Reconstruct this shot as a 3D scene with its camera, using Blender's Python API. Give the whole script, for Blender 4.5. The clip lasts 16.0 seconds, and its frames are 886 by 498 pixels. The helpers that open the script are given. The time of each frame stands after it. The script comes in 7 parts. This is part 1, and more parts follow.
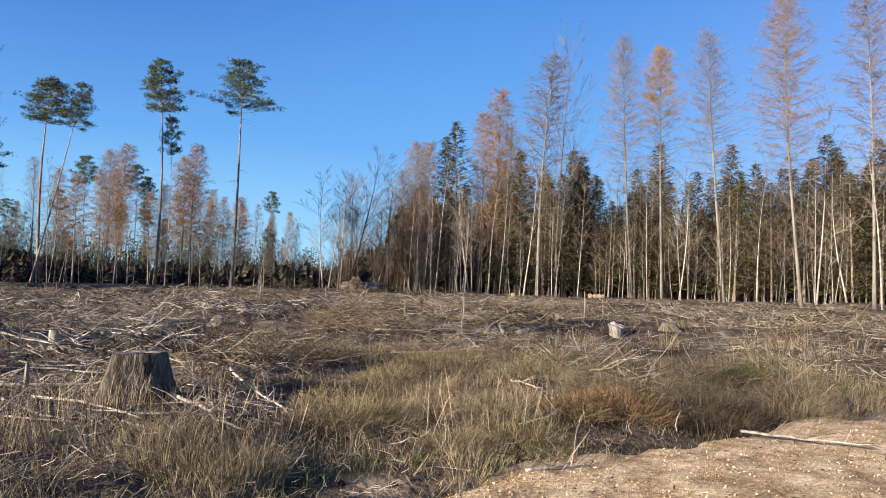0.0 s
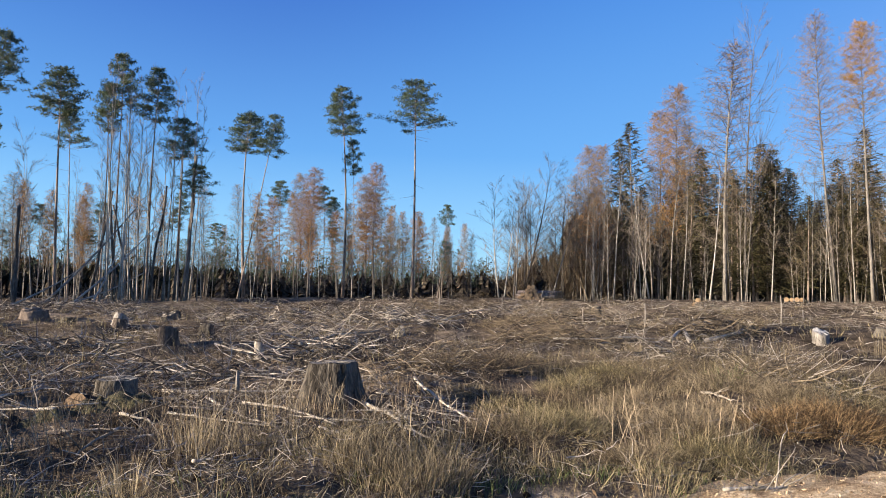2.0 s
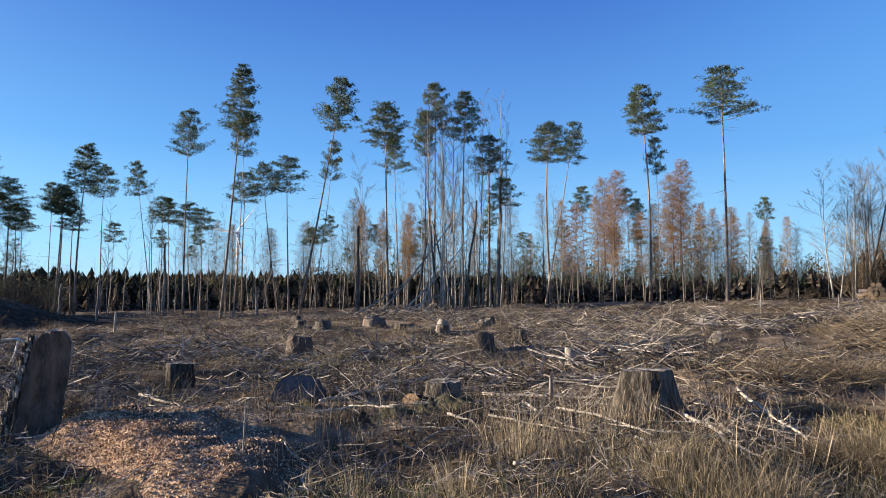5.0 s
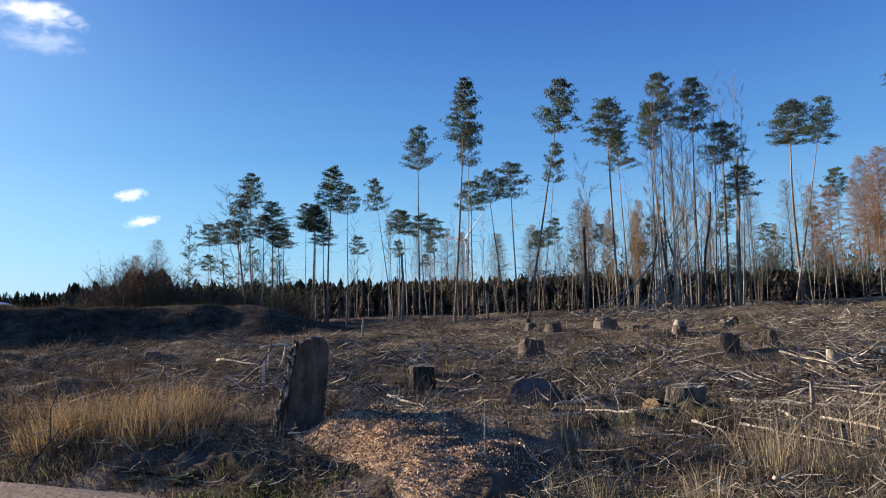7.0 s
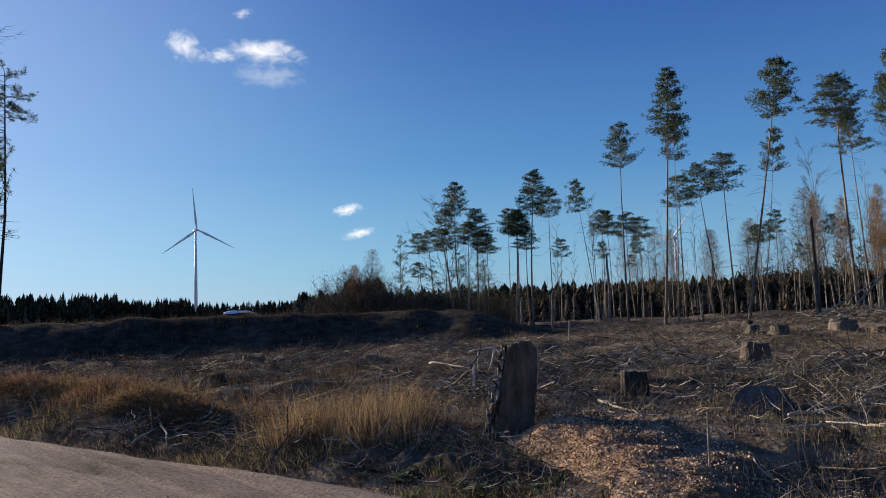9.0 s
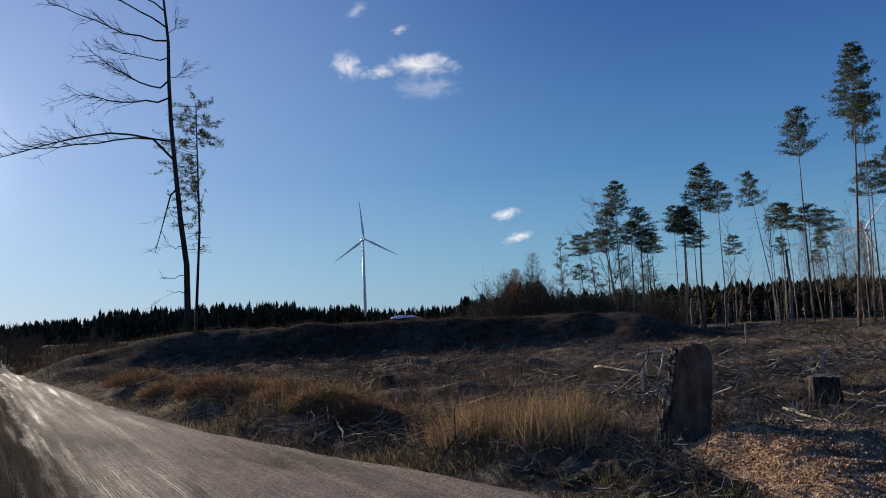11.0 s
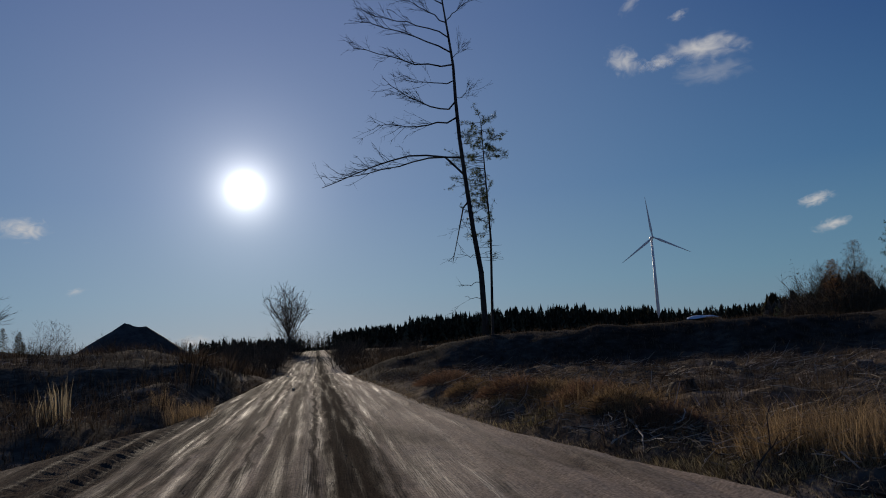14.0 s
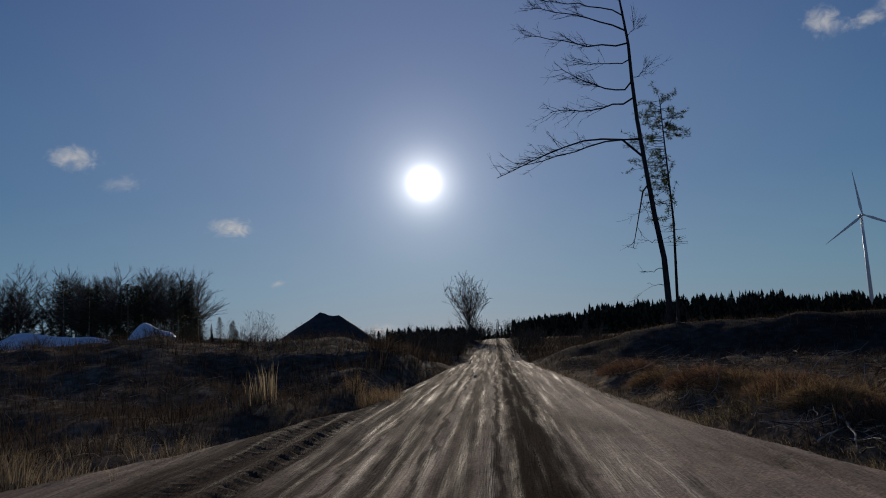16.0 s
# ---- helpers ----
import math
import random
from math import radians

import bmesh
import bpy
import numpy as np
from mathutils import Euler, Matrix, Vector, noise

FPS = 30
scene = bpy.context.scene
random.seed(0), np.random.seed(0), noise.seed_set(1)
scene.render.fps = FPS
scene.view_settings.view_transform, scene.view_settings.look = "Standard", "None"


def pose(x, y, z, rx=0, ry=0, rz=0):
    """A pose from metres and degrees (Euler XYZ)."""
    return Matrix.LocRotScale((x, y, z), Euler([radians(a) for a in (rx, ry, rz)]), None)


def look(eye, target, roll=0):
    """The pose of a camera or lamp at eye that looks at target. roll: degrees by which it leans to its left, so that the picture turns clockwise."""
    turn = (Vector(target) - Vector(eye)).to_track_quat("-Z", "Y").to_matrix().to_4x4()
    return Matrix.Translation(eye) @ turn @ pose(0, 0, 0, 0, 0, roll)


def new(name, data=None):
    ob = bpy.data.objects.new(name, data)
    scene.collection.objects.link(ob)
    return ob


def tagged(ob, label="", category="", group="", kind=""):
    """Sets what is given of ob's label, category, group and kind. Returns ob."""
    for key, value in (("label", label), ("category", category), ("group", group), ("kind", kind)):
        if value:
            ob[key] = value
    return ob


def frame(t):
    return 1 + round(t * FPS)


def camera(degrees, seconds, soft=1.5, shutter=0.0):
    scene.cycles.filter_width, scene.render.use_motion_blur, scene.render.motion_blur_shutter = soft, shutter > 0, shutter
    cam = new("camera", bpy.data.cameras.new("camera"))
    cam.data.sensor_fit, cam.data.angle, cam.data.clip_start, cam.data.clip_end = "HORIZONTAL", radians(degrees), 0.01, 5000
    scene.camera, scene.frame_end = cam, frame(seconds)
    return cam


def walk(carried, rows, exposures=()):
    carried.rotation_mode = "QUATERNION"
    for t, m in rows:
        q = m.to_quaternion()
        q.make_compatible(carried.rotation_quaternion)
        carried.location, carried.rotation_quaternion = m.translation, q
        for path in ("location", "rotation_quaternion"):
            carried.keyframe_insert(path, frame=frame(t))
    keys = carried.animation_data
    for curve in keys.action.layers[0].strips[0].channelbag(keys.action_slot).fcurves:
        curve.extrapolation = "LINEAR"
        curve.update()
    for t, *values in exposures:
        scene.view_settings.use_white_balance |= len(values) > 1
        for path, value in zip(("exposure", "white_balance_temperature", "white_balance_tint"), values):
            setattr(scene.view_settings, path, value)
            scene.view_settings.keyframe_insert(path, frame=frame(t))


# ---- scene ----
cam = camera(63.56, 16.0, soft=1.0)
PATH = [
    (0.0, (-0.000, -0.000, 1.600), (-0.062, 9.977, 2.279), 2.61),
    (0.5, (-0.012, 0.001, 1.599), (-0.523, 9.963, 2.310), 2.67),
    (1.0, (-0.022, 0.015, 1.600), (-1.133, 9.927, 2.317), 2.30),
    (1.5, (-0.026, 0.029, 1.602), (-1.745, 9.853, 2.324), 1.84),
    (2.0, (-0.025, 0.032, 1.610), (-2.484, 9.699, 2.322), 1.48),
    (2.5, (-0.024, 0.028, 1.618), (-3.288, 9.455, 2.313), 1.35),
    (3.0, (-0.023, 0.024, 1.618), (-3.895, 9.217, 2.314), 1.16),
    (3.5, (-0.020, 0.033, 1.620), (-4.416, 8.987, 2.327), 1.06),
    (6.0, (-0.105, 0.057, 1.645), (-7.455, 6.799, 2.357), -0.42),
    (6.5, (-0.119, 0.058, 1.645), (-7.977, 6.199, 2.375), -0.82),
    (7.0, (-0.127, 0.062, 1.649), (-8.422, 5.595, 2.404), -1.11),
    (7.5, (-0.138, 0.069, 1.649), (-8.787, 5.028, 2.433), -1.39),
    (8.0, (-0.161, 0.075, 1.657), (-9.147, 4.387, 2.468), -1.66),
    (8.5, (-0.187, 0.085, 1.655), (-9.443, 3.774, 2.502), -1.76),
    (9.0, (-0.213, 0.076, 1.655), (-9.711, 3.080, 2.530), -1.97),
    (11.5, (-0.238, 0.068, 1.645), (-10.180, 0.284, 2.694), -2.86),
    (12.0, (-0.240, 0.067, 1.644), (-10.169, -0.418, 2.731), -3.22),
    (12.5, (-0.243, 0.065, 1.643), (-10.113, -1.073, 2.774), -3.31),
    (13.0, (-0.245, 0.064, 1.642), (-10.009, -1.739, 2.832), -3.29),
    (13.5, (-0.248, 0.063, 1.641), (-9.878, -2.335, 2.868), -3.31),
    (14.0, (-0.250, 0.061, 1.639), (-9.686, -3.004, 2.889), -3.37),
    (14.5, (-0.253, 0.060, 1.638), (-9.448, -3.665, 2.889), -3.43),
    (15.0, (-0.255, 0.059, 1.637), (-9.192, -4.253, 2.876), -3.34),
    (15.5, (-0.258, 0.057, 1.636), (-9.004, -4.627, 2.889), -3.30),
    (16.0, (-0.260, 0.056, 1.635), (-8.655, -5.236, 2.865), -3.18),
]
walk(cam, [(t, look(eye, target, roll)) for t, eye, target, roll in PATH],
     exposures=[(0.0, 1.5), (2.0, 1.52), (3.5, 1.52), (6.0, 1.53), (6.5, 1.45), (7.0, 1.28), (8.0, 1.08), (9.0, 0.8), (11.5, 0.4), (12.5, 0.05), (13.5, -0.26), (16.0, -0.5)])

# ---- world and sun ----
SKY_GAIN = 6.6
SUN_AZ, SUN_EL = radians(123.5), radians(12.4)
SUN = Vector((-math.sin(SUN_AZ) * math.cos(SUN_EL), math.cos(SUN_AZ) * math.cos(SUN_EL), math.sin(SUN_EL)))
world = bpy.data.worlds.new("world")
scene.world = world
world.use_nodes = True
wt = world.node_tree
sky = wt.nodes.new("ShaderNodeTexSky")
sky.sky_type, sky.sun_disc = "NISHITA", False
sky.sun_elevation, sky.sun_rotation = SUN_EL, -SUN_AZ
sky.air_density, sky.dust_density, sky.ozone_density, sky.altitude = 1.0, 0.15, 3.0, 300
# a clear autumn sky: the physical sky blended with its pale-to-deep-blue gradient, and the sun's own disc and aureole
W = wt.nodes
coord = W.new("ShaderNodeTexCoord")
xyz = W.new("ShaderNodeSeparateXYZ")
wt.links.new(coord.outputs["Generated"], xyz.inputs[0])
ramp = W.new("ShaderNodeValToRGB")
stops = ramp.color_ramp.elements
stops[0].position, stops[0].color = 0.0, (0.42, 0.66, 0.88, 1)
stops[1].position, stops[1].color = 0.75, (0.035, 0.145, 0.49, 1)
for where, tone in ((0.07, (0.30, 0.62, 0.92, 1)), (0.2, (0.135, 0.40, 0.84, 1)), (0.42, (0.064, 0.245, 0.71, 1))):
    stops.new(where).color = tone
wt.links.new(xyz.outputs["Z"], ramp.inputs["Fac"])
gain = W.new("ShaderNodeMix")
gain.data_type, gain.blend_type = "RGBA", "MULTIPLY"
gain.inputs["Factor"].default_value = 1.0
wt.links.new(ramp.outputs["Color"], gain.inputs["A"])
gain.inputs["B"].default_value = (SKY_GAIN, SKY_GAIN, SKY_GAIN, 1)
blend = W.new("ShaderNodeMix")
blend.data_type = "RGBA"
blend.inputs["Factor"].default_value = 0.90
wt.links.new(sky.outputs[0], blend.inputs["A"])
wt.links.new(gain.outputs["Result"], blend.inputs["B"])
dot = W.new("ShaderNodeVectorMath")
dot.operation = "DOT_PRODUCT"
wt.links.new(coord.outputs["Generated"], dot.inputs[0])
dot.inputs[1].default_value = SUN
total = None
for sharp, power in ((9000, 60.0), (1500, 16.0), (250, 4.0), (40, 1.0)):
    near = W.new("ShaderNodeMath")
    near.operation = "POWER"
    near.use_clamp = True
    wt.links.new(dot.outputs["Value"], near.inputs[0])
    near.inputs[1].default_value = sharp
    plus = W.new("ShaderNodeMath")
    plus.operation = "MULTIPLY_ADD"
    wt.links.new(near.outputs[0], plus.inputs[0])
    plus.inputs[1].default_value = power
    if total:
        wt.links.new(total, plus.inputs[2])
    else:
        plus.inputs[2].default_value = 0.0
    total = plus.outputs[0]
glow = W.new("ShaderNodeMix")
glow.data_type, glow.blend_type = "RGBA", "ADD"
glow.inputs["Factor"].default_value = 1.0
wt.links.new(blend.outputs["Result"], glow.inputs["A"])
wt.links.new(total, glow.inputs["B"])
halo = glow
for sharp, tone in ((6.0, (2.2, 1.45, 1.85)), (2.5, (0.14, 0.95, 1.08))):
    broad = W.new("ShaderNodeMath")
    broad.operation = "POWER"
    broad.use_clamp = True
    wt.links.new(dot.outputs["Value"], broad.inputs[0])
    broad.inputs[1].default_value = sharp
    tint = W.new("ShaderNodeVectorMath")
    tint.operation = "SCALE"
    tint.inputs[0].default_value = tone
    wt.links.new(broad.outputs[0], tint.inputs["Scale"])
    wide = W.new("ShaderNodeMix")
    wide.data_type, wide.blend_type = "RGBA", "ADD"
    wide.inputs["Factor"].default_value = 1.0
    wt.links.new(halo.outputs["Result"], wide.inputs["A"])
    wt.links.new(tint.outputs[0], wide.inputs["B"])
    halo = wide
# the sky deepens upwards, most at a right angle to the sun
deep = None
for socket, lo, hi, out0, out1 in ((xyz.outputs["Z"], 0.10, 0.46, 0.0, 1.0), (dot.outputs["Value"], -0.5, 0.05, 0.0, 1.0), (dot.outputs["Value"], 0.6, 0.97, 1.0, 0.15)):
    ease = W.new("ShaderNodeMapRange")
    ease.interpolation_type = "SMOOTHSTEP"
    wt.links.new(socket, ease.inputs["Value"])
    for key, value in (("From Min", lo), ("From Max", hi), ("To Min", out0), ("To Max", out1)):
        ease.inputs[key].default_value = value
    if deep:
        both = W.new("ShaderNodeMath")
        both.operation = "MULTIPLY"
        wt.links.new(deep, both.inputs[0])
        wt.links.new(ease.outputs[0], both.inputs[1])
        deep = both.outputs[0]
    else:
        deep = ease.outputs[0]
zenith = W.new("ShaderNodeMix")
zenith.data_type, zenith.blend_type = "RGBA", "MULTIPLY"
wt.links.new(deep, zenith.inputs["Factor"])
wt.links.new(halo.outputs["Result"], zenith.inputs["A"])
zenith.inputs["B"].default_value = (0.72, 0.66, 0.80, 1)
halo = zenith
bg = W["Background"]
bg.inputs["Strength"].default_value = 0.062
wt.links.new(halo.outputs["Result"], bg.inputs["Color"])

sun = new("sun", bpy.data.lights.new("sun", "SUN"))
sun.data.energy, sun.data.angle, sun.data.color = 5.0, radians(0.5), (1.0, 0.87, 0.71)
sun.matrix_basis = look(SUN * 100, (0, 0, 0))


# ---- materials ----
def rgb(c):
    return (*c, 1.0)


def material(name, dark, light, scale=3.0, rough=0.9, detail=6.0, bump=0.4, bump_scale=None, third=None,
             island=0.0, random_ob=0.0, leaf=0.0, spec=0.25, stretch=(1, 1, 1), metal=0.0, world_space=False, span=(0.32, 0.68)):
    """Two-scale noise colour between dark and light, with relief; island or random_ob varies the brightness piece by piece."""
    m = bpy.data.materials.new(name)
    m.use_nodes = True
    t = m.node_tree
    N, L = t.nodes, t.links
    b = N["Principled BSDF"]
    b.inputs["Roughness"].default_value = rough
    b.inputs["Specular IOR Level"].default_value = spec
    b.inputs["Metallic"].default_value = metal
    co = N.new("ShaderNodeTexCoord")
    mp = N.new("ShaderNodeMapping")
    mp.inputs["Scale"].default_value = stretch
    if world_space:
        geo = N.new("ShaderNodeNewGeometry")
        L.new(geo.outputs["Position"], mp.inputs["Vector"])
    else:
        L.new(co.outputs["Object"], mp.inputs["Vector"])
    n1 = N.new("ShaderNodeTexNoise")
    n1.inputs["Scale"].default_value, n1.inputs["Detail"].default_value = scale, detail
    n1.inputs["Roughness"].default_value = 0.65
    n2 = N.new("ShaderNodeTexNoise")
    n2.inputs["Scale"].default_value, n2.inputs["Detail"].default_value = scale * 0.13, 3.0
    L.new(mp.outputs[0], n1.inputs["Vector"])
    L.new(mp.outputs[0], n2.inputs["Vector"])
    ramp = N.new("ShaderNodeValToRGB")
    e = ramp.color_ramp.elements
    e[0].position, e[0].color = span[0], rgb(dark)
    e[1].position, e[1].color = span[1], rgb(light)
    if third:
        x = e.new(0.52)
        x.color = rgb(third)
    add = N.new("ShaderNodeMath")
    add.operation = "MULTIPLY_ADD"
    L.new(n2.outputs["Fac"], add.inputs[0])
    add.inputs[1].default_value = 0.7
    sub = N.new("ShaderNodeMath")
    sub.operation = "SUBTRACT"
    L.new(n1.outputs["Fac"], sub.inputs[0])
    sub.inputs[1].default_value = 0.35
    L.new(sub.outputs[0], add.inputs[2])
    fac = add.outputs[0]
    if island or random_ob:
        src = N.new("ShaderNodeNewGeometry").outputs["Random Per Island"] if island else N.new("ShaderNodeObjectInfo").outputs["Random"]
        k = N.new("ShaderNodeMath")
        k.operation = "MULTIPLY_ADD"
        L.new(src, k.inputs[0])
        k.inputs[1].default_value = island or random_ob
        half = N.new("ShaderNodeMath")
        half.operation = "SUBTRACT"
        L.new(fac, half.inputs[0])
        half.inputs[1].default_value = (island or random_ob) / 2
        L.new(half.outputs[0], k.inputs[2])
        fac = k.outputs[0]
    L.new(fac, ramp.inputs["Fac"])
    L.new(ramp.outputs["Color"], b.inputs["Base Color"])
    if bump:
        nb = N.new("ShaderNodeTexNoise")
        nb.inputs["Scale"].default_value, nb.inputs["Detail"].default_value = bump_scale or scale * 3, 8.0
        L.new(mp.outputs[0], nb.inputs["Vector"])
        bp = N.new("ShaderNodeBump")
        bp.inputs["Strength"].default_value, bp.inputs["Distance"].default_value = bump, 0.05
        L.new(nb.outputs["Fac"], bp.inputs["Height"])
        L.new(bp.outputs["Normal"], b.inputs["Normal"])
    if leaf:
        tr = N.new("ShaderNodeBsdfTranslucent")
        L.new(ramp.outputs["Color"], tr.inputs["Color"])
        mix = N.new("ShaderNodeMixShader")
        mix.inputs[0].default_value = leaf
        L.new(b.outputs[0], mix.inputs[1])
        L.new(tr.outputs[0], mix.inputs[2])
        L.new(mix.outputs[0], N["Material Output"].inputs["Surface"])
    return m


SOIL = material("soil", (0.04, 0.031, 0.023), (0.25, 0.192, 0.135), 2.2, 1.0, 9, 0.9, 14, third=(0.112, 0.085, 0.06), world_space=True, spec=0.003)
DARKSOIL = material("dark_soil", (0.026, 0.021, 0.016), (0.11, 0.088, 0.067), 1.6, 1.0, 9, 0.7, 10, third=(0.058, 0.047, 0.036), world_space=True, spec=0.003)
# stretched pale streaks in the mud's colour also stand in for its wet sheen
ROAD = material("road_mud", (0.115, 0.087, 0.066), (0.345, 0.265, 0.197), 2.2, 0.95, 10, 0.7, 12, third=(0.21, 0.159, 0.12), spec=0.024, stretch=(4.0, 0.12, 1))


def add_mud_bands(m):
    """Darker wet mud down the middle of the road and along its far side, with ragged edges."""
    N, L = m.node_tree.nodes, m.node_tree.links
    b = N["Principled BSDF"]
    colour = b.inputs["Base Color"].links[0].from_socket
    co = N.new("ShaderNodeTexCoord")
    mp = N.new("ShaderNodeMapping")
    mp.inputs["Scale"].default_value = (1.5, 0.5, 1)
    no = N.new("ShaderNodeTexNoise")
    no.inputs["Scale"].default_value, no.inputs["Detail"].default_value = 1.3, 8
    L.new(co.outputs["Object"], mp.inputs["Vector"])
    L.new(mp.outputs[0], no.inputs["Vector"])
    xyz = N.new("ShaderNodeSeparateXYZ")
    L.new(co.outputs["Object"], xyz.inputs[0])
    shift = N.new("ShaderNodeMath")
    shift.operation = "MULTIPLY_ADD"
    L.new(no.outputs["Fac"], shift.inputs[0])
    shift.inputs[1].default_value = 0.5
    L.new(xyz.outputs["X"], shift.inputs[2])
    masks = []
    for centre, half, soft, amount in ((0.86, 0.2, 0.25, 0.95), (0.37, 0.03, 0.06, 0.8), (1.32, 0.03, 0.07, 0.7), (-0.18, 0.10, 0.22, 0.65), (-0.63, 0.02, 0.05, 0.7), (-1.08, 0.12, 0.2, 0.65),
                                       (3.07, 0.04, 0.08, 0.6), (-1.63, 0.03, 0.07, 0.7), (-2.03, 0.12, 0.2, 0.7), (1.67, 0.02, 0.06, 0.5), (3.87, 0.05, 0.12, 0.6), (-3.33, 0.7, 0.5, 0.8)):
        d = N.new("ShaderNodeMath")
        d.operation = "SUBTRACT"
        L.new(shift.outputs[0], d.inputs[0])
        d.inputs[1].default_value = centre
        a = N.new("ShaderNodeMath")
        a.operation = "ABSOLUTE"
        L.new(d.outputs[0], a.inputs[0])
        r = N.new("ShaderNodeMapRange")
        r.interpolation_type = "SMOOTHSTEP"
        r.inputs["From Min"].default_value, r.inputs["From Max"].default_value = half, half + soft
        r.inputs["To Min"].default_value, r.inputs["To Max"].default_value = amount, 0.0
        L.new(a.outputs[0], r.inputs["Value"])
        mix = N.new("ShaderNodeMix")
        mix.data_type = "RGBA"
        L.new(r.outputs[0], mix.inputs["Factor"])
        L.new(colour, mix.inputs["A"])
        mix.inputs["B"].default_value = (0.035, 0.026, 0.019, 1)
        colour = mix.outputs["Result"]
        keep = N.new("ShaderNodeMath")
        keep.operation = "MULTIPLY_ADD"
        L.new(r.outputs[0], keep.inputs[0])
        keep.inputs[1].default_value = -1.0
        keep.inputs[2].default_value = 1.0
        masks.append(keep)
    # packed streaks shine, churned mud does not
    stretch = N.new("ShaderNodeMapping")
    stretch.inputs["Scale"].default_value = (4.0, 0.11, 1)
    L.new(co.outputs["Object"], stretch.inputs["Vector"])
    streak = N.new("ShaderNodeTexNoise")
    streak.inputs["Scale"].default_value, streak.inputs["Detail"].default_value, streak.inputs["Distortion"].default_value = 1.6, 8, 0.0
    L.new(stretch.outputs[0], streak.inputs["Vector"])
    gloss = N.new("ShaderNodeMapRange")
    gloss.inputs["From Min"].default_value, gloss.inputs["From Max"].default_value = 0.5, 0.74
    gloss.inputs["To Min"].default_value, gloss.inputs["To Max"].default_value = 0.012, 0.055
    L.new(streak.outputs["Fac"], gloss.inputs["Value"])
    shine = gloss.outputs[0]
    smooth = N.new("ShaderNodeMapRange")
    smooth.inputs["From Min"].default_value, smooth.inputs["From Max"].default_value = 0.44, 0.72
    smooth.inputs["To Min"].default_value, smooth.inputs["To Max"].default_value = 0.95, 0.68
    L.new(streak.outputs["Fac"], smooth.inputs["Value"])
    L.new(smooth.outputs[0], b.inputs["Roughness"])
    for keep in masks:
        times = N.new("ShaderNodeMath")
        times.operation = "MULTIPLY"
        times.use_clamp = True
        L.new(shine, times.inputs[0])
        L.new(keep.outputs[0], times.inputs[1])
        shine = times.outputs[0]
    # the clearing side is smoother, paler and drier
    side = N.new("ShaderNodeMapRange")
    side.interpolation_type = "SMOOTHSTEP"
    side.inputs["From Min"].default_value, side.inputs["From Max"].default_value = 1.17, 1.87
    side.inputs["To Max"].default_value = 0.55
    L.new(shift.outputs[0], side.inputs["Value"])
    dry = N.new("ShaderNodeMix")
    dry.data_type = "RGBA"
    L.new(side.outputs[0], dry.inputs["Factor"])
    L.new(colour, dry.inputs["A"])
    dry.inputs["B"].default_value = (0.345, 0.265, 0.2, 1)
    colour = dry.outputs["Result"]
    # damp blotches of mud
    patchy = N.new("ShaderNodeMapping")
    patchy.inputs["Scale"].default_value = (0.9, 0.22, 1)
    L.new(co.outputs["Object"], patchy.inputs["Vector"])
    blotch = N.new("ShaderNodeTexNoise")
    blotch.inputs["Scale"].default_value, blotch.inputs["Detail"].default_value, blotch.inputs["Distortion"].default_value = 1.1, 9, 0.5
    L.new(patchy.outputs[0], blotch.inputs["Vector"])
    damp = N.new("ShaderNodeMapRange")
    damp.interpolation_type = "SMOOTHSTEP"
    damp.inputs["From Min"].default_value, damp.inputs["From Max"].default_value, damp.inputs["To Max"].default_value = 0.5, 0.66, 0.6
    L.new(blotch.outputs["Fac"], damp.inputs["Value"])
    wet = N.new("ShaderNodeMix")
    wet.data_type = "RGBA"
    L.new(damp.outputs[0], wet.inputs["Factor"])
    L.new(colour, wet.inputs["A"])
    wet.inputs["B"].default_value = (0.06, 0.044, 0.033, 1)
    colour = wet.outputs["Result"]
    even = N.new("ShaderNodeMath")
    even.operation = "MULTIPLY"
    L.new(side.outputs[0], even.inputs[0])
    even.inputs[1].default_value = 0.045
    most = N.new("ShaderNodeMath")
    most.operation = "MAXIMUM"
    L.new(shine, most.inputs[0])
    L.new(even.outputs[0], most.inputs[1])
    shine = most.outputs[0]
    # grit
    grain = N.new("ShaderNodeTexNoise")
    grain.inputs["Scale"].default_value, grain.inputs["Detail"].default_value = 26.0, 6
    L.new(co.outputs["Object"], grain.inputs["Vector"])
    tone = N.new("ShaderNodeMapRange")
    tone.inputs["From Min"].default_value, tone.inputs["From Max"].default_value = 0.3, 0.7
    tone.inputs["To Min"].default_value, tone.inputs["To Max"].default_value = 0.6, 1.35
    L.new(grain.outputs["Fac"], tone.inputs["Value"])
    speck = N.new("ShaderNodeMath")
    speck.operation = "MULTIPLY"
    L.new(shine, speck.inputs[0])
    L.new(tone.outputs[0], speck.inputs[1])
    L.new(speck.outputs[0], b.inputs["Specular IOR Level"])
    dusty = N.new("ShaderNodeVectorMath")
    dusty.operation = "SCALE"
    L.new(colour, dusty.inputs[0])
    L.new(tone.outputs[0], dusty.inputs["Scale"])
    L.new(dusty.outputs[0], b.inputs["Base Color"])


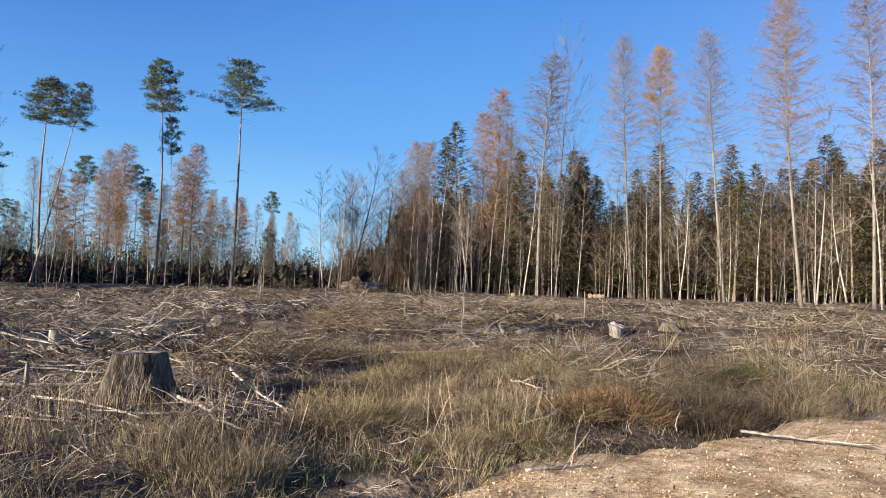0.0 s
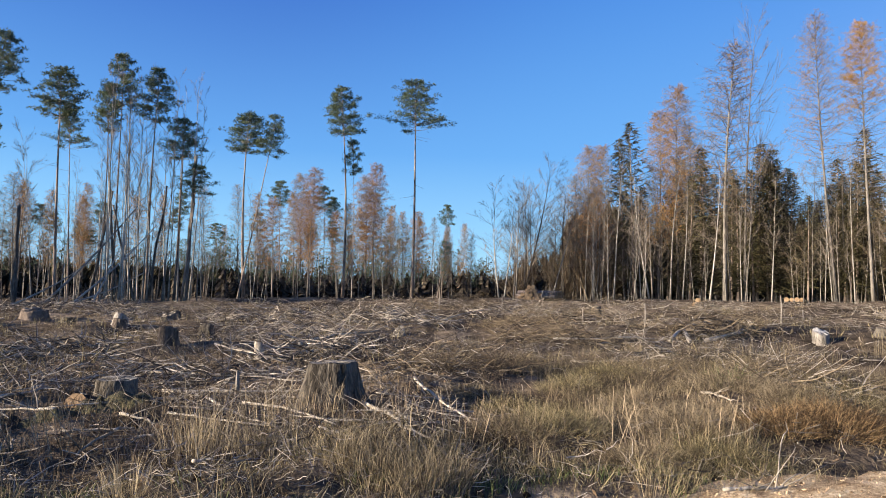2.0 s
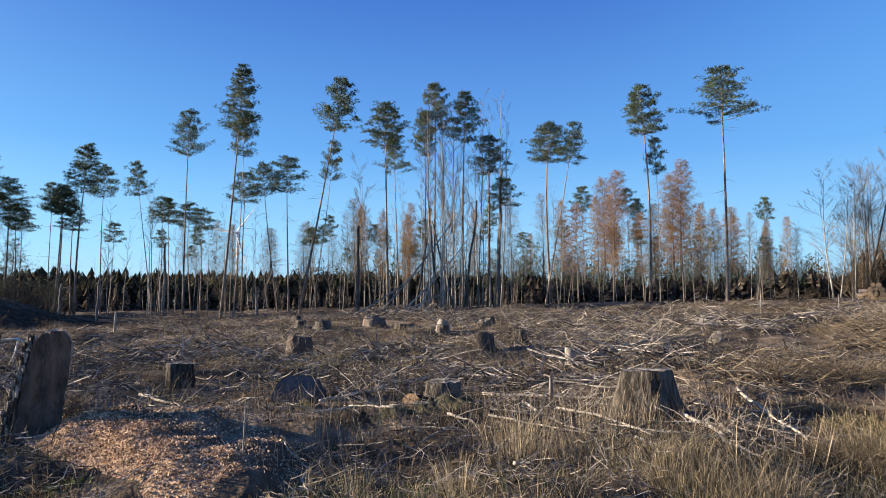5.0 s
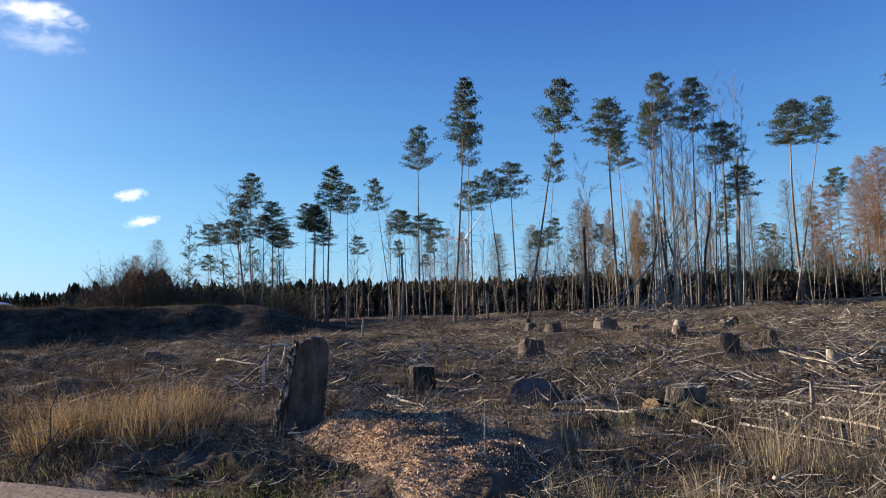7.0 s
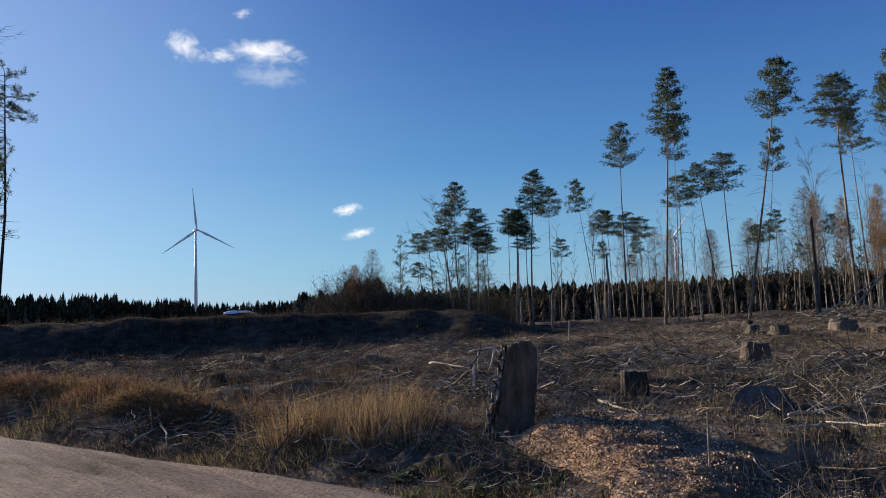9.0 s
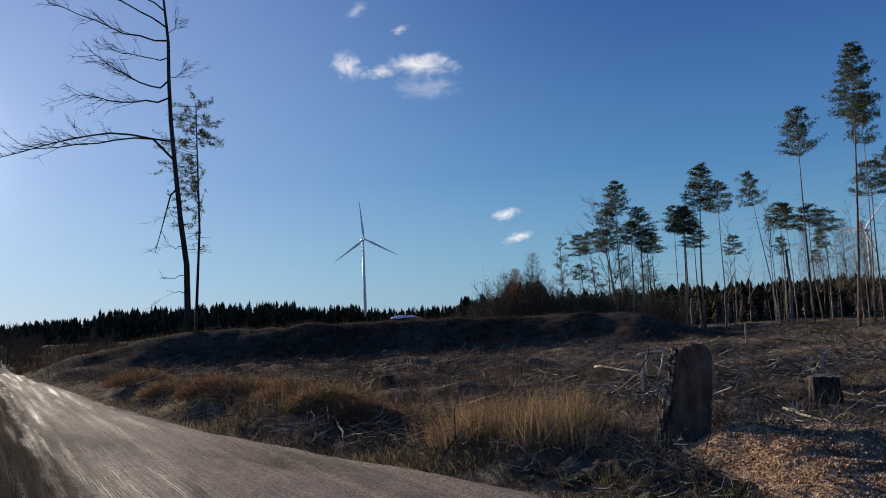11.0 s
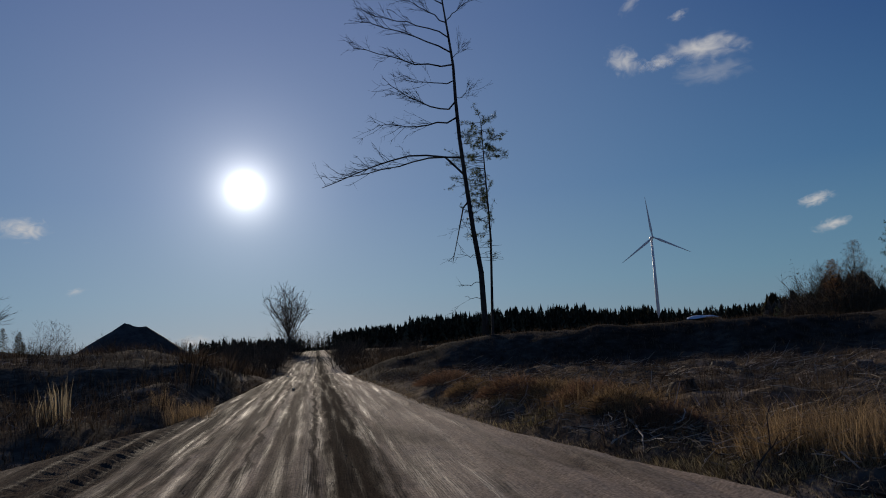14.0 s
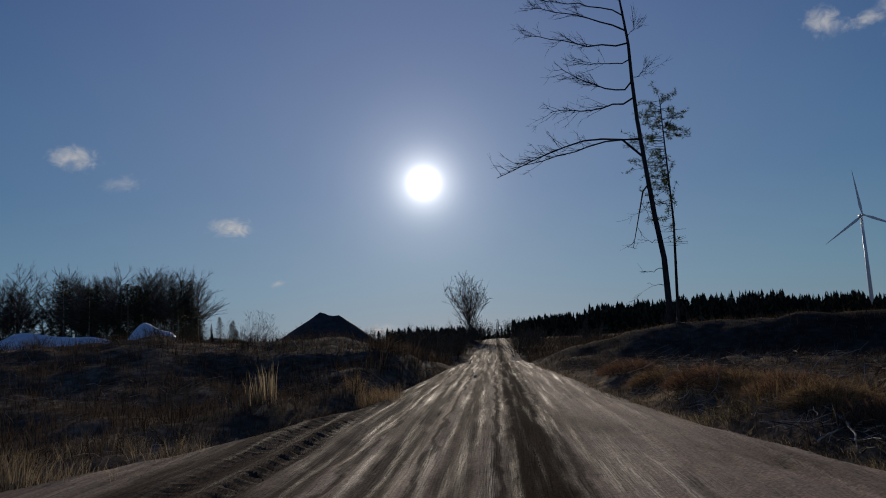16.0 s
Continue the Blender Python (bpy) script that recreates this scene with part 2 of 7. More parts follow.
add_mud_bands(ROAD)
STICK = material("dead_wood", (0.055, 0.046, 0.038), (0.44, 0.378, 0.31), 6, 0.9, 4, 0, island=0.95, spec=0.05, span=(0.32, 0.90))
PALE = material("pale_wood", (0.18, 0.15, 0.115), (0.50, 0.435, 0.35), 5, 0.85, 5, 0.4, 30, island=0.3, spec=0.1)
BLEACHED = material("bleached_wood", (0.36, 0.325, 0.275), (0.66, 0.615, 0.545), 5, 0.85, 5, 0.4, 30, spec=0.1)
CLOD = material("soil_clods", (0.03, 0.021, 0.014), (0.20, 0.14, 0.09), 9, 1.0, 6, 0, island=0.7, spec=0.0)
STRAW = material("dry_grass", (0.11, 0.084, 0.051), (0.42, 0.335, 0.207), 1.5, 0.85, 3, 0, island=0.8, leaf=0.3, world_space=True)
GOLD = material("golden_grass", (0.11, 0.075, 0.042), (0.43, 0.30, 0.16), 1.5, 0.9, 3, 0, island=0.9, leaf=0.3, world_space=True, spec=0.1)
GREEN = material("green_weed", (0.045, 0.065, 0.02), (0.16, 0.19, 0.06), 2, 0.7, 3, 0, island=0.6, leaf=0.3, world_space=True)
BARK = material("pine_bark", (0.10, 0.075, 0.06), (0.40, 0.305, 0.235), 4, 0.95, 8, 0.8, 14, stretch=(2.5, 2.5, 0.5), random_ob=0.2)
GREYBARK = material("grey_bark", (0.065, 0.056, 0.047), (0.225, 0.198, 0.165), 4, 0.95, 8, 0.7, 14, stretch=(2.5, 2.5, 0.6), random_ob=0.25)
PALEBARK = material("birch_bark", (0.13, 0.115, 0.095), (0.42, 0.38, 0.32), 3, 0.9, 6, 0.4, 10, stretch=(1.2, 1.2, 2.0), random_ob=0.3)
NEEDLE = material("pine_needles", (0.045, 0.062, 0.034), (0.165, 0.20, 0.10), 1.2, 0.6, 2, 0, island=0.6, leaf=0.2)
SPRUCE = material("spruce_needles", (0.027, 0.0235, 0.011), (0.115, 0.097, 0.043), 1.0, 0.65, 2, 0, island=0.6, leaf=0.12)
ORANGE = material("larch_needles", (0.25, 0.125, 0.044), (0.52, 0.30, 0.11), 1.2, 0.8, 2, 0, island=0.6, leaf=0.3)
RUSTY = material("rusty_larch_needles", (0.22, 0.10, 0.036), (0.47, 0.235, 0.088), 1.2, 0.8, 2, 0, island=0.6, leaf=0.3)
GOLDEN = material("golden_larch_needles", (0.30, 0.14, 0.02), (0.60, 0.34, 0.06), 1.2, 0.7, 2, 0, island=0.6, leaf=0.3)
TWIG = material("fine_twigs", (0.075, 0.060, 0.047), (0.245, 0.20, 0.158), 1.5, 0.9, 2, 0, island=0.5, spec=0.1)
BROWNTWIG = material("brown_twigs", (0.065, 0.049, 0.033), (0.20, 0.153, 0.10), 1.5, 0.9, 2, 0, island=0.5, spec=0.1)
LARCHTWIG = material("larch_twigs", (0.09, 0.071, 0.052), (0.25, 0.195, 0.142), 1.5, 0.9, 2, 0, island=0.5, spec=0.1)
BROWNLEAF = material("brown_leaves", (0.05, 0.034, 0.02), (0.17, 0.11, 0.06), 1.2, 0.8, 2, 0, island=0.6, leaf=0.3)
STUMPBARK = material("stump_bark", (0.02, 0.0165, 0.013), (0.17, 0.145, 0.115), 9, 0.95, 8, 1.0, 22, stretch=(2, 2, 0.5), random_ob=0.2, spec=0.1)
FLAKYBARK = material("flaky_bark", (0.06, 0.05, 0.04), (0.36, 0.31, 0.255), 9, 0.95, 6, 0.8, 24, island=0.6, spec=0.05)
# bark colour blackened so the roadside trees read as backlit silhouettes
BACKLITBARK = material("backlit_smooth_bark", (0.022, 0.02, 0.019), (0.085, 0.075, 0.068), 4, 0.95, 8, 0.6, 14, stretch=(2.5, 2.5, 0.6), spec=0.05)
CUT = material("weathered_cut_wood", (0.07, 0.06, 0.049), (0.20, 0.173, 0.142), 14, 0.9, 8, 0.6, 40, random_ob=0.3)
FRESHCUT = material("pale_cut_wood", (0.26, 0.21, 0.15), (0.52, 0.44, 0.33), 10, 0.85, 6, 0.5, 30, random_ob=0.2)
SLABWOOD = material("dark_sawn_wood", (0.06, 0.045, 0.035), (0.18, 0.136, 0.106), 7, 0.9, 9, 0.9, 30, stretch=(1, 1, 0.4))
# sawn log end with the blue-grey of sky-lit shade in its colour
SHADEDEND = material("shaded_log_end", (0.05, 0.052, 0.062), (0.13, 0.13, 0.145), 5, 0.85, 7, 0.6, 20)
CHIP = material("wood_chips", (0.19, 0.118, 0.069), (0.60, 0.42, 0.275), 8, 0.95, 4, 0, island=0.9, spec=0.03)
CHIPBED = material("chip_litter", (0.16, 0.095, 0.056), (0.60, 0.40, 0.26), 16, 0.95, 9, 1.0, 40, third=(0.36, 0.235, 0.14), world_space=True, spec=0.1)
GRIT = material("pale_gravel", (0.24, 0.15, 0.08), (0.80, 0.63, 0.41), 30, 0.95, 10, 0.9, 70, third=(0.55, 0.39, 0.225), world_space=True, spec=0.1)
SANDCHIP = material("sandy_gravel_chips", (0.13, 0.082, 0.045), (0.66, 0.48, 0.29), 8, 0.95, 4, 0, island=0.95, spec=0.03)
LOGEND = material("log_ends", (0.17, 0.108, 0.06), (0.34, 0.23, 0.132), 7, 0.85, 5, 0.3, random_ob=0.3)
WHITE = material("turbine_paint", (0.70, 0.71, 0.72), (0.80, 0.81, 0.82), 0.2, 0.45, 2, 0)
SHEET = material("white_plastic_sheet", (0.60, 0.62, 0.66), (0.82, 0.83, 0.86), 0.8, 0.4, 4, 0.5, 2.0, spec=0.5)
HEAP = material("dark_gravel", (0.03, 0.026, 0.022), (0.085, 0.074, 0.062), 1.2, 0.95, 9, 0.7, 4, world_space=True)
FARBROWN = material("far_brown_woods", (0.045, 0.037, 0.029), (0.13, 0.106, 0.08), 0.5, 1.0, 3, 0, island=0.7, spec=0.0)
RUST = material("rust_brown_grass", (0.085, 0.055, 0.028), (0.30, 0.20, 0.105), 1.5, 0.9, 3, 0, island=0.9, leaf=0.3, world_space=True, spec=0.1)
REDBRAMBLE = material("red_brown_brambles", (0.075, 0.042, 0.026), (0.25, 0.145, 0.085), 1.5, 0.9, 3, 0, island=0.9, leaf=0.3, world_space=True, spec=0.1)
MIXGRASS = material("brown_green_grass", (0.075, 0.062, 0.033), (0.345, 0.28, 0.155), 1.2, 0.9, 3, 0, island=0.8, leaf=0.3, world_space=True, spec=0.1)
HERB = material("dead_herbs", (0.085, 0.064, 0.04), (0.31, 0.245, 0.16), 1.2, 0.9, 3, 0, island=0.8, leaf=0.25, world_space=True, spec=0.05)
FARWOOD = material("far_conifers", (0.022, 0.020, 0.013), (0.08, 0.07, 0.042), 0.5, 1.0, 3, 0, island=0.6, spec=0.0)
# weed colour darkened to stand in for backlight and the shade of hollows
DARKENEDWEED = material("darkened_weeds", (0.032, 0.023, 0.015), (0.16, 0.112, 0.072), 1.5, 1.0, 3, 0, island=0.8, spec=0.0, leaf=0.12)
DEBARKED = material("debarked_wood", (0.13, 0.11, 0.088), (0.40, 0.355, 0.30), 7, 0.9, 7, 0.7, 30, stretch=(2, 2, 0.5), spec=0.05)
MOSS = material("moss", (0.022, 0.019, 0.011), (0.08, 0.07, 0.032), 6, 0.95, 6, 0.8, 30)
CANE = material("dead_canes", (0.16, 0.115, 0.07), (0.44, 0.34, 0.225), 1.5, 0.85, 3, 0, island=0.7, spec=0.1)
WOOLLY = material("woolly_green_leaves", (0.09, 0.115, 0.06), (0.24, 0.27, 0.17), 6, 0.9, 4, 0.2, 30, leaf=0.2)
MOSSGRASS = material("mossy_grass", (0.04, 0.043, 0.016), (0.15, 0.145, 0.055), 2, 0.8, 3, 0, island=0.6, leaf=0.3, world_space=True)
WATER = material("puddle_water", (0.05, 0.045, 0.04), (0.07, 0.062, 0.055), 2, 0.04, 2, 0.03, 5, spec=0.6)


# ---- mesh helpers ----
rng = random.Random(7)


class Mesh:
    """Collects vertices and faces, with a material slot per face."""

    def __init__(self):
        self.v, self.f, self.m = [], [], []

    def tube(self, pts, radii, sides=5, slot=0, cap=True):
        base, n = len(self.v), len(pts)
        for i, p in enumerate(pts):
            d = (pts[min(i + 1, n - 1)] - pts[max(i - 1, 0)]).normalized()
            a = d.cross(Vector((0.31, 0.95, 0.07)))
            if a.length < 0.05:
                a = d.cross(Vector((0, 0, 1)))
            a.normalize()
            c = d.cross(a)
            for k in range(sides):
                w = 2 * math.pi * k / sides
                self.v.append(p + (a * math.cos(w) + c * math.sin(w)) * radii[i])
        for i in range(n - 1):
            for k in range(sides):
                q = base + i * sides
                self.f.append((q + k, q + (k + 1) % sides, q + sides + (k + 1) % sides, q + sides + k))
                self.m.append(slot)
        if cap:
            self.f.append(tuple(base + k for k in reversed(range(sides))))
            self.f.append(tuple(base + (n - 1) * sides + k for k in range(sides)))
            self.m += [slot, slot]

    def tri(self, a, b, c, slot=0):
        n = len(self.v)
        self.v += [a, b, c]
        self.f.append((n, n + 1, n + 2))
        self.m.append(slot)

    def quad(self, a, b, c, d, slot=0):
        n = len(self.v)
        self.v += [a, b, c, d]
        self.f.append((n, n + 1, n + 2, n + 3))
        self.m.append(slot)

    def data(self, name, mats, smooth=False):
        me = bpy.data.meshes.new(name)
        me.from_pydata([tuple(p) for p in self.v], [], self.f)
        for m in (mats if isinstance(mats, (list, tuple)) else [mats]):
            me.materials.append(m)
        me.polygons.foreach_set("material_index", self.m)
        if smooth:
            me.polygons.foreach_set("use_smooth", [True] * len(self.f))
        me.update()
        return me


def rnd(a, b, r=rng):
    return a + (b - a) * r.random()


def ball(r=rng):
    while True:
        p = Vector((rnd(-1, 1, r), rnd(-1, 1, r), rnd(-1, 1, r)))
        if 0.05 < p.length < 1:
            return p


def thing(name, parts, m, label="", category="", group="", kind=""):
    """An Empty at the base with one mesh object for each (name, data, label) part."""
    ob = tagged(new(name), label, category, group, kind)
    ob.matrix_basis = m
    for pn, data, pl in parts:
        p = new(pn, data)
        p.parent = ob
        if pl:
            p["label"] = pl
        if pn in ("branching", "crown", "foliage"):
            p["kind"] = "stuff"
    return ob


def single(name, data, m=None, label="", category="", group="", kind=""):
    ob = tagged(new(name, data), label, category, group, kind)
    if m is not None:
        ob.matrix_basis = m
    return ob


# ---- relief ----
TABLE = np.random.RandomState(3).rand(256, 256)


def vnoise(x, y, scale):
    """Smooth lattice noise, -1 to 1."""
    x, y = np.asarray(x, float) / scale + 1000.3, np.asarray(y, float) / scale + 1000.7
    i, j = np.floor(x).astype(int), np.floor(y).astype(int)
    a, b = x - i, y - j
    a, b = a * a * (3 - 2 * a), b * b * (3 - 2 * b)
    g = lambda p, q: TABLE[p % 256, q % 256]
    return 2 * ((g(i, j) * (1 - a) + g(i + 1, j) * a) * (1 - b) + (g(i, j + 1) * (1 - a) + g(i + 1, j + 1) * a) * b) - 1


ROAD_AZ = radians(118.5)


def to_road(x, y):
    """Metres along the road and to its clearing side."""
    return -math.sin(ROAD_AZ) * x + math.cos(ROAD_AZ) * y, math.cos(ROAD_AZ) * x + math.sin(ROAD_AZ) * y


def from_road(u, v):
    return -math.sin(ROAD_AZ) * u + math.cos(ROAD_AZ) * v, math.cos(ROAD_AZ) * u + math.sin(ROAD_AZ) * v


def edge_right(u):
    return np.interp(u, [-60, -12, -4, 6, 12.5, 20, 24, 42, 110, 700], [7.5, 6.4, 4.9, 4.7, 3.5, 2.9, 2.8, 2.0, 2.2, 2.2])


def edge_left(u):
    return np.interp(u, [-60, 9, 12, 14.5, 21, 46, 110, 700], [-6.6, -6.3, -5.2, -4.4, -3.1, -2.2, -1.8, -1.8])


CALM = [(22.65, 9.5, 1.5), (66.5, 9.0, 1.8), (49.5, 10.9, 1.3), (39.0, 10.4, 1.3), (58.3, 13.2, 0.8)]  # trodden level spots: bearing, distance, reach


def ground_z(x, y, rough=1.0):
    x, y = np.asarray(x, float), np.asarray(y, float)
    r, az = np.hypot(x, y), np.degrees(np.arctan2(-x, y))
    rise = np.interp(az, [-180, -90, -60, -30, -10, 0, 15, 30, 45, 55, 70, 90, 110, 180],
                     [0, 1.2, 2.2, 2.2, 1.9, 1.8, 1.55, 1.15, 0.7, 0.4, 0.25, 0.05, 0, 0])
    z = rise * np.clip((r - 6) / 44, 0, 1)
    u, v = to_road(x, y)
    off = np.maximum(v - edge_right(u), edge_left(u) - v)
    m = np.clip(off / 1.2, 0, 1)
    m = m * m * (3 - 2 * m)
    # spoil ridge beyond the clearing, and the bank across the road
    win = np.clip((az - 64) / 6, 0, 1) * np.clip((116 - az) / 8, 0, 1)
    z = z + m * win * np.exp(-((r - 41) / 3.8) ** 2) * (1.6 + 0.25 * vnoise(x, y, 6)) * np.interp(az, [64, 80, 100, 116], [0.9, 1.0, 1.05, 0.7])
    win = np.clip((az - 119.8) / 11, 0, 1) * np.clip((196 - az) / 20, 0, 1)
    z = z + m * win * np.exp(-((r - 34) / 9.0) ** 2) * (np.interp(az, [121, 136, 144], [1.7, 1.7, 2.25]) + 0.3 * vnoise(x, y, 5))
    wild = 0.17 * vnoise(x, y, 2.3) + 0.10 * vnoise(x, y, 0.8) + 0.035 * vnoise(x, y, 0.3)
    for a, d, reach in CALM:
        wild = wild * (1 - np.exp(-((x + math.sin(radians(a)) * d) ** 2 + (y - math.cos(radians(a)) * d) ** 2) / reach ** 2))
    z = z + rough * m * (wild + 0.05) * np.clip((r - 2) / 4, 0, 1)
    # the road dips, then climbs to a crest in the distance
    z = z + np.exp(-(v / 18) ** 2) * np.interp(u, [44, 49, 55, 64, 150, 170, 260], [0, -0.45, -0.45, -0.2, 0.85, 0.6, -1.5])
    return z - 0.16 * (1 - m)


def gz(x, y):
    return float(ground_z(x, y))


def at(az, r, dz=0.0):
    """A place by its bearing (degrees to the left of the first view) and distance."""
    x, y = -math.sin(radians(az)) * r, math.cos(radians(az)) * r
    return Vector((x, y, gz(x, y) + dz))


def grid_mesh(name, X, Y, Z, mat, closed=False):
    n, k = X.shape
    verts = np.stack([X, Y, Z], -1).reshape(-1, 3)
    faces = []
    for i in range(n - 1):
        for j in range(k if closed else k - 1):
            j2 = (j + 1) % k
            faces.append((i * k + j, i * k + j2, (i + 1) * k + j2, (i + 1) * k + j))
    me = bpy.data.meshes.new(name)
    me.from_pydata(verts.tolist(), [], faces)
    me.materials.append(mat)
    me.polygons.foreach_set("use_smooth", [True] * len(faces))
    me.update()
    return me


def build_ground():
    az = np.concatenate([np.arange(-40, 165, 0.6), np.arange(165, 320, 5.0)])
    r = [0.4]
    while r[-1] < 70:
        r.append(r[-1] * (1.02 if r[-1] > 4 else 1.12))
    while r[-1] < 4200:
        r.append(r[-1] * 1.12)
    R, A = np.meshgrid(np.array(r), np.radians(az), indexing="ij")
    X, Y = -np.sin(A) * R, np.cos(A) * R
    me = grid_mesh("ground", X[:, ::-1], Y[:, ::-1], ground_z(X, Y)[:, ::-1], SOIL, True)
    me.materials.append(DARKSOIL)
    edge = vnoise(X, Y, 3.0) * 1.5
    # the ridge zone takes the darker soil colour, with a ragged edge
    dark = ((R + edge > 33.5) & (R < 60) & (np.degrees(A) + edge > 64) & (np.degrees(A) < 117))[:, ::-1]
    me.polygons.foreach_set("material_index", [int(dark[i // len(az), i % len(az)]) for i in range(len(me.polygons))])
    single("ground", me,
           label="brown cleared forest floor with dead litter", category="ground", kind="structure")


def build_road():
    u = np.concatenate([np.arange(-30, 2, 0.35), np.arange(2, 24, 0.1), np.arange(24, 60, 0.5), np.arange(60, 400, 6.0)])
    s = np.linspace(0, 1, 190)
    U, S = np.meshgrid(u, s, indexing="ij")
    lo, hi = edge_left(U) - 0.3, edge_right(U) + 0.35
    V = lo + (hi - lo) * S
    X, Y = from_road(U, V)
    wob = 0.12 * vnoise(U, U * 0 + 3, 6)
    z = 0.006 * vnoise(X, Y, 0.5) + 0.004 * vnoise(X, Y, 0.16) + 0.025 * vnoise(X, Y, 2.5) + 0.008 * vnoise(U * 0.12, V, 0.16) + 0.004 * vnoise(U * 0.15, V + 9, 0.07)
    deep = np.zeros_like(z)
    for c, w, d in ((-3.03, 0.15, 0.05), (-2.43, 0.20, 0.05), (-1.93, 0.10, 0.03), (-1.38, 0.18, 0.05), (-0.78, 0.15, 0.04), (0.12, 0.20, 0.10),
                    (0.59, 0.12, 0.07), (1.12, 0.1, 0.03), (2.07, 0.2, 0.02), (-3.83, 0.28, 0.08), (3.27, 0.18, 0.06), (3.95, 0.13, 0.05), (2.65, 0.12, 0.04)):
        q = (V - c * np.interp(U, [8, 45], [1, 0.62]) - wob * (1 + 0.5 * math.sin(c * 7))) / w
        d = d * (0.75 + 0.5 * vnoise(U, U * 0 + c * 13, 2.5))
        cut = d * np.exp(-q * q)
        deep = np.maximum(deep, cut)
        z = z - cut + 0.45 * d * np.exp(-((np.abs(q) - 1.6) / 0.55) ** 2)
    for c in (-3.83, -3.13, 3.27, 3.95):  # tyre lugs along two of the tracks
        q = (V - c - wob) / 0.24
        z = z + (0.02 if c < 0 else 0.009) * np.exp(-q * q) * np.tanh(3 * np.sin(U * 2 * math.pi / (0.26 if c < 0 else 0.2) + np.abs(q) * 1.2))
    fade = np.minimum(np.clip((V - lo) / 0.6, 0, 1), np.clip((hi - V) / 0.6, 0, 1))
    me = grid_mesh("road", V[:, ::-1], U[:, ::-1], (z * fade + ground_z(X, Y, 0.0) + 0.20 * fade - 0.02)[:, ::-1], ROAD)
    me.flip_normals()
    single("road", me, Matrix.Rotation(ROAD_AZ, 4, "Z"), label="muddy gravel forest road with tyre ruts", category="road", kind="structure")


build_ground()
build_road()


# ---- trees ----
def tuft(me, c, size, n, r, slot, width=0.22, up=0.3):
    for _ in range(n):
        d = (ball(r) + Vector((0, 0, up))).normalized() * size * rnd(0.7, 1.2, r)
        s = d.cross(ball(r)).normalized() * size * width
        me.tri(c - s * 0.5, c + s * 0.5, c + d, slot)


def bent(p, d, length, n, r, droop=0.0, wig=0.12):
    pts, d = [p.copy()], d.normalized()
    for _ in range(n):
        d = (d + ball(r) * wig + Vector((0, 0, droop))).normalized()
        pts.append(pts[-1] + d * length / n)
    return pts


def taper(r0, r1, n):
    return [r0 + (r1 - r0) * i / (n - 1) for i in range(n)]


def trunk_pts(H, r, sway=0.25, n=9):
    a, b = rnd(0, 6.28, r), rnd(0.5, 1.2, r)
    return [Vector((math.sin(a) * sway * math.sin(b * 3 * i / n), math.cos(a) * sway * math.sin(b * 4 * i / n), H * i / (n - 1) - 0.25 * (i == 0))) for i in range(n)]


def along(pts, q):
    q = min(max(q, 0), 0.9999) * (len(pts) - 1)
    i = int(q)
    return pts[i].lerp(pts[i + 1], q - i)


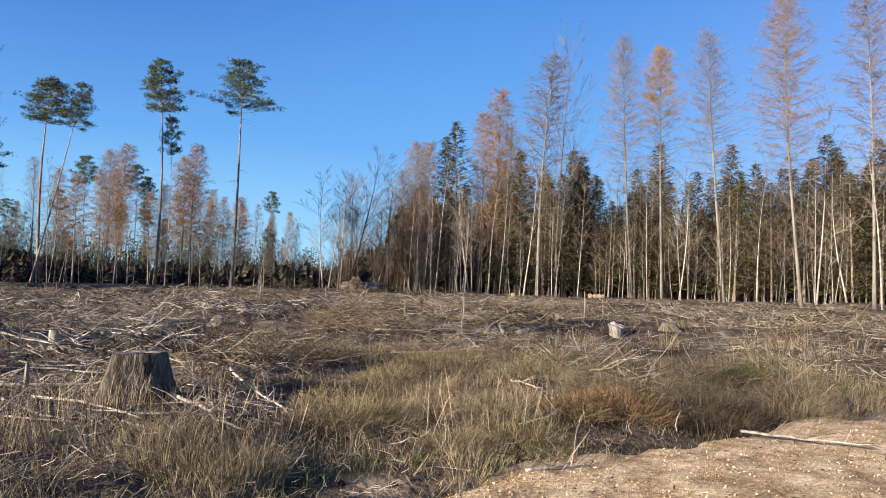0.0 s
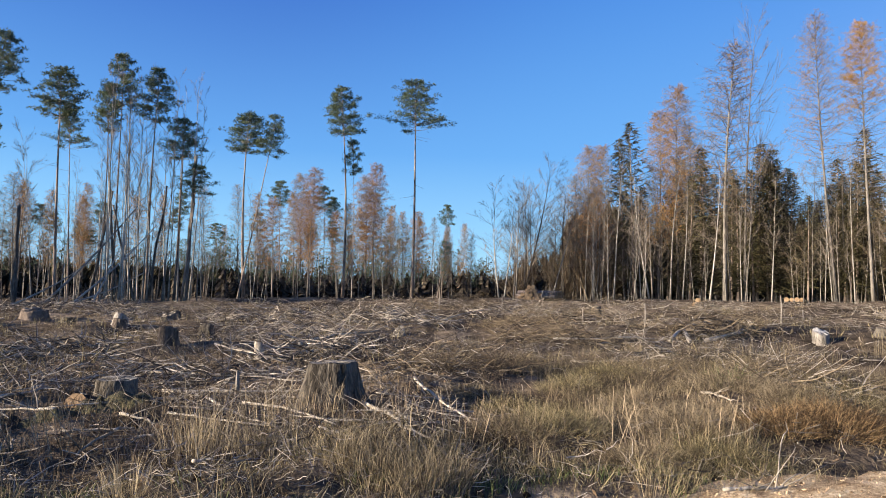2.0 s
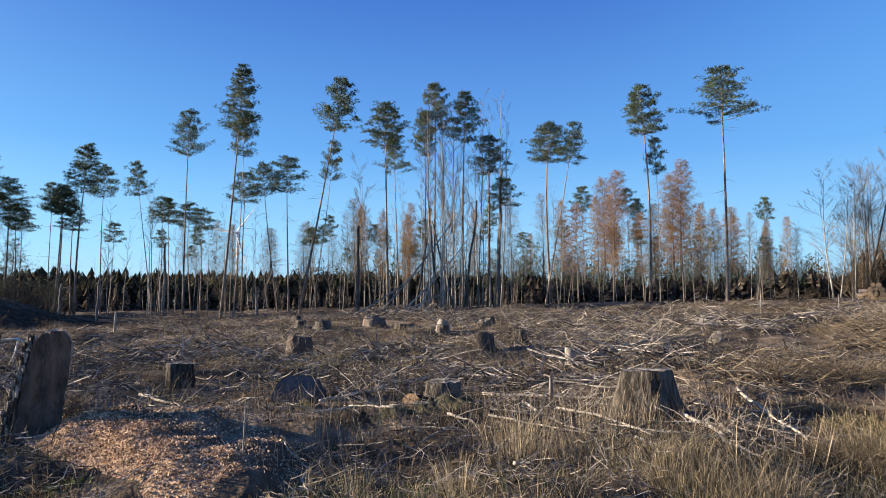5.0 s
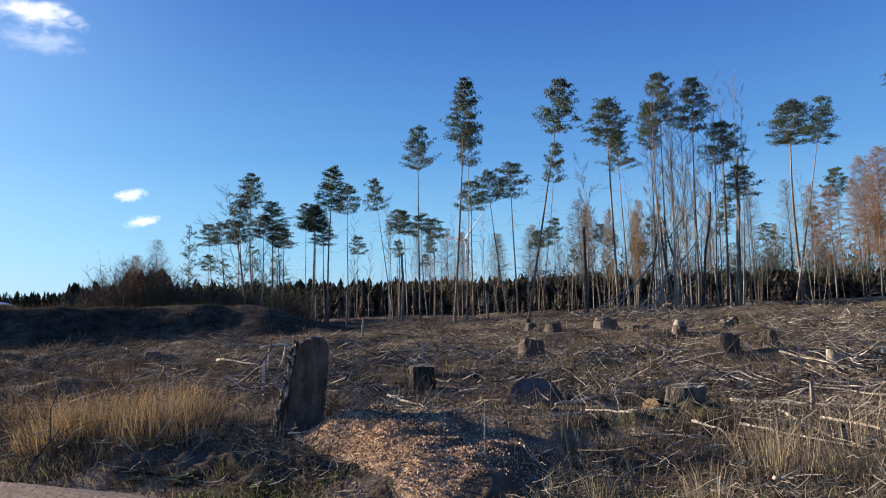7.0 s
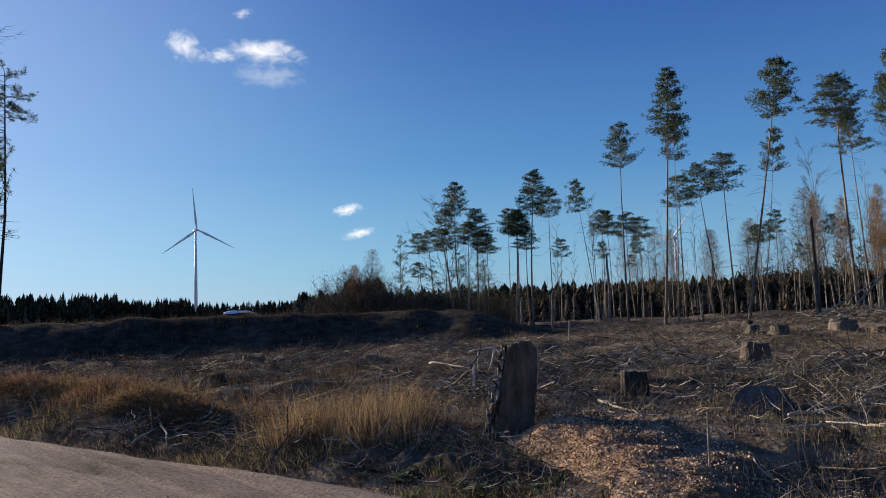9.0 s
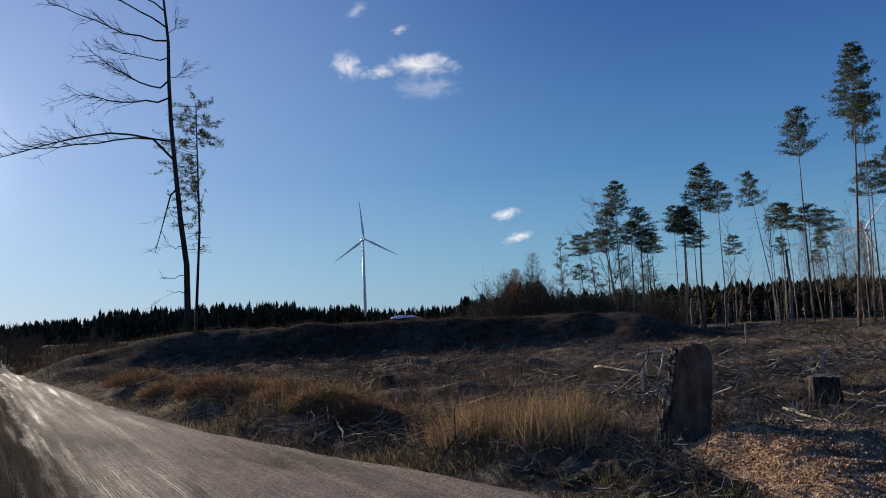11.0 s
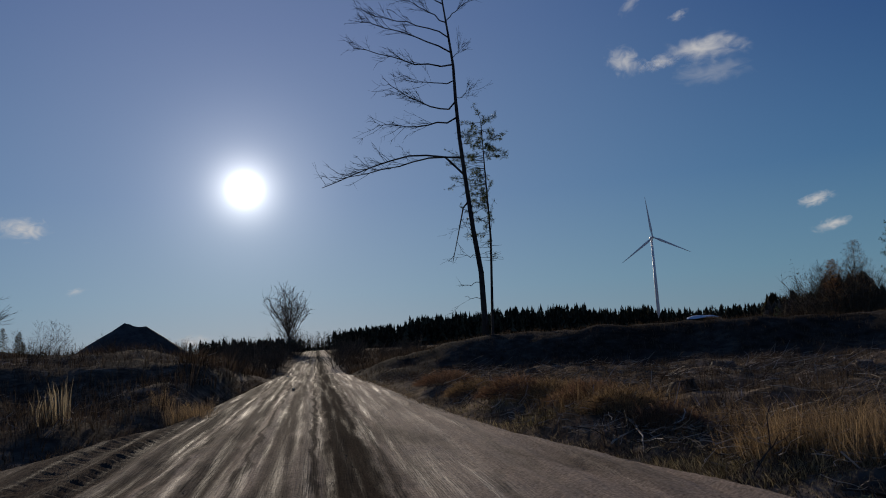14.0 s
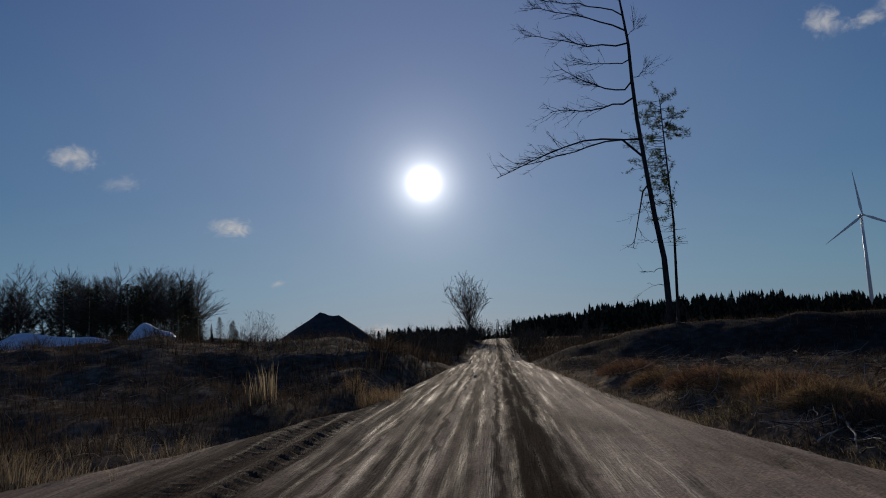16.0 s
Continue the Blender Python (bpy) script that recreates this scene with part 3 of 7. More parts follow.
def make_pine(seed, H, W, frac, nb, dense, rad, form="open"):
    """Limbs stand in loose whorls; each forks into a few shoots that end in small flattened clumps of needles, with sky between."""
    r = random.Random(seed)
    tr, lm, cr = Mesh(), Mesh(), Mesh()
    pts = trunk_pts(H, r)
    tr.tube(pts, [rad * (1.25 if i == 0 else 1 - 0.86 * i / 8) for i in range(9)], 7)
    for _ in range(20):
        q = rnd(0.25, 1 - frac * 0.9, r)
        a = rnd(0, 6.28, r)
        b = bent(along(pts, q), Vector((math.cos(a), math.sin(a), rnd(-0.4, 0.3, r))), rnd(0.3, 1.2, r), 3, r, -0.1, 0.3)
        lm.tube(b, taper(0.013, 0.005, 4), 3)
    for k in range(nb):
        tier = 5.0 if form == "small" else 9.0
        q = min((math.floor((k + 0.5) / nb * tier) + 0.5 + rnd(-0.5, 0.5, r)) / tier, 0.99)
        if form == "open":
            prof = min(1.0, 0.8 + q) * max(1 - q, 0.0) ** 0.8 + 0.05
        elif form == "tall":
            prof = min(1.0, 0.6 + 1.9 * q) * max(1 - q, 0.0) ** 0.7 + 0.04
        elif form == "cone":
            prof = (1.02 - q) ** 0.8
        else:
            prof = min(1.0, 0.75 + 1.5 * q) * max(1 - q, 0.0) ** 0.75 + 0.06
        ln = W / 2 * prof * (rnd(0.55, 1.12, r) if k % 7 else 1.3)
        a = k * 2.4 + rnd(-0.5, 0.5, r)
        base = along(pts, 1 - frac + frac * q * 0.97)
        out = Vector((math.cos(a), math.sin(a), 0))
        b = bent(base, out + Vector((0, 0, rnd(-0.15, 0.3, r) + 0.55 * q)), ln, 4, r, 0.07, 0.2)
        lm.tube(b, taper(0.026, 0.009, 5), 3, cap=False)
        shoots = 2 + int(ln * 2.2)
        for j in range(shoots):
            p = along(b, rnd(0.3, 0.95, r) if j else 1.0)
            side = Vector((-out.y, out.x, 0)) * rnd(-1, 1, r)
            e = p + (out * rnd(0.2, 0.8, r) + side + Vector((0, 0, rnd(0.0, 0.4, r)))).normalized() * rnd(0.12, 0.42, r) * min(1.0, 0.5 + ln)
            lm.tube([p, p.lerp(e, 0.5) + ball(r) * 0.04, e], [0.009, 0.007, 0.005], 3, cap=False)
            big = rnd(0.13, 0.26, r) * (0.75 + 0.12 * W) * (1.0 - 0.45 * q)
            for _ in range(dense):
                c = e + Vector((rnd(-1, 1, r) * big, rnd(-1, 1, r) * big, rnd(-0.42, 0.62, r) * big))
                d0 = (c - e) * 1.2 + Vector((0, 0, 0.35 * big))
                for _ in range(7):
                    d = (d0 / big + ball(r) * 0.9).normalized() * rnd(0.10, 0.20, r)
                    w = d.cross(ball(r)).normalized() * rnd(0.008, 0.014, r)
                    cr.tri(c - w, c + w, c + d)
    return [("trunk", tr.data("trunk", BARK, True), ""), ("branching", lm.data("branching", GREYBARK), "thin dead and living limbs"), ("crown", cr.data("crown", NEEDLE), "grey-green needle crown")]


def make_larch(seed, H, W, low, nb, colour, amount, top):
    """amount: needle sprays a branch; top: the height share above which they sit."""
    r = random.Random(seed)
    tr, lm, cr = Mesh(), Mesh(), Mesh()
    pts = trunk_pts(H, r, 0.3)
    tr.tube(pts, [0.0056 * H * (1.25 if i == 0 else 1 - 0.93 * i / 8) for i in range(9)], 7)
    for k in range(nb):
        q = low + (1 - low) * ((k + r.random()) / nb) ** 0.85
        t = (q - low) / (1 - low)
        ln = W / 2 * min(1, 0.5 + t * 1.5) * (1.02 - t) ** 0.45 * rnd(0.6, 1.12, r)
        a = k * 2.4 + rnd(-0.6, 0.6, r)
        b = bent(along(pts, q * 0.99), Vector((math.cos(a), math.sin(a), rnd(-0.2, 0.2, r) + 0.6 * t)), ln, 4, r, 0.06, 0.15)
        lm.tube(b, taper(0.017, 0.005, 5), 3, cap=False)
        tips = []
        for _ in range(5 + int(ln * 6)):  # side twigs, each with a few finer ones
            c = along(b, rnd(0.15, 1, r))
            d = Vector((rnd(-1, 1, r) + math.cos(a) * 0.6, rnd(-1, 1, r) + math.sin(a) * 0.6, rnd(-0.7, 0.5, r))).normalized() * rnd(0.25, 0.7, r) * min(1.0, 0.45 + ln * 0.45)
            s = d.cross(Vector((0.2, 0.3, 1))).normalized() * 0.008
            lm.tri(c - s, c + s, c + d)
            tips.append((c, d))
            for _ in range(2):
                p = c + d * rnd(0.3, 0.8, r)
                f = (d.normalized() + ball(r) * 0.9).normalized() * rnd(0.12, 0.32, r)
                s = f.cross(ball(r)).normalized() * 0.0055
                lm.tri(p - s, p + s, p + f)
        if q > top - rnd(0, 0.2, r):
            for _ in range(int(2.5 * amount * (0.45 + 0.5 * ln))):
                c, d = tips[r.randrange(len(tips))]
                tuft(cr, c + d * rnd(0.1, 1.1, r) + ball(r) * 0.1, rnd(0.045, 0.095, r), 4, r, 0, 0.18, 0)
    parts = [("trunk", tr.data("trunk", GREYBARK, True), ""), ("branching", lm.data("branching", LARCHTWIG), "fine bare branches")]
    if cr.v:
        parts.append(("crown", cr.data("crown", colour), "thin autumn needles"))
    return parts


def make_spruce(seed, H, W, nb=150):
    r = random.Random(seed)
    tr, cr = Mesh(), Mesh()
    pts = trunk_pts(H, r, 0.1)
    tr.tube(pts, [0.011 * H * (1.2 if i == 0 else 1 - 0.93 * i / 8) for i in range(9)], 6)
    for k in range(nb):
        q = 0.12 + 0.88 * ((k + r.random()) / nb) ** 0.9
        t = (q - 0.12) / 0.88
        ln = W / 2 * (1.02 - t) ** 0.72 * rnd(0.55, 1.2, r)
        a = k * 2.4 + rnd(-0.6, 0.6, r)
        b = bent(along(pts, q * 0.995), Vector((math.cos(a), math.sin(a), -0.3 + 0.8 * t)), ln, 3, r, 0.03, 0.12)
        cr.tube(b, taper(0.025, 0.008, 4), 3, cap=False)
        for _ in range(9 + int(16 * (1 - t))):
            c = along(b, rnd(0.12, 1.02, r))
            d = Vector((math.cos(a) * 0.8 + rnd(-1, 1, r), math.sin(a) * 0.8 + rnd(-1, 1, r), rnd(-0.8, 0.15, r))).normalized() * rnd(0.25, 0.6, r)
            s = d.cross(ball(r)).normalized() * rnd(0.022, 0.05, r)
            cr.tri(c - s, c + s, c + d)
    return [("trunk", tr.data("trunk", BARK, True), ""), ("crown", cr.data("crown", SPRUCE), "dense dark needle crown")]


def make_bare(seed, H, W, mat, spread, levels=3, rad=0.012, split=0.3, kids=16, fine=1.0, twigs=9, twigmat=None):
    """A leafless tree: one stem with rising limbs and fine twigs."""
    r = random.Random(seed)
    tr, lm = Mesh(), Mesh()
    pts = trunk_pts(H, r, 0.3)
    tr.tube(pts, [rad * H * (1.3 if i == 0 else 1 - 0.94 * i / 8) for i in range(9)], 6)

    def grow(p, d, ln, th, lev):
        if lev == levels - 1:
            e = d.normalized() * ln
            w = e.cross(ball(r)).normalized() * max(th * 0.8, 0.004)
            lm.tri(p - w, p + w, p + e)
            return
        n = 4 if lev == 0 else 2
        b = bent(p, d, ln, n, r, 0.07, 0.16 if lev == 0 else 0.22)
        lm.tube(b, taper(th, max(th * 0.3, 0.003), n + 1), 3, cap=False)
        if lev < levels - 1:
            for _ in range(8 if lev == 0 else twigs):
                q = rnd(0.2, 1, r)
                e = (d.normalized() + ball(r) * 0.75 + Vector((0, 0, 0.12))).normalized()
                grow(along(b, q), e, ln * rnd(0.3, 0.55, r), th * 0.45, lev + 1)

    for k in range(kids):
        q = split + (0.98 - split) * (k + r.random()) / kids
        a = k * 2.4 + rnd(-0.6, 0.6, r)
        t = (q - split) / (1 - split)
        ln = W / 2 * (1.15 - 0.7 * t) * rnd(0.6, 1.2, r) * 1.2
        grow(along(pts, q), Vector((math.cos(a) * spread, math.sin(a) * spread, rnd(0.4, 1.0, r))), ln, 0.0028 * H * (1.1 - 0.7 * t) * fine, 0)
    return [("trunk", tr.data("trunk", mat, True), ""), ("branching", lm.data("branching", twigmat or TWIG), "leafless branches and twigs")]


def make_shrub(seed, H, W, leafmat, leaves):
    r = random.Random(seed)
    lm, cr = Mesh(), Mesh()
    for k in range(14):
        a = k * 2.4
        q = rnd(0.1, 1, r)
        b = bent(Vector((math.cos(a) * 0.15, math.sin(a) * 0.15, -0.1)), Vector((math.cos(a) * q, math.sin(a) * q, 1.1)), H * rnd(0.6, 1.05, r), 5, r, 0.0, 0.2)
        lm.tube(b, taper(0.03, 0.008, 6), 3, cap=False)
        for _ in range(7):
            c = along(b, rnd(0.25, 1, r))
            e = bent(c, ball(r) + Vector((0, 0, 0.5)), rnd(0.3, 0.9, r) * W / 3, 2, r, 0, 0.3)
            w = (e[-1] - e[0]).cross(ball(r)).normalized() * 0.009
            lm.tri(e[0] - w, e[0] + w, e[-1])
            for _ in range(leaves):
                tuft(cr, along(e, r.random()) + ball(r) * 0.25, rnd(0.03, 0.06, r), 4, r, 0, 0.35)
        for _ in range(30):
            c = along(b, rnd(0.3, 1, r))
            d = (ball(r) + Vector((math.cos(a) * 0.3, math.sin(a) * 0.3, 0.9))).normalized() * rnd(0.2, 0.6, r)
            w = d.cross(ball(r)).normalized() * 0.006
            lm.tri(c - w, c + w, c + d)
    return [("branching", lm.data("branching", BROWNTWIG), ""), ("foliage", cr.data("foliage", leafmat), "")]


PINE = "tall pine with bare trunk and high dark green crown"
KINDS = {
    "pine_open": ("pine_tree", "tall pine with open rounded crown and bare trunk", "pine", 18.0, 4.4, lambda s: make_pine(s, 18, 4.4, 0.23, 56, 17, 0.115), 2),
    "pine_dense": ("pine_tree", PINE, "pine", 16.5, 3.0, lambda s: make_pine(s, 16.5, 3.0, 0.23, 60, 17, 0.10, "tall"), 4),
    "pine_small": ("pine_tree", "slim pine with small tufted crown on thin stem", "pine", 12.0, 2.2, lambda s: make_pine(s, 12, 2.2, 0.23, 34, 15, 0.062, "small"), 4),
    "pine_tall": ("pine_tree", "tall pine with long narrow dark crown", "pine", 18.0, 2.4, lambda s: make_pine(s, 18, 2.4, 0.29, 76, 17, 0.095, "tall"), 2),
    "larch": ("larch_tree", "larch with orange autumn needles and fine branches", "larch", 15.0, 4.2, lambda s: make_larch(s, 15, 4.2, 0.3, 140, ORANGE, 34, 0.36), 2),
    "larch_rust": ("larch_tree", "larch with dense rusty orange needles", "larch", 15.0, 4.4, lambda s: make_larch(s, 15, 4.4, 0.3, 140, RUSTY, 38, 0.3), 1),
    "larch_grey": ("larch_tree", "half-bare larch with sparse brownish needles", "larch", 15.0, 4.2, lambda s: make_larch(s, 15, 4.2, 0.3, 150, ORANGE, 6, 0.45), 2),
    "larch_bare": ("larch_tree", "tall nearly bare larch with fine pinkish twigs", "larch", 22.0, 6.6, lambda s: make_larch(s, 22, 6.6, 0.38, 200, ORANGE, 11, 0.60), 2),
    "larch_gold": ("larch_tree", "tall larch with golden needles in its top", "larch", 22.0, 6.2, lambda s: make_larch(s, 22, 6.2, 0.38, 200, GOLDEN, 46, 0.8), 1),
    "larch_orange": ("larch_tree", "tall larch with thin orange needles", "larch", 20.0, 6.6, lambda s: make_larch(s, 20, 6.6, 0.36, 200, ORANGE, 21, 0.58), 1),
    "young_pine": ("young_pine", "bushy dark young pine among the woods", "pine", 8.0, 3.4, lambda s: make_pine(s, 8, 3.4, 0.72, 40, 7, 0.08, "cone"), 2),
    "spruce": ("spruce_tree", "dark green spruce at the wood's edge", "spruce", 14.0, 4.6, lambda s: make_spruce(s, 14, 6.8, 180), 3),
    "birch": ("birch_tree", "leafless pale-stemmed young birch", "birch", 10.0, 2.6, lambda s: make_bare(s, 10, 2.6, PALEBARK, 0.6, 3, 0.0045, 0.3, 18, 0.5), 3),
    "pole_birch": ("birch_tree", "tall slender pale birch with thin bare top", "birch", 14.0, 2.4, lambda s: make_bare(s, 14, 2.4, PALEBARK, 0.32, 3, 0.0042, 0.5, 11, 0.3, 7), 4),
    "hornbeam": ("bare_tree", "twiggy brown young hornbeam at the wood's edge", "tree", 8.5, 3.6, lambda s: make_bare(s, 8.5, 3.6, GREYBARK, 0.8, 3, 0.0055, 0.2, 24, 0.6, 9, BROWNTWIG), 4),
    "broadleaf": ("bare_tree", "leafless broadleaf tree with spreading twigs", "tree", 12.0, 5.0, lambda s: make_bare(s, 12, 5.0, GREYBARK, 0.75, 3, 0.0075, 0.25, 28, 0.5, 11), 2),
    "tall_bare": ("bare_tree", "tall leafless tree with dense rounded crown", "tree", 12.0, 5.5, lambda s: make_bare(s, 12, 5.5, GREYBARK, 0.85, 3, 0.011, 0.45, 24, 2.0, 9), 3),
    "sapling": ("sapling", "thin leafless grey sapling", "sapling", 7.0, 1.6, lambda s: make_bare(s, 7, 1.6, PALEBARK, 0.5, 2, 0.0036, 0.3, 18), 4),
    "beech": ("beech_shrub", "young beech holding brown dead leaves", "shrub", 4.0, 3.0, lambda s: make_shrub(s, 4, 3, BROWNLEAF, 18), 2),
    "bush": ("bush", "dark twiggy bush behind the ridge", "bush", 3.0, 3.0, lambda s: make_shrub(s, 3, 3, FARBROWN, 14), 3),
}
CACHE = {}


def plant(kind, x, y, top, width=0.0, lean=0.0, variant=None, turn=None):
    """A tree whose tip is at height top above the eye's zero level and that leans that many metres to the right as seen from the road."""
    name, label, cat, H, W, make, n = KINDS[kind]
    v = rng.randrange(n) if variant is None else variant
    if (kind, v) not in CACHE:
        CACHE[kind, v] = make(hash((len(kind), H, v)) % 9973 + 17 * v)
    z = gz(x, y)
    h = max(top - z, 1.0)
    d = math.hypot(x, y)
    right = Vector((y / d, -x / d, 0))
    tilt = Matrix.Rotation(math.atan2(lean, h), 4, Vector((0, 0, 1)).cross(right) if lean else Vector((1, 0, 0)))
    sz = math.hypot(h, lean) / H * (0.975 if cat == "pine" else 1.0)
    sx = min(max((width * (1.8 if cat == "larch" else 1.4 if cat == "birch" else 1.12) or W * sz) / W, (0.62 if cat == "larch" else 0.7) * sz), 1.5 * sz)
    m = Matrix.Translation((x, y, z - 0.05)) @ tilt @ Matrix.Rotation(rnd(0, 6.28) if turn is None else turn, 4, "Z") @ Matrix.Diagonal((sx, sx, sz, 1))
    return thing(name, CACHE[kind, v], m, label, cat, group={"pine": "pines of the clearing", "larch": "larches"}.get(cat, ""))


plant("pine_open", -15.8, 52.7, 19.2, 4.6, -0.0)
plant("pine_dense", -20.8, 51.0, 18.3, 3.2, -0.6)
plant("pine_small", -20.5, 52.1, 14.4, 1.1, -0.4)
plant("pine_dense", -27.8, 48.7, 15.9, 3.6, -0.1)
plant("pine_open", -27.7, 47.6, 15.7, 2.5, 2.2)
plant("pine_dense", -28.5, 41.1, 13.6, 2.6, 0.1)
plant("pine_small", -25.9, 38.0, 9.7, 2.0, 0.4)
plant("pine_dense", -31.5, 38.9, 17.5, 2.3, 0.0)
plant("pine_dense", -30.5, 40.9, 17.0, 2.6, 0.2)
plant("pine_dense", -34.0, 40.7, 16.1, 2.0, -0.1)
plant("pine_dense", -33.9, 36.8, 15.9, 3.0, -0.4)
plant("pine_open", -34.7, 38.8, 14.2, 2.3, -0.5)
plant("pine_dense", -36.6, 31.1, 17.1, 2.5, 2.7)
plant("pine_small", -37.6, 33.0, 13.0, 1.2, 1.4)
plant("pine_small", -43.2, 35.7, 12.9, 2.7, -0.2)
plant("pine_small", -44.5, 35.7, 12.5, 2.1, -1.3)
plant("pine_tall", -38.0, 26.1, 16.9, 2.1, 0.8)
plant("pine_small", -38.4, 27.3, 14.1, 1.2, 0.4)
plant("pine_small", -47.0, 34.2, 11.9, 2.3, 0.2)
plant("pine_open", -42.6, 26.4, 14.6, 2.5, 0.2)
plant("pine_small", -45.3, 25.8, 11.1, 1.5, -1.5)
plant("pine_small", -52.0, 30.1, 9.8, 2.2, -0.2)
plant("pine_small", -53.4, 31.8, 9.9, 1.7, -0.3)
plant("pine_small", -52.5, 33.3, 9.7, 2.1, -0.3)
plant("pine_small", -53.8, 34.9, 9.5, 2.0, -0.2)
plant("pine_tall", -51.1, 23.3, 12.9, 3.0, 0.4)
plant("pine_dense", -52.4, 22.7, 9.8, 2.1, 0.1)
plant("pine_small", -51.3, 25.2, 11.5, 1.8, 0.1)
plant("pine_small", -55.5, 27.9, 7.8, 1.4, 0.2)
plant("pine_small", -55.4, 23.3, 10.4, 1.6, 0.3)
plant("pine_dense", -54.5, 20.1, 10.2, 3.0, 0.0)
plant("pine_dense", -56.9, 19.5, 12.8, 2.4, -0.4)
plant("pine_small", -55.2, 21.2, 8.2, 2.3, -0.0)
plant("pine_small", -57.1, 18.8, 10.6, 2.2, -0.4)
plant("pine_small", -57.5, 17.6, 8.7, 2.9, -0.5)
plant("pine_small", -59.7, 17.1, 8.8, 1.7, -0.3)
plant("young_pine", -58.3, 14.6, 8.4, 2.2, 0.1)
plant("larch", -33.6, 70.4, 14.8, 2.6, -0.3)
plant("larch", -33.6, 72.6, 13.3, 1.9, -0.3)
plant("larch", -26.5, 71.3, 14.6, 3.2, -0.2)
plant("larch", -27.8, 77.2, 13.7, 2.6, 0.1)
plant("pine_small", -35.4, 69.5, 14.3, 2.4, -0.2)
plant("pine_small", -31.4, 71.4, 13.9, 2.1, -0.3)
plant("pine_small", -31.4, 73.6, 13.0, 1.8, -0.2)
plant("larch_grey", -41.5, 70.8, 13.9, 2.2, -0.4)
plant("larch_grey", -43.3, 67.3, 13.2, 2.3, -0.4)
plant("pine_small", -47.9, 69.1, 11.0, 1.7, -0.2)
plant("larch_grey", -43.1, 79.1, 9.9, 2.1, -0.2)
plant("pine_small", -45.2, 73.2, 10.0, 1.8, -0.1)
plant("pine_small", -55.3, 57.8, 10.2, 1.9, -0.3)
plant("larch_grey", -52.6, 60.4, 11.3, 2.3, -0.4)
plant("larch_grey", -64.0, 56.0, 10.8, 2.3, -0.4)
plant("larch_grey", -62.1, 58.1, 9.8, 2.3, -0.4)
plant("larch_grey", -69.0, 54.6, 10.2, 2.5, -0.4)
plant("larch", -50.0, 65.1, 11.8, 2.4, -0.4)
plant("larch_grey", -54.8, 66.3, 9.5, 2.3, -0.3)
plant("larch_grey", -44.0, 43.8, 10.4, 2.5, -0.3)
plant("larch_grey", -70.8, 55.8, 10.3, 2.4, 0.0)
plant("larch_grey", -66.8, 57.5, 10.8, 2.5, 0.0)
plant("larch_grey", -74.5, 50.7, 11.0, 2.9, -0.0)
plant("birch", -36.9, 36.7, 10.4, 2.5, -0.1)
plant("birch", -35.5, 36.7, 11.7, 1.6, -1.4)
plant("birch", -30.1, 38.7, 13.8, 2.4, -0.3)
plant("birch", -31.5, 41.4, 16.3, 2.1, 0.0)
plant("birch", -29.6, 40.4, 13.7, 2.4, -0.8)
plant("birch", -30.1, 42.4, 13.5, 2.5, -0.0)
plant("birch", -31.8, 39.9, 11.8, 2.5, -0.8)
plant("birch", -10.1, 59.2, 12.0, 3.6, -0.3)
plant("birch", -9.9, 60.2, 10.8, 2.9, 0.5)
plant("broadleaf", -8.6, 61.4, 13.8, 5.5, 2.2)
plant("broadleaf", -7.9, 65.5, 12.2, 4.8, -0.4)
plant("birch", -5.7, 57.7, 10.6, 3.2, 2.1)
plant("larch", -3.6, 67.9, 16.4, 3.0, 0.4)
plant("larch", -2.1, 70.0, 17.0, 2.8, 0.1)
plant("larch_grey", -4.5, 65.9, 13.4, 3.2, -0.2)
plant("spruce", 0.9, 66.0, 18.2, 4.3, -0.5)
plant("spruce", 0.1, 70.0, 17.6, 4.0, -0.8)
plant("larch", 4.4, 61.9, 20.2, 3.2, -0.2)
plant("larch", 2.8, 64.0, 18.6, 3.1, -0.2)
plant("larch_grey", 6.4, 65.7, 18.0, 3.2, -0.7)
plant("larch_grey", 7.0, 54.6, 21.0, 4.4, 1.0)
plant("broadleaf", 8.7, 57.4, 23.1, 5.4, 1.1)
plant("spruce", 10.9, 59.0, 12.7, 5.3, -0.2)
plant("larch_bare", 13.6, 52.3, 21.8, 3.5, -1.0)
plant("larch_gold", 15.6, 51.7, 21.0, 3.2, -0.4)
plant("larch_bare", 18.1, 46.6, 20.4, 3.5, -1.2)
plant("larch_orange", 20.0, 40.3, 20.2, 3.5, -1.0)
plant("larch_bare", 23.6, 39.5, 20.6, 3.4, -0.6)
plant("larch_bare", 26.6, 37.5, 20.3, 3.5, -1.0)
plant("birch", 22.0, 42.6, 14.3, 2.4, 0.2)
plant("birch", 23.9, 39.3, 11.8, 3.0, -1.1)
plant("birch", 3.1, 51.9, 12.3, 3.4, 1.1)
plant("birch", 1.8, 54.0, 11.8, 3.5, -0.9)
plant("birch", -0.8, 58.0, 13.5, 2.8, 1.0)
plant("birch", 5.6, 51.7, 11.4, 3.3, 0.4)
plant("birch", -2.5, 60.0, 11.4, 3.4, 0.1)
plant("birch", 19.1, 48.4, 10.1, 2.9, -0.5)
plant("birch", 16.4, 50.4, 11.5, 3.0, 0.4)
plant("birch", 20.7, 47.7, 10.8, 3.3, 0.6)
plant("birch", 24.4, 43.6, 10.6, 3.2, -0.7)
plant("broadleaf", -5.1, 63.8, 12.4, 6.0, 0.2)
plant("broadleaf", -4.0, 67.0, 11.4, 5.0, -0.4)
plant("broadleaf", -6.6, 66.5, 10.4, 5.0, 0.3)


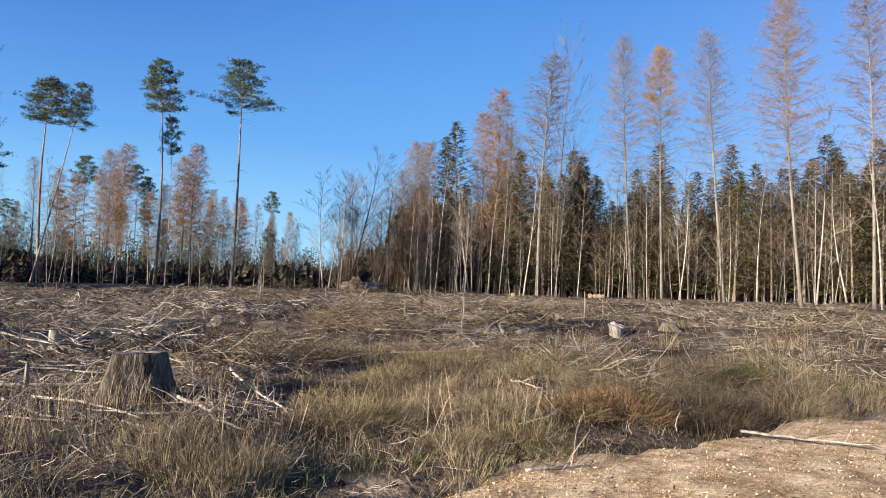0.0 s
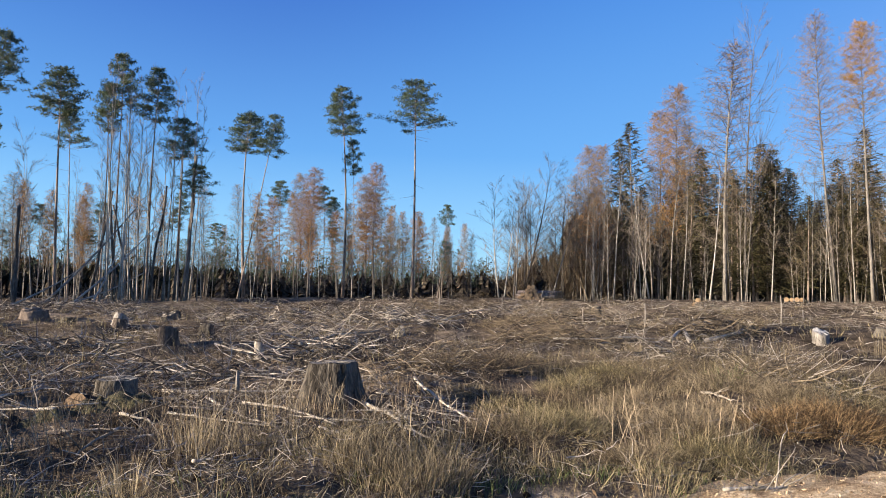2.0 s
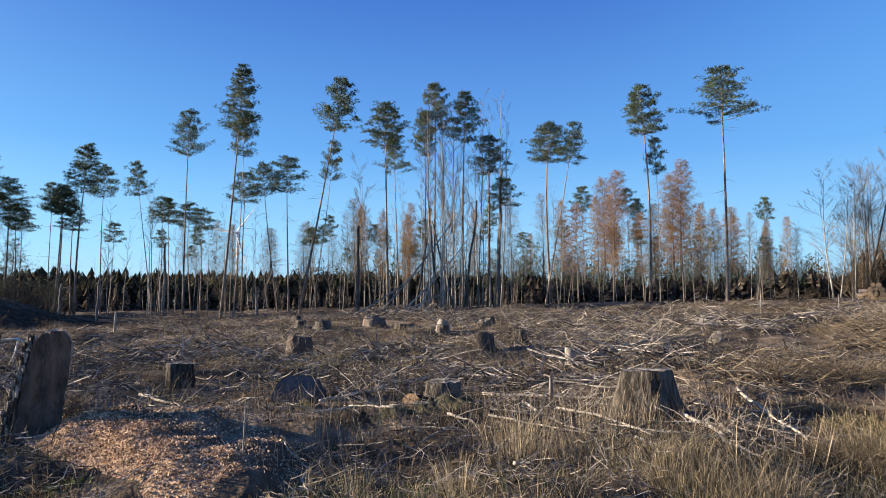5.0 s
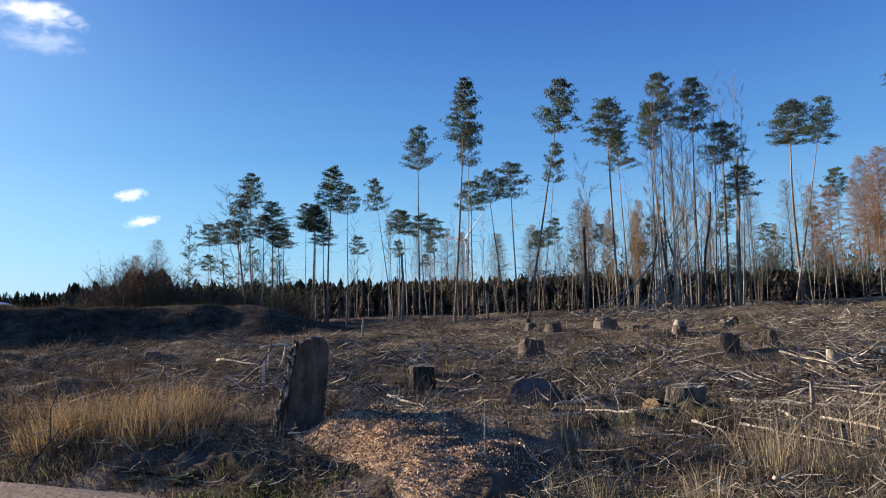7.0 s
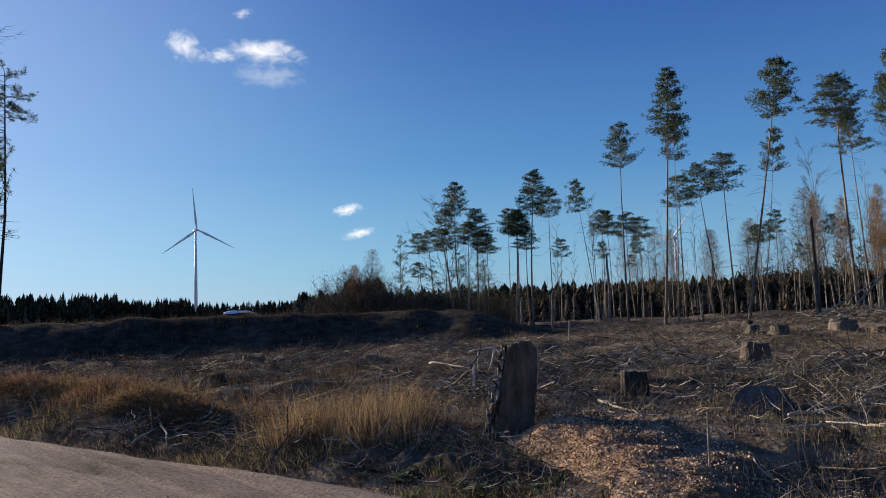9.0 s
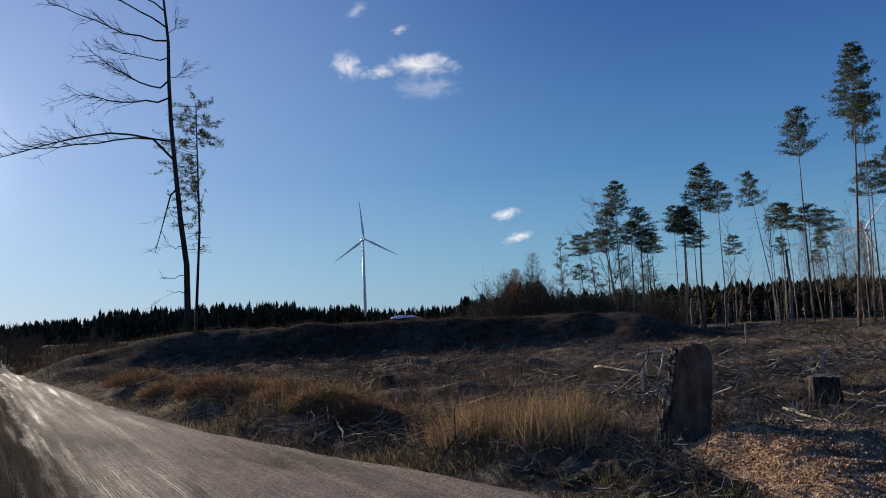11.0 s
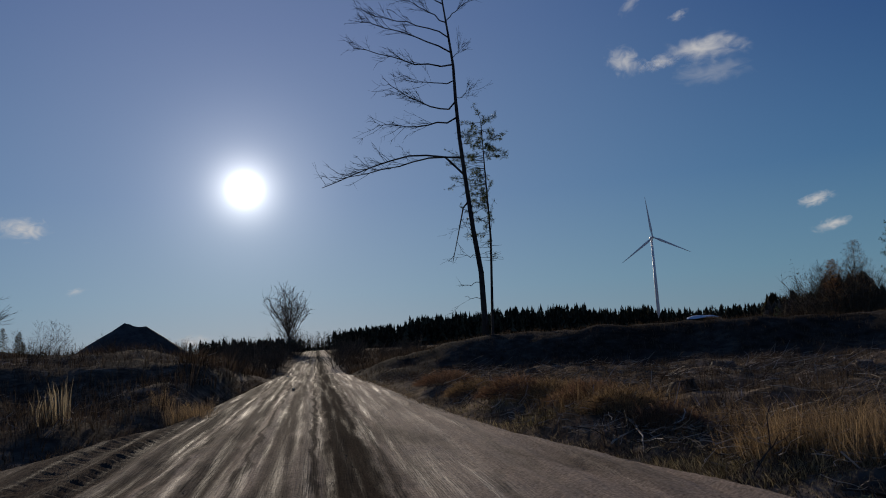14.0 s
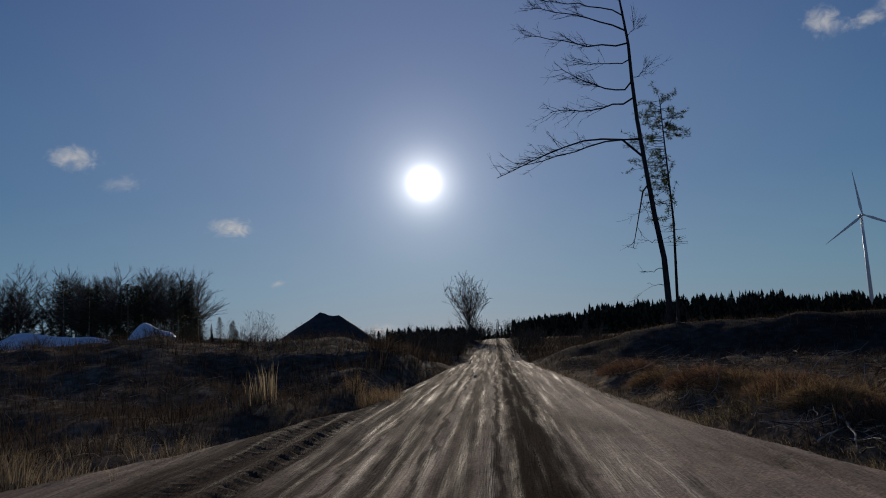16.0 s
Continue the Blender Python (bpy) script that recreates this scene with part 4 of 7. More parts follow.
def scatter(kind, az0, az1, r0, r1, n, h0, h1):
    for _ in range(n):
        p = at(rnd(az0, az1), rnd(r0, r1))
        plant(kind, p.x, p.y, p.z + rnd(h0, h1), 0, rnd(-0.4, 0.4))


for az, r, top in ((24.9, 60, 12.4), (19.7, 61, 13.2), (22.6, 66, 9.5), (27.6, 66, 10.5), (16.6, 68, 10.0), (2.2, 62, 11.5)):
    p = at(az, r)
    plant("larch_rust", p.x, p.y, top, 2.4, rnd(-0.3, 0.3))
# the wood's edge with its undergrowth
scatter("spruce", -38, -4, 60, 80, 74, 9.5, 13.5)
scatter("spruce", -4, 3, 66, 84, 12, 9, 12)
scatter("sapling", -38, 3, 49, 62, 76, 4, 9)
scatter("broadleaf", -38, -2, 54, 62, 14, 5, 9)
scatter("hornbeam", -38, 2, 54, 64, 24, 4.5, 9)
scatter("hornbeam", 0, 9, 60, 68, 9, 3, 6)
scatter("spruce", -38, -2, 56, 63, 34, 7, 12)
scatter("birch", -38, 0, 52, 62, 16, 8, 13)
scatter("broadleaf", -38, 0, 55, 70, 14, 9, 13)
scatter("beech", 1, 8.5, 61, 70, 12, 3, 6)
scatter("broadleaf", 0.5, 8.5, 60, 70, 10, 6.5, 11)
scatter("sapling", 8, 66, 50, 70, 70, 3, 8)
scatter("larch", 10, 56, 66, 95, 22, 7, 12)
scatter("larch_grey", 10, 60, 72, 95, 14, 7, 11)
scatter("pine_small", 12, 62, 70, 95, 22, 7, 11)
scatter("young_pine", 6, 46, 80, 104, 34, 4.5, 8.0)
scatter("young_pine", 3, 34, 70, 84, 40, 3.4, 5.6)
scatter("beech", 8, 30, 74, 96, 6, 3, 4)
scatter("bush", 66, 84, 50, 60, 26, 2.2, 4.0)
scatter("beech", 66, 84, 50, 60, 16, 2.0, 4)
scatter("bush", 77.2, 80.6, 50, 55, 26, 3.2, 4.8)
scatter("hornbeam", 77.0, 81.2, 50, 55, 26, 3.4, 4.9)
scatter("bush", 74.0, 84.0, 51, 57, 26, 1.6, 2.8)
scatter("hornbeam", 73, 77, 52, 57, 14, 1.8, 3.2)
scatter("birch", 77, 80.5, 50, 56, 4, 4, 5)
scatter("young_pine", 80.5, 84.5, 50, 56, 6, 1.8, 2.8)
for kind, az, r, top, wide, lean in (("broadleaf", 71.6, 54, 10.0, 5.0, -1.6), ("pine_dense", 70.6, 57, 9.0, 3.0, 0.2), ("pine_dense", 69.2, 58, 8.3, 3.2, -0.2), ("pine_dense", 72.3, 58, 8.6, 2.6, 0.0), ("young_pine", 71.0, 56, 6.4, 3.0, 0.0),
                                     ("pine_dense", 66.8, 56, 9.6, 2.4, 0.1), ("pine_dense", 65.7, 57, 8.4, 2.8, 0.0), ("young_pine", 69.6, 60, 6.0, 3.2, 0.1), ("young_pine", 73.4, 57, 5.6, 2.4, 0.0), ("larch_grey", 78.5, 50, 6.2, 2.2, 0.4), ("pine_small", 74.6, 54, 5.6, 2.0, 0.0)):
    p = at(az, r)
    plant(kind, p.x, p.y, top, wide, lean)
p = at(79.4, 51)
plant("larch_rust", p.x, p.y, 5.2, 2.0)
scatter("pole_birch", 33.5, 40.5, 46, 54, 22, 8.5, 15.2)
scatter("pole_birch", 24, 62, 48, 62, 24, 5, 9.5)
scatter("hornbeam", 32, 60, 50, 64, 12, 3, 7)
scatter("birch", 68, 76, 54, 60, 6, 4, 7)
scatter("young_pine", 66, 75, 52, 58, 10, 2.2, 3.6)


# ---- far woods ----
def far_wood(name, label, az0, az1, r0, r1, n, h0, h1, mat, seed, round_top=False, girth=1.0):
    r = random.Random(seed)
    me = Mesh()
    for _ in range(n):
        az, d = rnd(az0, az1, r), rnd(r0, r1, r)
        x, y = -math.sin(radians(az)) * d, math.cos(radians(az)) * d
        z, h = gz(x, y), rnd(h0, h1, r)
        w = h * (rnd(0.2, 0.36, r) if round_top else rnd(0.13, 0.25, r) * girth)
        shape = rnd(0.25, 0.6, r) if round_top else rnd(0.6, 1.0, r)
        me.tube([Vector((x, y, z - 0.3)), Vector((x, y, z + h))], [h * 0.012, h * 0.003], 3, 0, False)
        for k in range(2 if round_top else 7):
            q = 0.03 + 0.93 * k / 7
            rr = w * (1.05 - q) ** shape * rnd(0.8, 1.25, r) * (0.45 if round_top else 1)
            for j in range(5):
                a = j * 1.26 + rnd(0, 1, r)
                a2 = a + rnd(0.7, 1.1, r)
                hz = z + h * q
                me.tri(Vector((x, y, hz + h * 0.17)), Vector((x + math.cos(a) * rr, y + math.sin(a) * rr, hz - h * 0.03)),
                       Vector((x + math.cos(a2) * rr, y + math.sin(a2) * rr, hz - h * rnd(0, 0.06, r))))
        for k in range((230 if r0 < 90 else 80) if round_top else 6):
            q = rnd(0.02, 0.94, r) if round_top else rnd(0.3, 0.95, r)
            rr = w * (1.02 - q) ** shape * math.sqrt(r.random())
            a = rnd(0, 6.28, r)
            c = Vector((x + math.cos(a) * rr, y + math.sin(a) * rr, z + h * (0.04 + q)))
            size = h * (rnd(0.018, 0.042, r) * (1 if r0 < 90 else 1.5) if round_top else rnd(0.03, 0.07, r)) * (1.25 - 0.85 * q)
            out = Vector((math.cos(a), math.sin(a), rnd(-0.5, 0.5, r))) * size
            side = Vector((-math.sin(a), math.cos(a), rnd(-0.6, 0.6, r))) * size * 0.8
            me.tri(c - side, c + side + out * 0.4, c + out * 0.6 + Vector((0, 0, size * rnd(-0.8, 1.3, r))))
    single(name, me.data(name, mat), label=label, category="woods", kind="stuff")


far_wood("far_woods", "dark mixed woods behind the clearing", 2, 50, 105, 140, 420, 5.0, 8.0, FARWOOD, 1, True)
far_wood("far_woods", "brown thicket before the dark woods", 2, 32, 72, 90, 320, 1.8, 3.2, FARBROWN, 8, False, 1.7)
far_wood("far_woods", "brown wood edge behind the bare trees", 0.5, 4.6, 73, 86, 70, 7, 10, FARBROWN, 21)
far_wood("far_woods", "brown wood edge behind the bare trees", 4.2, 8.5, 73, 86, 60, 3, 5.5, FARBROWN, 22)
far_wood("far_woods", "dark young conifers behind the pine trunks", 30, 78, 78, 98, 1300, 2.5, 3.7, FARWOOD, 9, False, 1.9)
far_wood("far_woods", "dark brown scrub behind the pine trunks", 30, 84, 70, 80, 260, 1.2, 2.6, FARBROWN, 19)
far_wood("far_woods", "dense dark scrub behind the ridge", 73, 84, 57, 63, 130, 1.8, 3.2, FARBROWN, 23, False, 2.0)
far_wood("far_woods", "dense dark scrub behind the ridge", 77.2, 80.4, 57, 61, 30, 3.4, 4.5, FARBROWN, 24, False, 1.8)
far_wood("far_woods", "dark woods where the road ends", 115.8, 121, 178, 215, 90, 3.5, 6.0, FARWOOD, 12, True)
far_wood("far_woods", "dark conifer depth of the wood", -48, 3, 85, 120, 560, 9, 12.5, FARWOOD, 6)
far_wood("far_woods", "dark low conifer woods beyond the pines", 40, 84, 105, 150, 900, 4, 5.6, FARWOOD, 2, False, 1.6)
for k, (a0, a1, lo, hi) in enumerate(((84, 92, 5.5, 8), (92, 97, 6.5, 10), (97, 104, 8.5, 12.5), (104, 111, 8, 11.5), (111, 117, 6, 9), (119.5, 127, 4, 6.5))):
    far_wood("far_woods", "dark spruce plantation on the far slope", a0, a1, 250, 330, 400, lo * 0.82, hi, FARWOOD, 30 + k)
far_wood("far_woods", "low distant woods on the horizon", 60, 200, 420, 520, 500, 6, 10, FARWOOD, 4)
scatter("spruce", 141.5, 170, 86, 105, 52, 5, 7.5)
scatter("spruce", 153.5, 160, 78, 90, 16, 8, 10)
far_wood("far_woods", "dark undergrowth of the far wood", 140, 178, 92, 112, 160, 3.5, 5.5, FARWOOD, 5)
scatter("tall_bare", 141.5, 168, 80, 100, 100, 8.6, 10.4)
scatter("spruce", 141.5, 149, 76, 82, 16, 5.5, 9.5)
scatter("broadleaf", 136, 141.5, 86, 100, 8, 3, 6.5)
scatter("spruce", 138, 141.5, 86, 100, 5, 3.5, 6)
scatter("tall_bare", 141.0, 150, 82, 96, 26, 8.4, 10.2)
for az, top, wide in ((150.2, 9.0, 6.0), (148.6, 8.2, 5.0), (146.0, 8.6, 5.5), (145.0, 7.4, 4.6), (142.6, 6.8, 4.5), (141.2, 5.6, 3.8)):
    p = at(az, 76)
    plant("spruce", p.x, p.y, top, wide)
scatter("bush", 121, 134, 115, 140, 30, 2.6, 4.6)
scatter("bush", 120.9, 125.5, 55, 126, 34, 1.4, 3.0)
scatter("bush", 119.4, 121.6, 118, 132, 9, 2.5, 5.0)
scatter("bush", 110, 116.8, 60, 130, 26, 1.5, 3.2)
scatter("bush", 123, 160, 30, 44, 30, 0.4, 0.9)


def fan_tree(az, dist, H, W, stems, seed):
    """A leafless tree that splits near the ground into a fan of rising stems."""
    r = random.Random(seed)
    tr, lm = Mesh(), Mesh()
    tr.tube([Vector((0, 0, -0.3)), Vector((0.05, 0, H * 0.13)), Vector((0, 0.05, H * 0.28))], [0.3, 0.22, 0.14], 8)
    for k in range(stems):
        a, q = k * 2.4, math.sqrt((k + 0.5) / stems)
        b = bent(Vector((0, 0, H * rnd(0.14, 0.27, r))), Vector((math.cos(a) * q * W / H * 1.15, math.sin(a) * q * W / H * 1.15, 1)), H * rnd(0.62, 0.8, r) * (1.02 - 0.3 * q), 7, r, 0.0, 0.1)
        lm.tube(b, taper(0.085, 0.02, 8), 4, cap=False)
        for _ in range(24):
            p = along(b, rnd(0.15, 0.98, r))
            e = bent(p, Vector((rnd(-1, 1, r), rnd(-1, 1, r), rnd(0.2, 1.2, r))), rnd(0.8, 2.6, r), 3, r, 0.02, 0.2)
            lm.tube(e, taper(0.028, 0.01, 4), 3, cap=False)
            for _ in range(6):
                d = (e[-1] - e[0]).normalized() + ball(r) * 0.9
                p = along(e, rnd(0.3, 1, r))
                s = d.cross(ball(r)).normalized() * 0.016
                lm.tri(p - s, p + s, p + d.normalized() * rnd(0.4, 1.1, r))
    thing("bare_tree", [("trunk", tr.data("trunk", GREYBARK, True), ""), ("branching", lm.data("branching", TWIG), "fan of leafless stems and twigs")],
          Matrix.Translation(at(az, dist)), "leafless tree with fanned stems beside the far road", "tree")


fan_tree(120.4, 130, 13.0, 8.0, 22, 3)


# ---- wind turbines ----
def turbine(az, dist, hub, blade, spin, face):
    x, y = -math.sin(radians(az)) * dist, math.cos(radians(az)) * dist
    tower, nac, bl = Mesh(), Mesh(), Mesh()
    tower.tube([Vector((0, 0, z)) for z in (-10, hub * 0.5, hub - 2)], [2.4, 2.0, 1.4], 16)
    nac.tube([Vector((0, q, hub)) for q in (-4.5, -3.8, 4.0, 7.0)], [0.7, 1.9, 2.1, 1.2], 10)
    for i, (q, w, th) in enumerate(((0, 1.1, 1.1), (0.08, 1.2, 1.0), (0.2, 2.1, 0.6), (0.6, 1.2, 0.35), (1, 0.25, 0.1))):
        z = q * blade
        bl.v += [Vector((-w, 0, z)), Vector((0, th * 0.6, z)), Vector((w * 0.6, 0, z)), Vector((0, -th * 0.6, z))]
        if i:
            for k in range(4):
                a = 4 * (i - 1)
                bl.f.append((a + k, a + (k + 1) % 4, a + 4 + (k + 1) % 4, a + 4 + k))
                bl.m.append(0)
    bl.f.append((16, 17, 18, 19))
    bl.m.append(0)
    me = bl.data("blade", WHITE)
    hubm = Mesh()
    hubm.tube([Vector((0, q, 0)) for q in (-2.2, -1.7, -0.6, 0.8)], [0.3, 1.1, 1.6, 1.5], 10)
    ob = thing("wind_turbine", [("tower", tower.data("tower", WHITE, True), ""), ("nacelle", nac.data("nacelle", WHITE, True), "")],
               pose(x, y, 0, 0, 0, face), "white three-bladed wind turbine on the horizon", "wind turbine", "turbines")
    spinner = new("spinner", hubm.data("spinner", WHITE, True))
    spinner.parent = next(c for c in ob.children if c.name.startswith("nacelle"))
    spinner.matrix_basis = pose(0, -5.2, hub, 0, 0, 0)
    for k in range(3):
        p = new("blade", me)
        p.parent = ob
        p.matrix_basis = pose(0, -5.2, hub, 0, spin + 120 * k, 0)


turbine(91.6, 1000, 121, 56, -6, 91.6 + 20)
turbine(54.4, 1100, 98, 52, 40, 54.4 - 30)


# ---- stumps ----
def make_stump(seed, R, H, flare, slant, cutmat, barkmat=STUMPBARK):
    r = random.Random(seed)
    n, rows = 36, 10
    me, cut = Mesh(), Mesh()
    lob = [rnd(-1, 1, r) for _ in range(5)]
    ring = lambda k: 1 + 0.06 * lob[0] * math.sin(2 * k + lob[1] * 3) + 0.05 * math.sin(3 * k + lob[2] * 3)
    for i in range(rows):
        q = i / (rows - 1)
        for k in range(n):
            a = 2 * math.pi * k / n
            root = max(0, math.sin(a * 2.5 + lob[3] * 3)) ** 2 + 0.5 * max(0, math.sin(a * 3 + lob[4] * 4))
            rad = R * ring(a) * (1 + flare * ((1 - q) ** 2 * (0.3 + 1.3 * root) + 0.5 * (1 - q))) + 0.035 * R * rnd(-1, 1, r) + 0.03 * R * math.cos(a * 11 + i * 0.4 + lob[2])
            z = -0.25 + (H + 0.25 + slant * math.cos(a + lob[0]) * R + (0.02 * math.sin(a * 5 + lob[4] * 9) + rnd(-0.012, 0.012, r)) * (1 if slant > 0.05 else 0.3)) * q
            me.v.append(Vector((math.cos(a) * rad, math.sin(a) * rad, z)))
    for i in range(rows - 1):
        for k in range(n):
            b = i * n
            me.f.append((b + k, b + (k + 1) % n, b + n + (k + 1) % n, b + n + k))
            me.m.append(0)
    top = [p.copy() for p in me.v[-n:]]
    c = sum(top, Vector()) / n
    cut.v = [c + Vector((0, 0, 0.004))] + [c.lerp(p, 0.5) + Vector((0, 0, rnd(-0.006, 0.012, r))) for p in top] + [c.lerp(p, 0.985) + Vector((0, 0, 0.004)) for p in top]
    for k in range(n):
        k2 = (k + 1) % n
        cut.f += [(0, 1 + k, 1 + k2), (1 + k, 1 + n + k, 1 + n + k2, 1 + k2)]
        cut.m += [0, 0]
    me.f.append(tuple((rows - 1) * n + k for k in range(n)))
    me.m.append(0)
    return [("trunk_base", me.data("trunk_base", barkmat, True), ""), ("cut_face", cut.data("cut_face", cutmat), "sawn top")]


STUMPS = [make_stump(i, 0.30, 0.42, 0.75 if i else 0.85, 0.1 + 0.04 * i if i else 0.03, CUT if i < 3 else FRESHCUT) for i in range(5)]
STUMPS_PALE = make_stump(5, 0.30, 0.42, 0.55, 0.55, CUT, DEBARKED)
STUMPS.append(make_stump(8, 0.30, 0.42, 0.3, 0.04, DEBARKED))
STUMPS[3] = STUMPS_PALE
STUMPS[1] = make_stump(31, 0.30, 0.42, 0.28, 0.1, CUT, SLABWOOD)
STUMPS.append(make_stump(21, 0.30, 0.42, 0.05, 0.4, PALE, PALE))
STUMPS.append(make_stump(22, 0.30, 0.42, 0.05, 0.45, BLEACHED, DEBARKED))


STUMP_AT = []


def stump(az, r, size, height, variant, label="grey weathered tree stump among dead branches", tip=0.0):
    p = at(az, r)
    if r > 10.5:
        size, height = size * 0.75, height * 0.85
    s = size / 0.6
    STUMP_AT.append((p.x, p.y, size))
    m = Matrix.Translation(p) @ Matrix.Rotation(radians(tip), 4, Vector((math.cos(radians(az)), math.sin(radians(az)), 0))) @ Matrix.Rotation(az * 1.7 + variant, 4, "Z") @ Matrix.Diagonal((s, s, height / 0.42, 1))
    return thing("tree_stump", STUMPS[variant], m, label, "stump", "stumps of the clearing")


stump(22.65, 9.6, 0.62, 0.60, 0, "large grey tree stump with flared base in dry grass")

# ---- the trees beside the road ----
def add_limb(tree, pts, th, twigs, r, mat, label=""):
    limb, me = Mesh(), Mesh()
    limb.tube(pts, taper(th, th * 0.3, len(pts)), 5)
    for _ in range(twigs):
        q = rnd(0.3, 1, r)
        d = (pts[-1] - pts[0]).normalized() + ball(r) * 0.9 + Vector((0, 0, 0.25))
        b = bent(along(pts, q), d, rnd(0.5, 1.7, r), 4, r, 0.02, 0.25)
        me.tube(b, taper(th * 0.28, 0.005, 5), 3, cap=False)
        for _ in range(5):
            e = bent(along(b, rnd(0.3, 1, r)), d + ball(r), rnd(0.25, 0.6, r), 2, r, 0.03, 0.3)
            me.tube(e, taper(0.010, 0.004, 3), 3, cap=False)
    o = new("limb", limb.data("limb", mat, True))
    o.parent = tree
    if label:
        o["label"] = label
    t = new("twig_spray", me.data("twig_spray", mat))
    t.parent = o
    t["kind"] = "stuff"


def roadside_bare_tree():
    r = random.Random(41)
    R = 42.0
    base = at(104.6, R)
    left = Vector((-math.cos(radians(104.6)), -math.sin(radians(104.6)), 0))  # towards larger bearings
    spine = [(0.17, -0.3), (0.19, 1.1), (0.27, 3.7), (0.62, 6.2), (0.94, 9.2), (1.2, 11.8), (1.34, 14.2), (1.4, 16.4), (1.63, 18.4), (1.91, 20.6), (2.2, 22.8)]
    pts = [left * a + Vector((0, 0.02 * h, h)) for a, h in spine]
    tr = Mesh()
    tr.tube(pts, [0.24, 0.18, 0.155, 0.14, 0.125, 0.115, 0.10, 0.085, 0.065, 0.045, 0.02], 8)
    ob = thing("bare_tree", [("trunk", tr.data("trunk", BACKLITBARK, True), "")], Matrix.Translation(base),
               "tall leafless tree darkened to a silhouette, with long one-sided limbs beside the road", "tree")
    # height on the trunk, reach to the road side, rise at the tip, arch, twigs
    limbs = [(16.45, 5.6, 1.7, -0.35, 16), (17.20, 5.1, 2.6, 0.2, 16), (19.15, 3.5, 1.8, 0.0, 12), (14.15, 5.7, 1.2, -0.75, 16), (13.15, 5.9, -0.2, -0.3, 14),
             (9.55, 7.7, -0.1, 1.5, 18), (10.65, 5.9, -0.75, 0.25, 10), (20.35, 3.2, 2.2, 0.0, 10), (21.35, 2.4, 2.0, 0.0, 10), (15.45, 3.0, 0.3, -0.2, 8), (18.15, 4.0, 2.2, 0.2, 12),
             (14.25, -1.2, 0.4, 0.0, 3), (19.25, -2.0, 1.6, 0.0, 8), (16.85, -0.8, 0.5, 0.0, 3), (3.20, 1.0, -0.3, 0.0, 0), (2.20, 0.8, 0.1, 0.0, 0), (4.60, 0.9, 0.3, 0.0, 0), (6.30, 0.8, 0.2, 0.0, 0)]
    for h, reach, rise, arch, tw in limbs:
        i = next(k for k in range(len(spine) - 1) if spine[k + 1][1] >= h)
        p = pts[i].lerp(pts[i + 1], (h - spine[i][1]) / (spine[i + 1][1] - spine[i][1]))
        deep = rnd(-0.35, 0.35, r)
        b = [p + left * reach * q + Vector((0, deep * abs(reach) * q, rise * q + arch * math.sin(math.pi * q ** 0.6))) + ball(r) * 0.1 * (0 < q) for q in np.linspace(0, 1, 9)]
        add_limb(ob, b, 0.02 + 0.0065 * abs(reach), tw + 5 if tw > 2 else 1, r, BACKLITBARK)
    drop = [pts[4] + left * a + Vector((0, 0, h)) for a, h in ((-0.1, -1.2), (0.25, -1.6), (0.5, -2.6), (0.75, -3.6), (1.05, -4.8))]
    add_limb(ob, drop, 0.06, 3, r, BACKLITBARK, "broken hanging limb")


def roadside_thin_pine():
    r = random.Random(5)
    base = at(104.72, 50.5)
    H = 17.30
    pts = [Vector((0.03 * math.sin(i) - 0.13 * min(1, i / 4), 0.3 - 0.3 * i / 8 + 0.5 * min(1, i / 4), H * i / 8 - 0.3 * (i == 0))) for i in range(9)]
    tr, lm, cr = Mesh(), Mesh(), Mesh()
    tr.tube(pts, [0.12 * (1 - 0.75 * i / 8) for i in range(9)], 7)
    left = Vector((-math.cos(radians(104.45)), -math.sin(radians(104.45)), 0))
    for k in range(120):
        q = rnd(0.3, 1, r) ** 0.75
        a = rnd(0, 6.28, r)
        crown = q > 0.84
        d = Vector((math.cos(a), math.sin(a), rnd(-0.2, 0.4, r))) + left * (1.0 if 0.5 < q < 0.84 else 0)
        ln = rnd(0.9, 2.0, r) if crown else (rnd(0.9, 3.1, r) if q > 0.5 else rnd(0.4, 1.4, r))
        b = bent(along(pts, q), d, ln, 4, r, 0.0, 0.25)
        lm.tube(b, taper(0.022, 0.007, 5), 3, cap=False)
        n = 20 if crown else (13 if q > 0.5 else (2 if k % 3 == 0 else 0))
        for _ in range(n):
            tuft(cr, along(b, rnd(0.45, 1, r)) + ball(r) * 0.18, rnd(0.15, 0.28, r), 7, r, 0, 0.12)
    thing("pine_tree", [("trunk", tr.data("trunk", BACKLITBARK, True), ""), ("branching", lm.data("branching", BACKLITBARK), "thin dead branches"), ("crown", cr.data("crown", NEEDLE), "sparse brownish needle tufts")],
          Matrix.Translation(base), "thin sparse pine beside the tall bare tree", "pine")


roadside_bare_tree()
roadside_thin_pine()


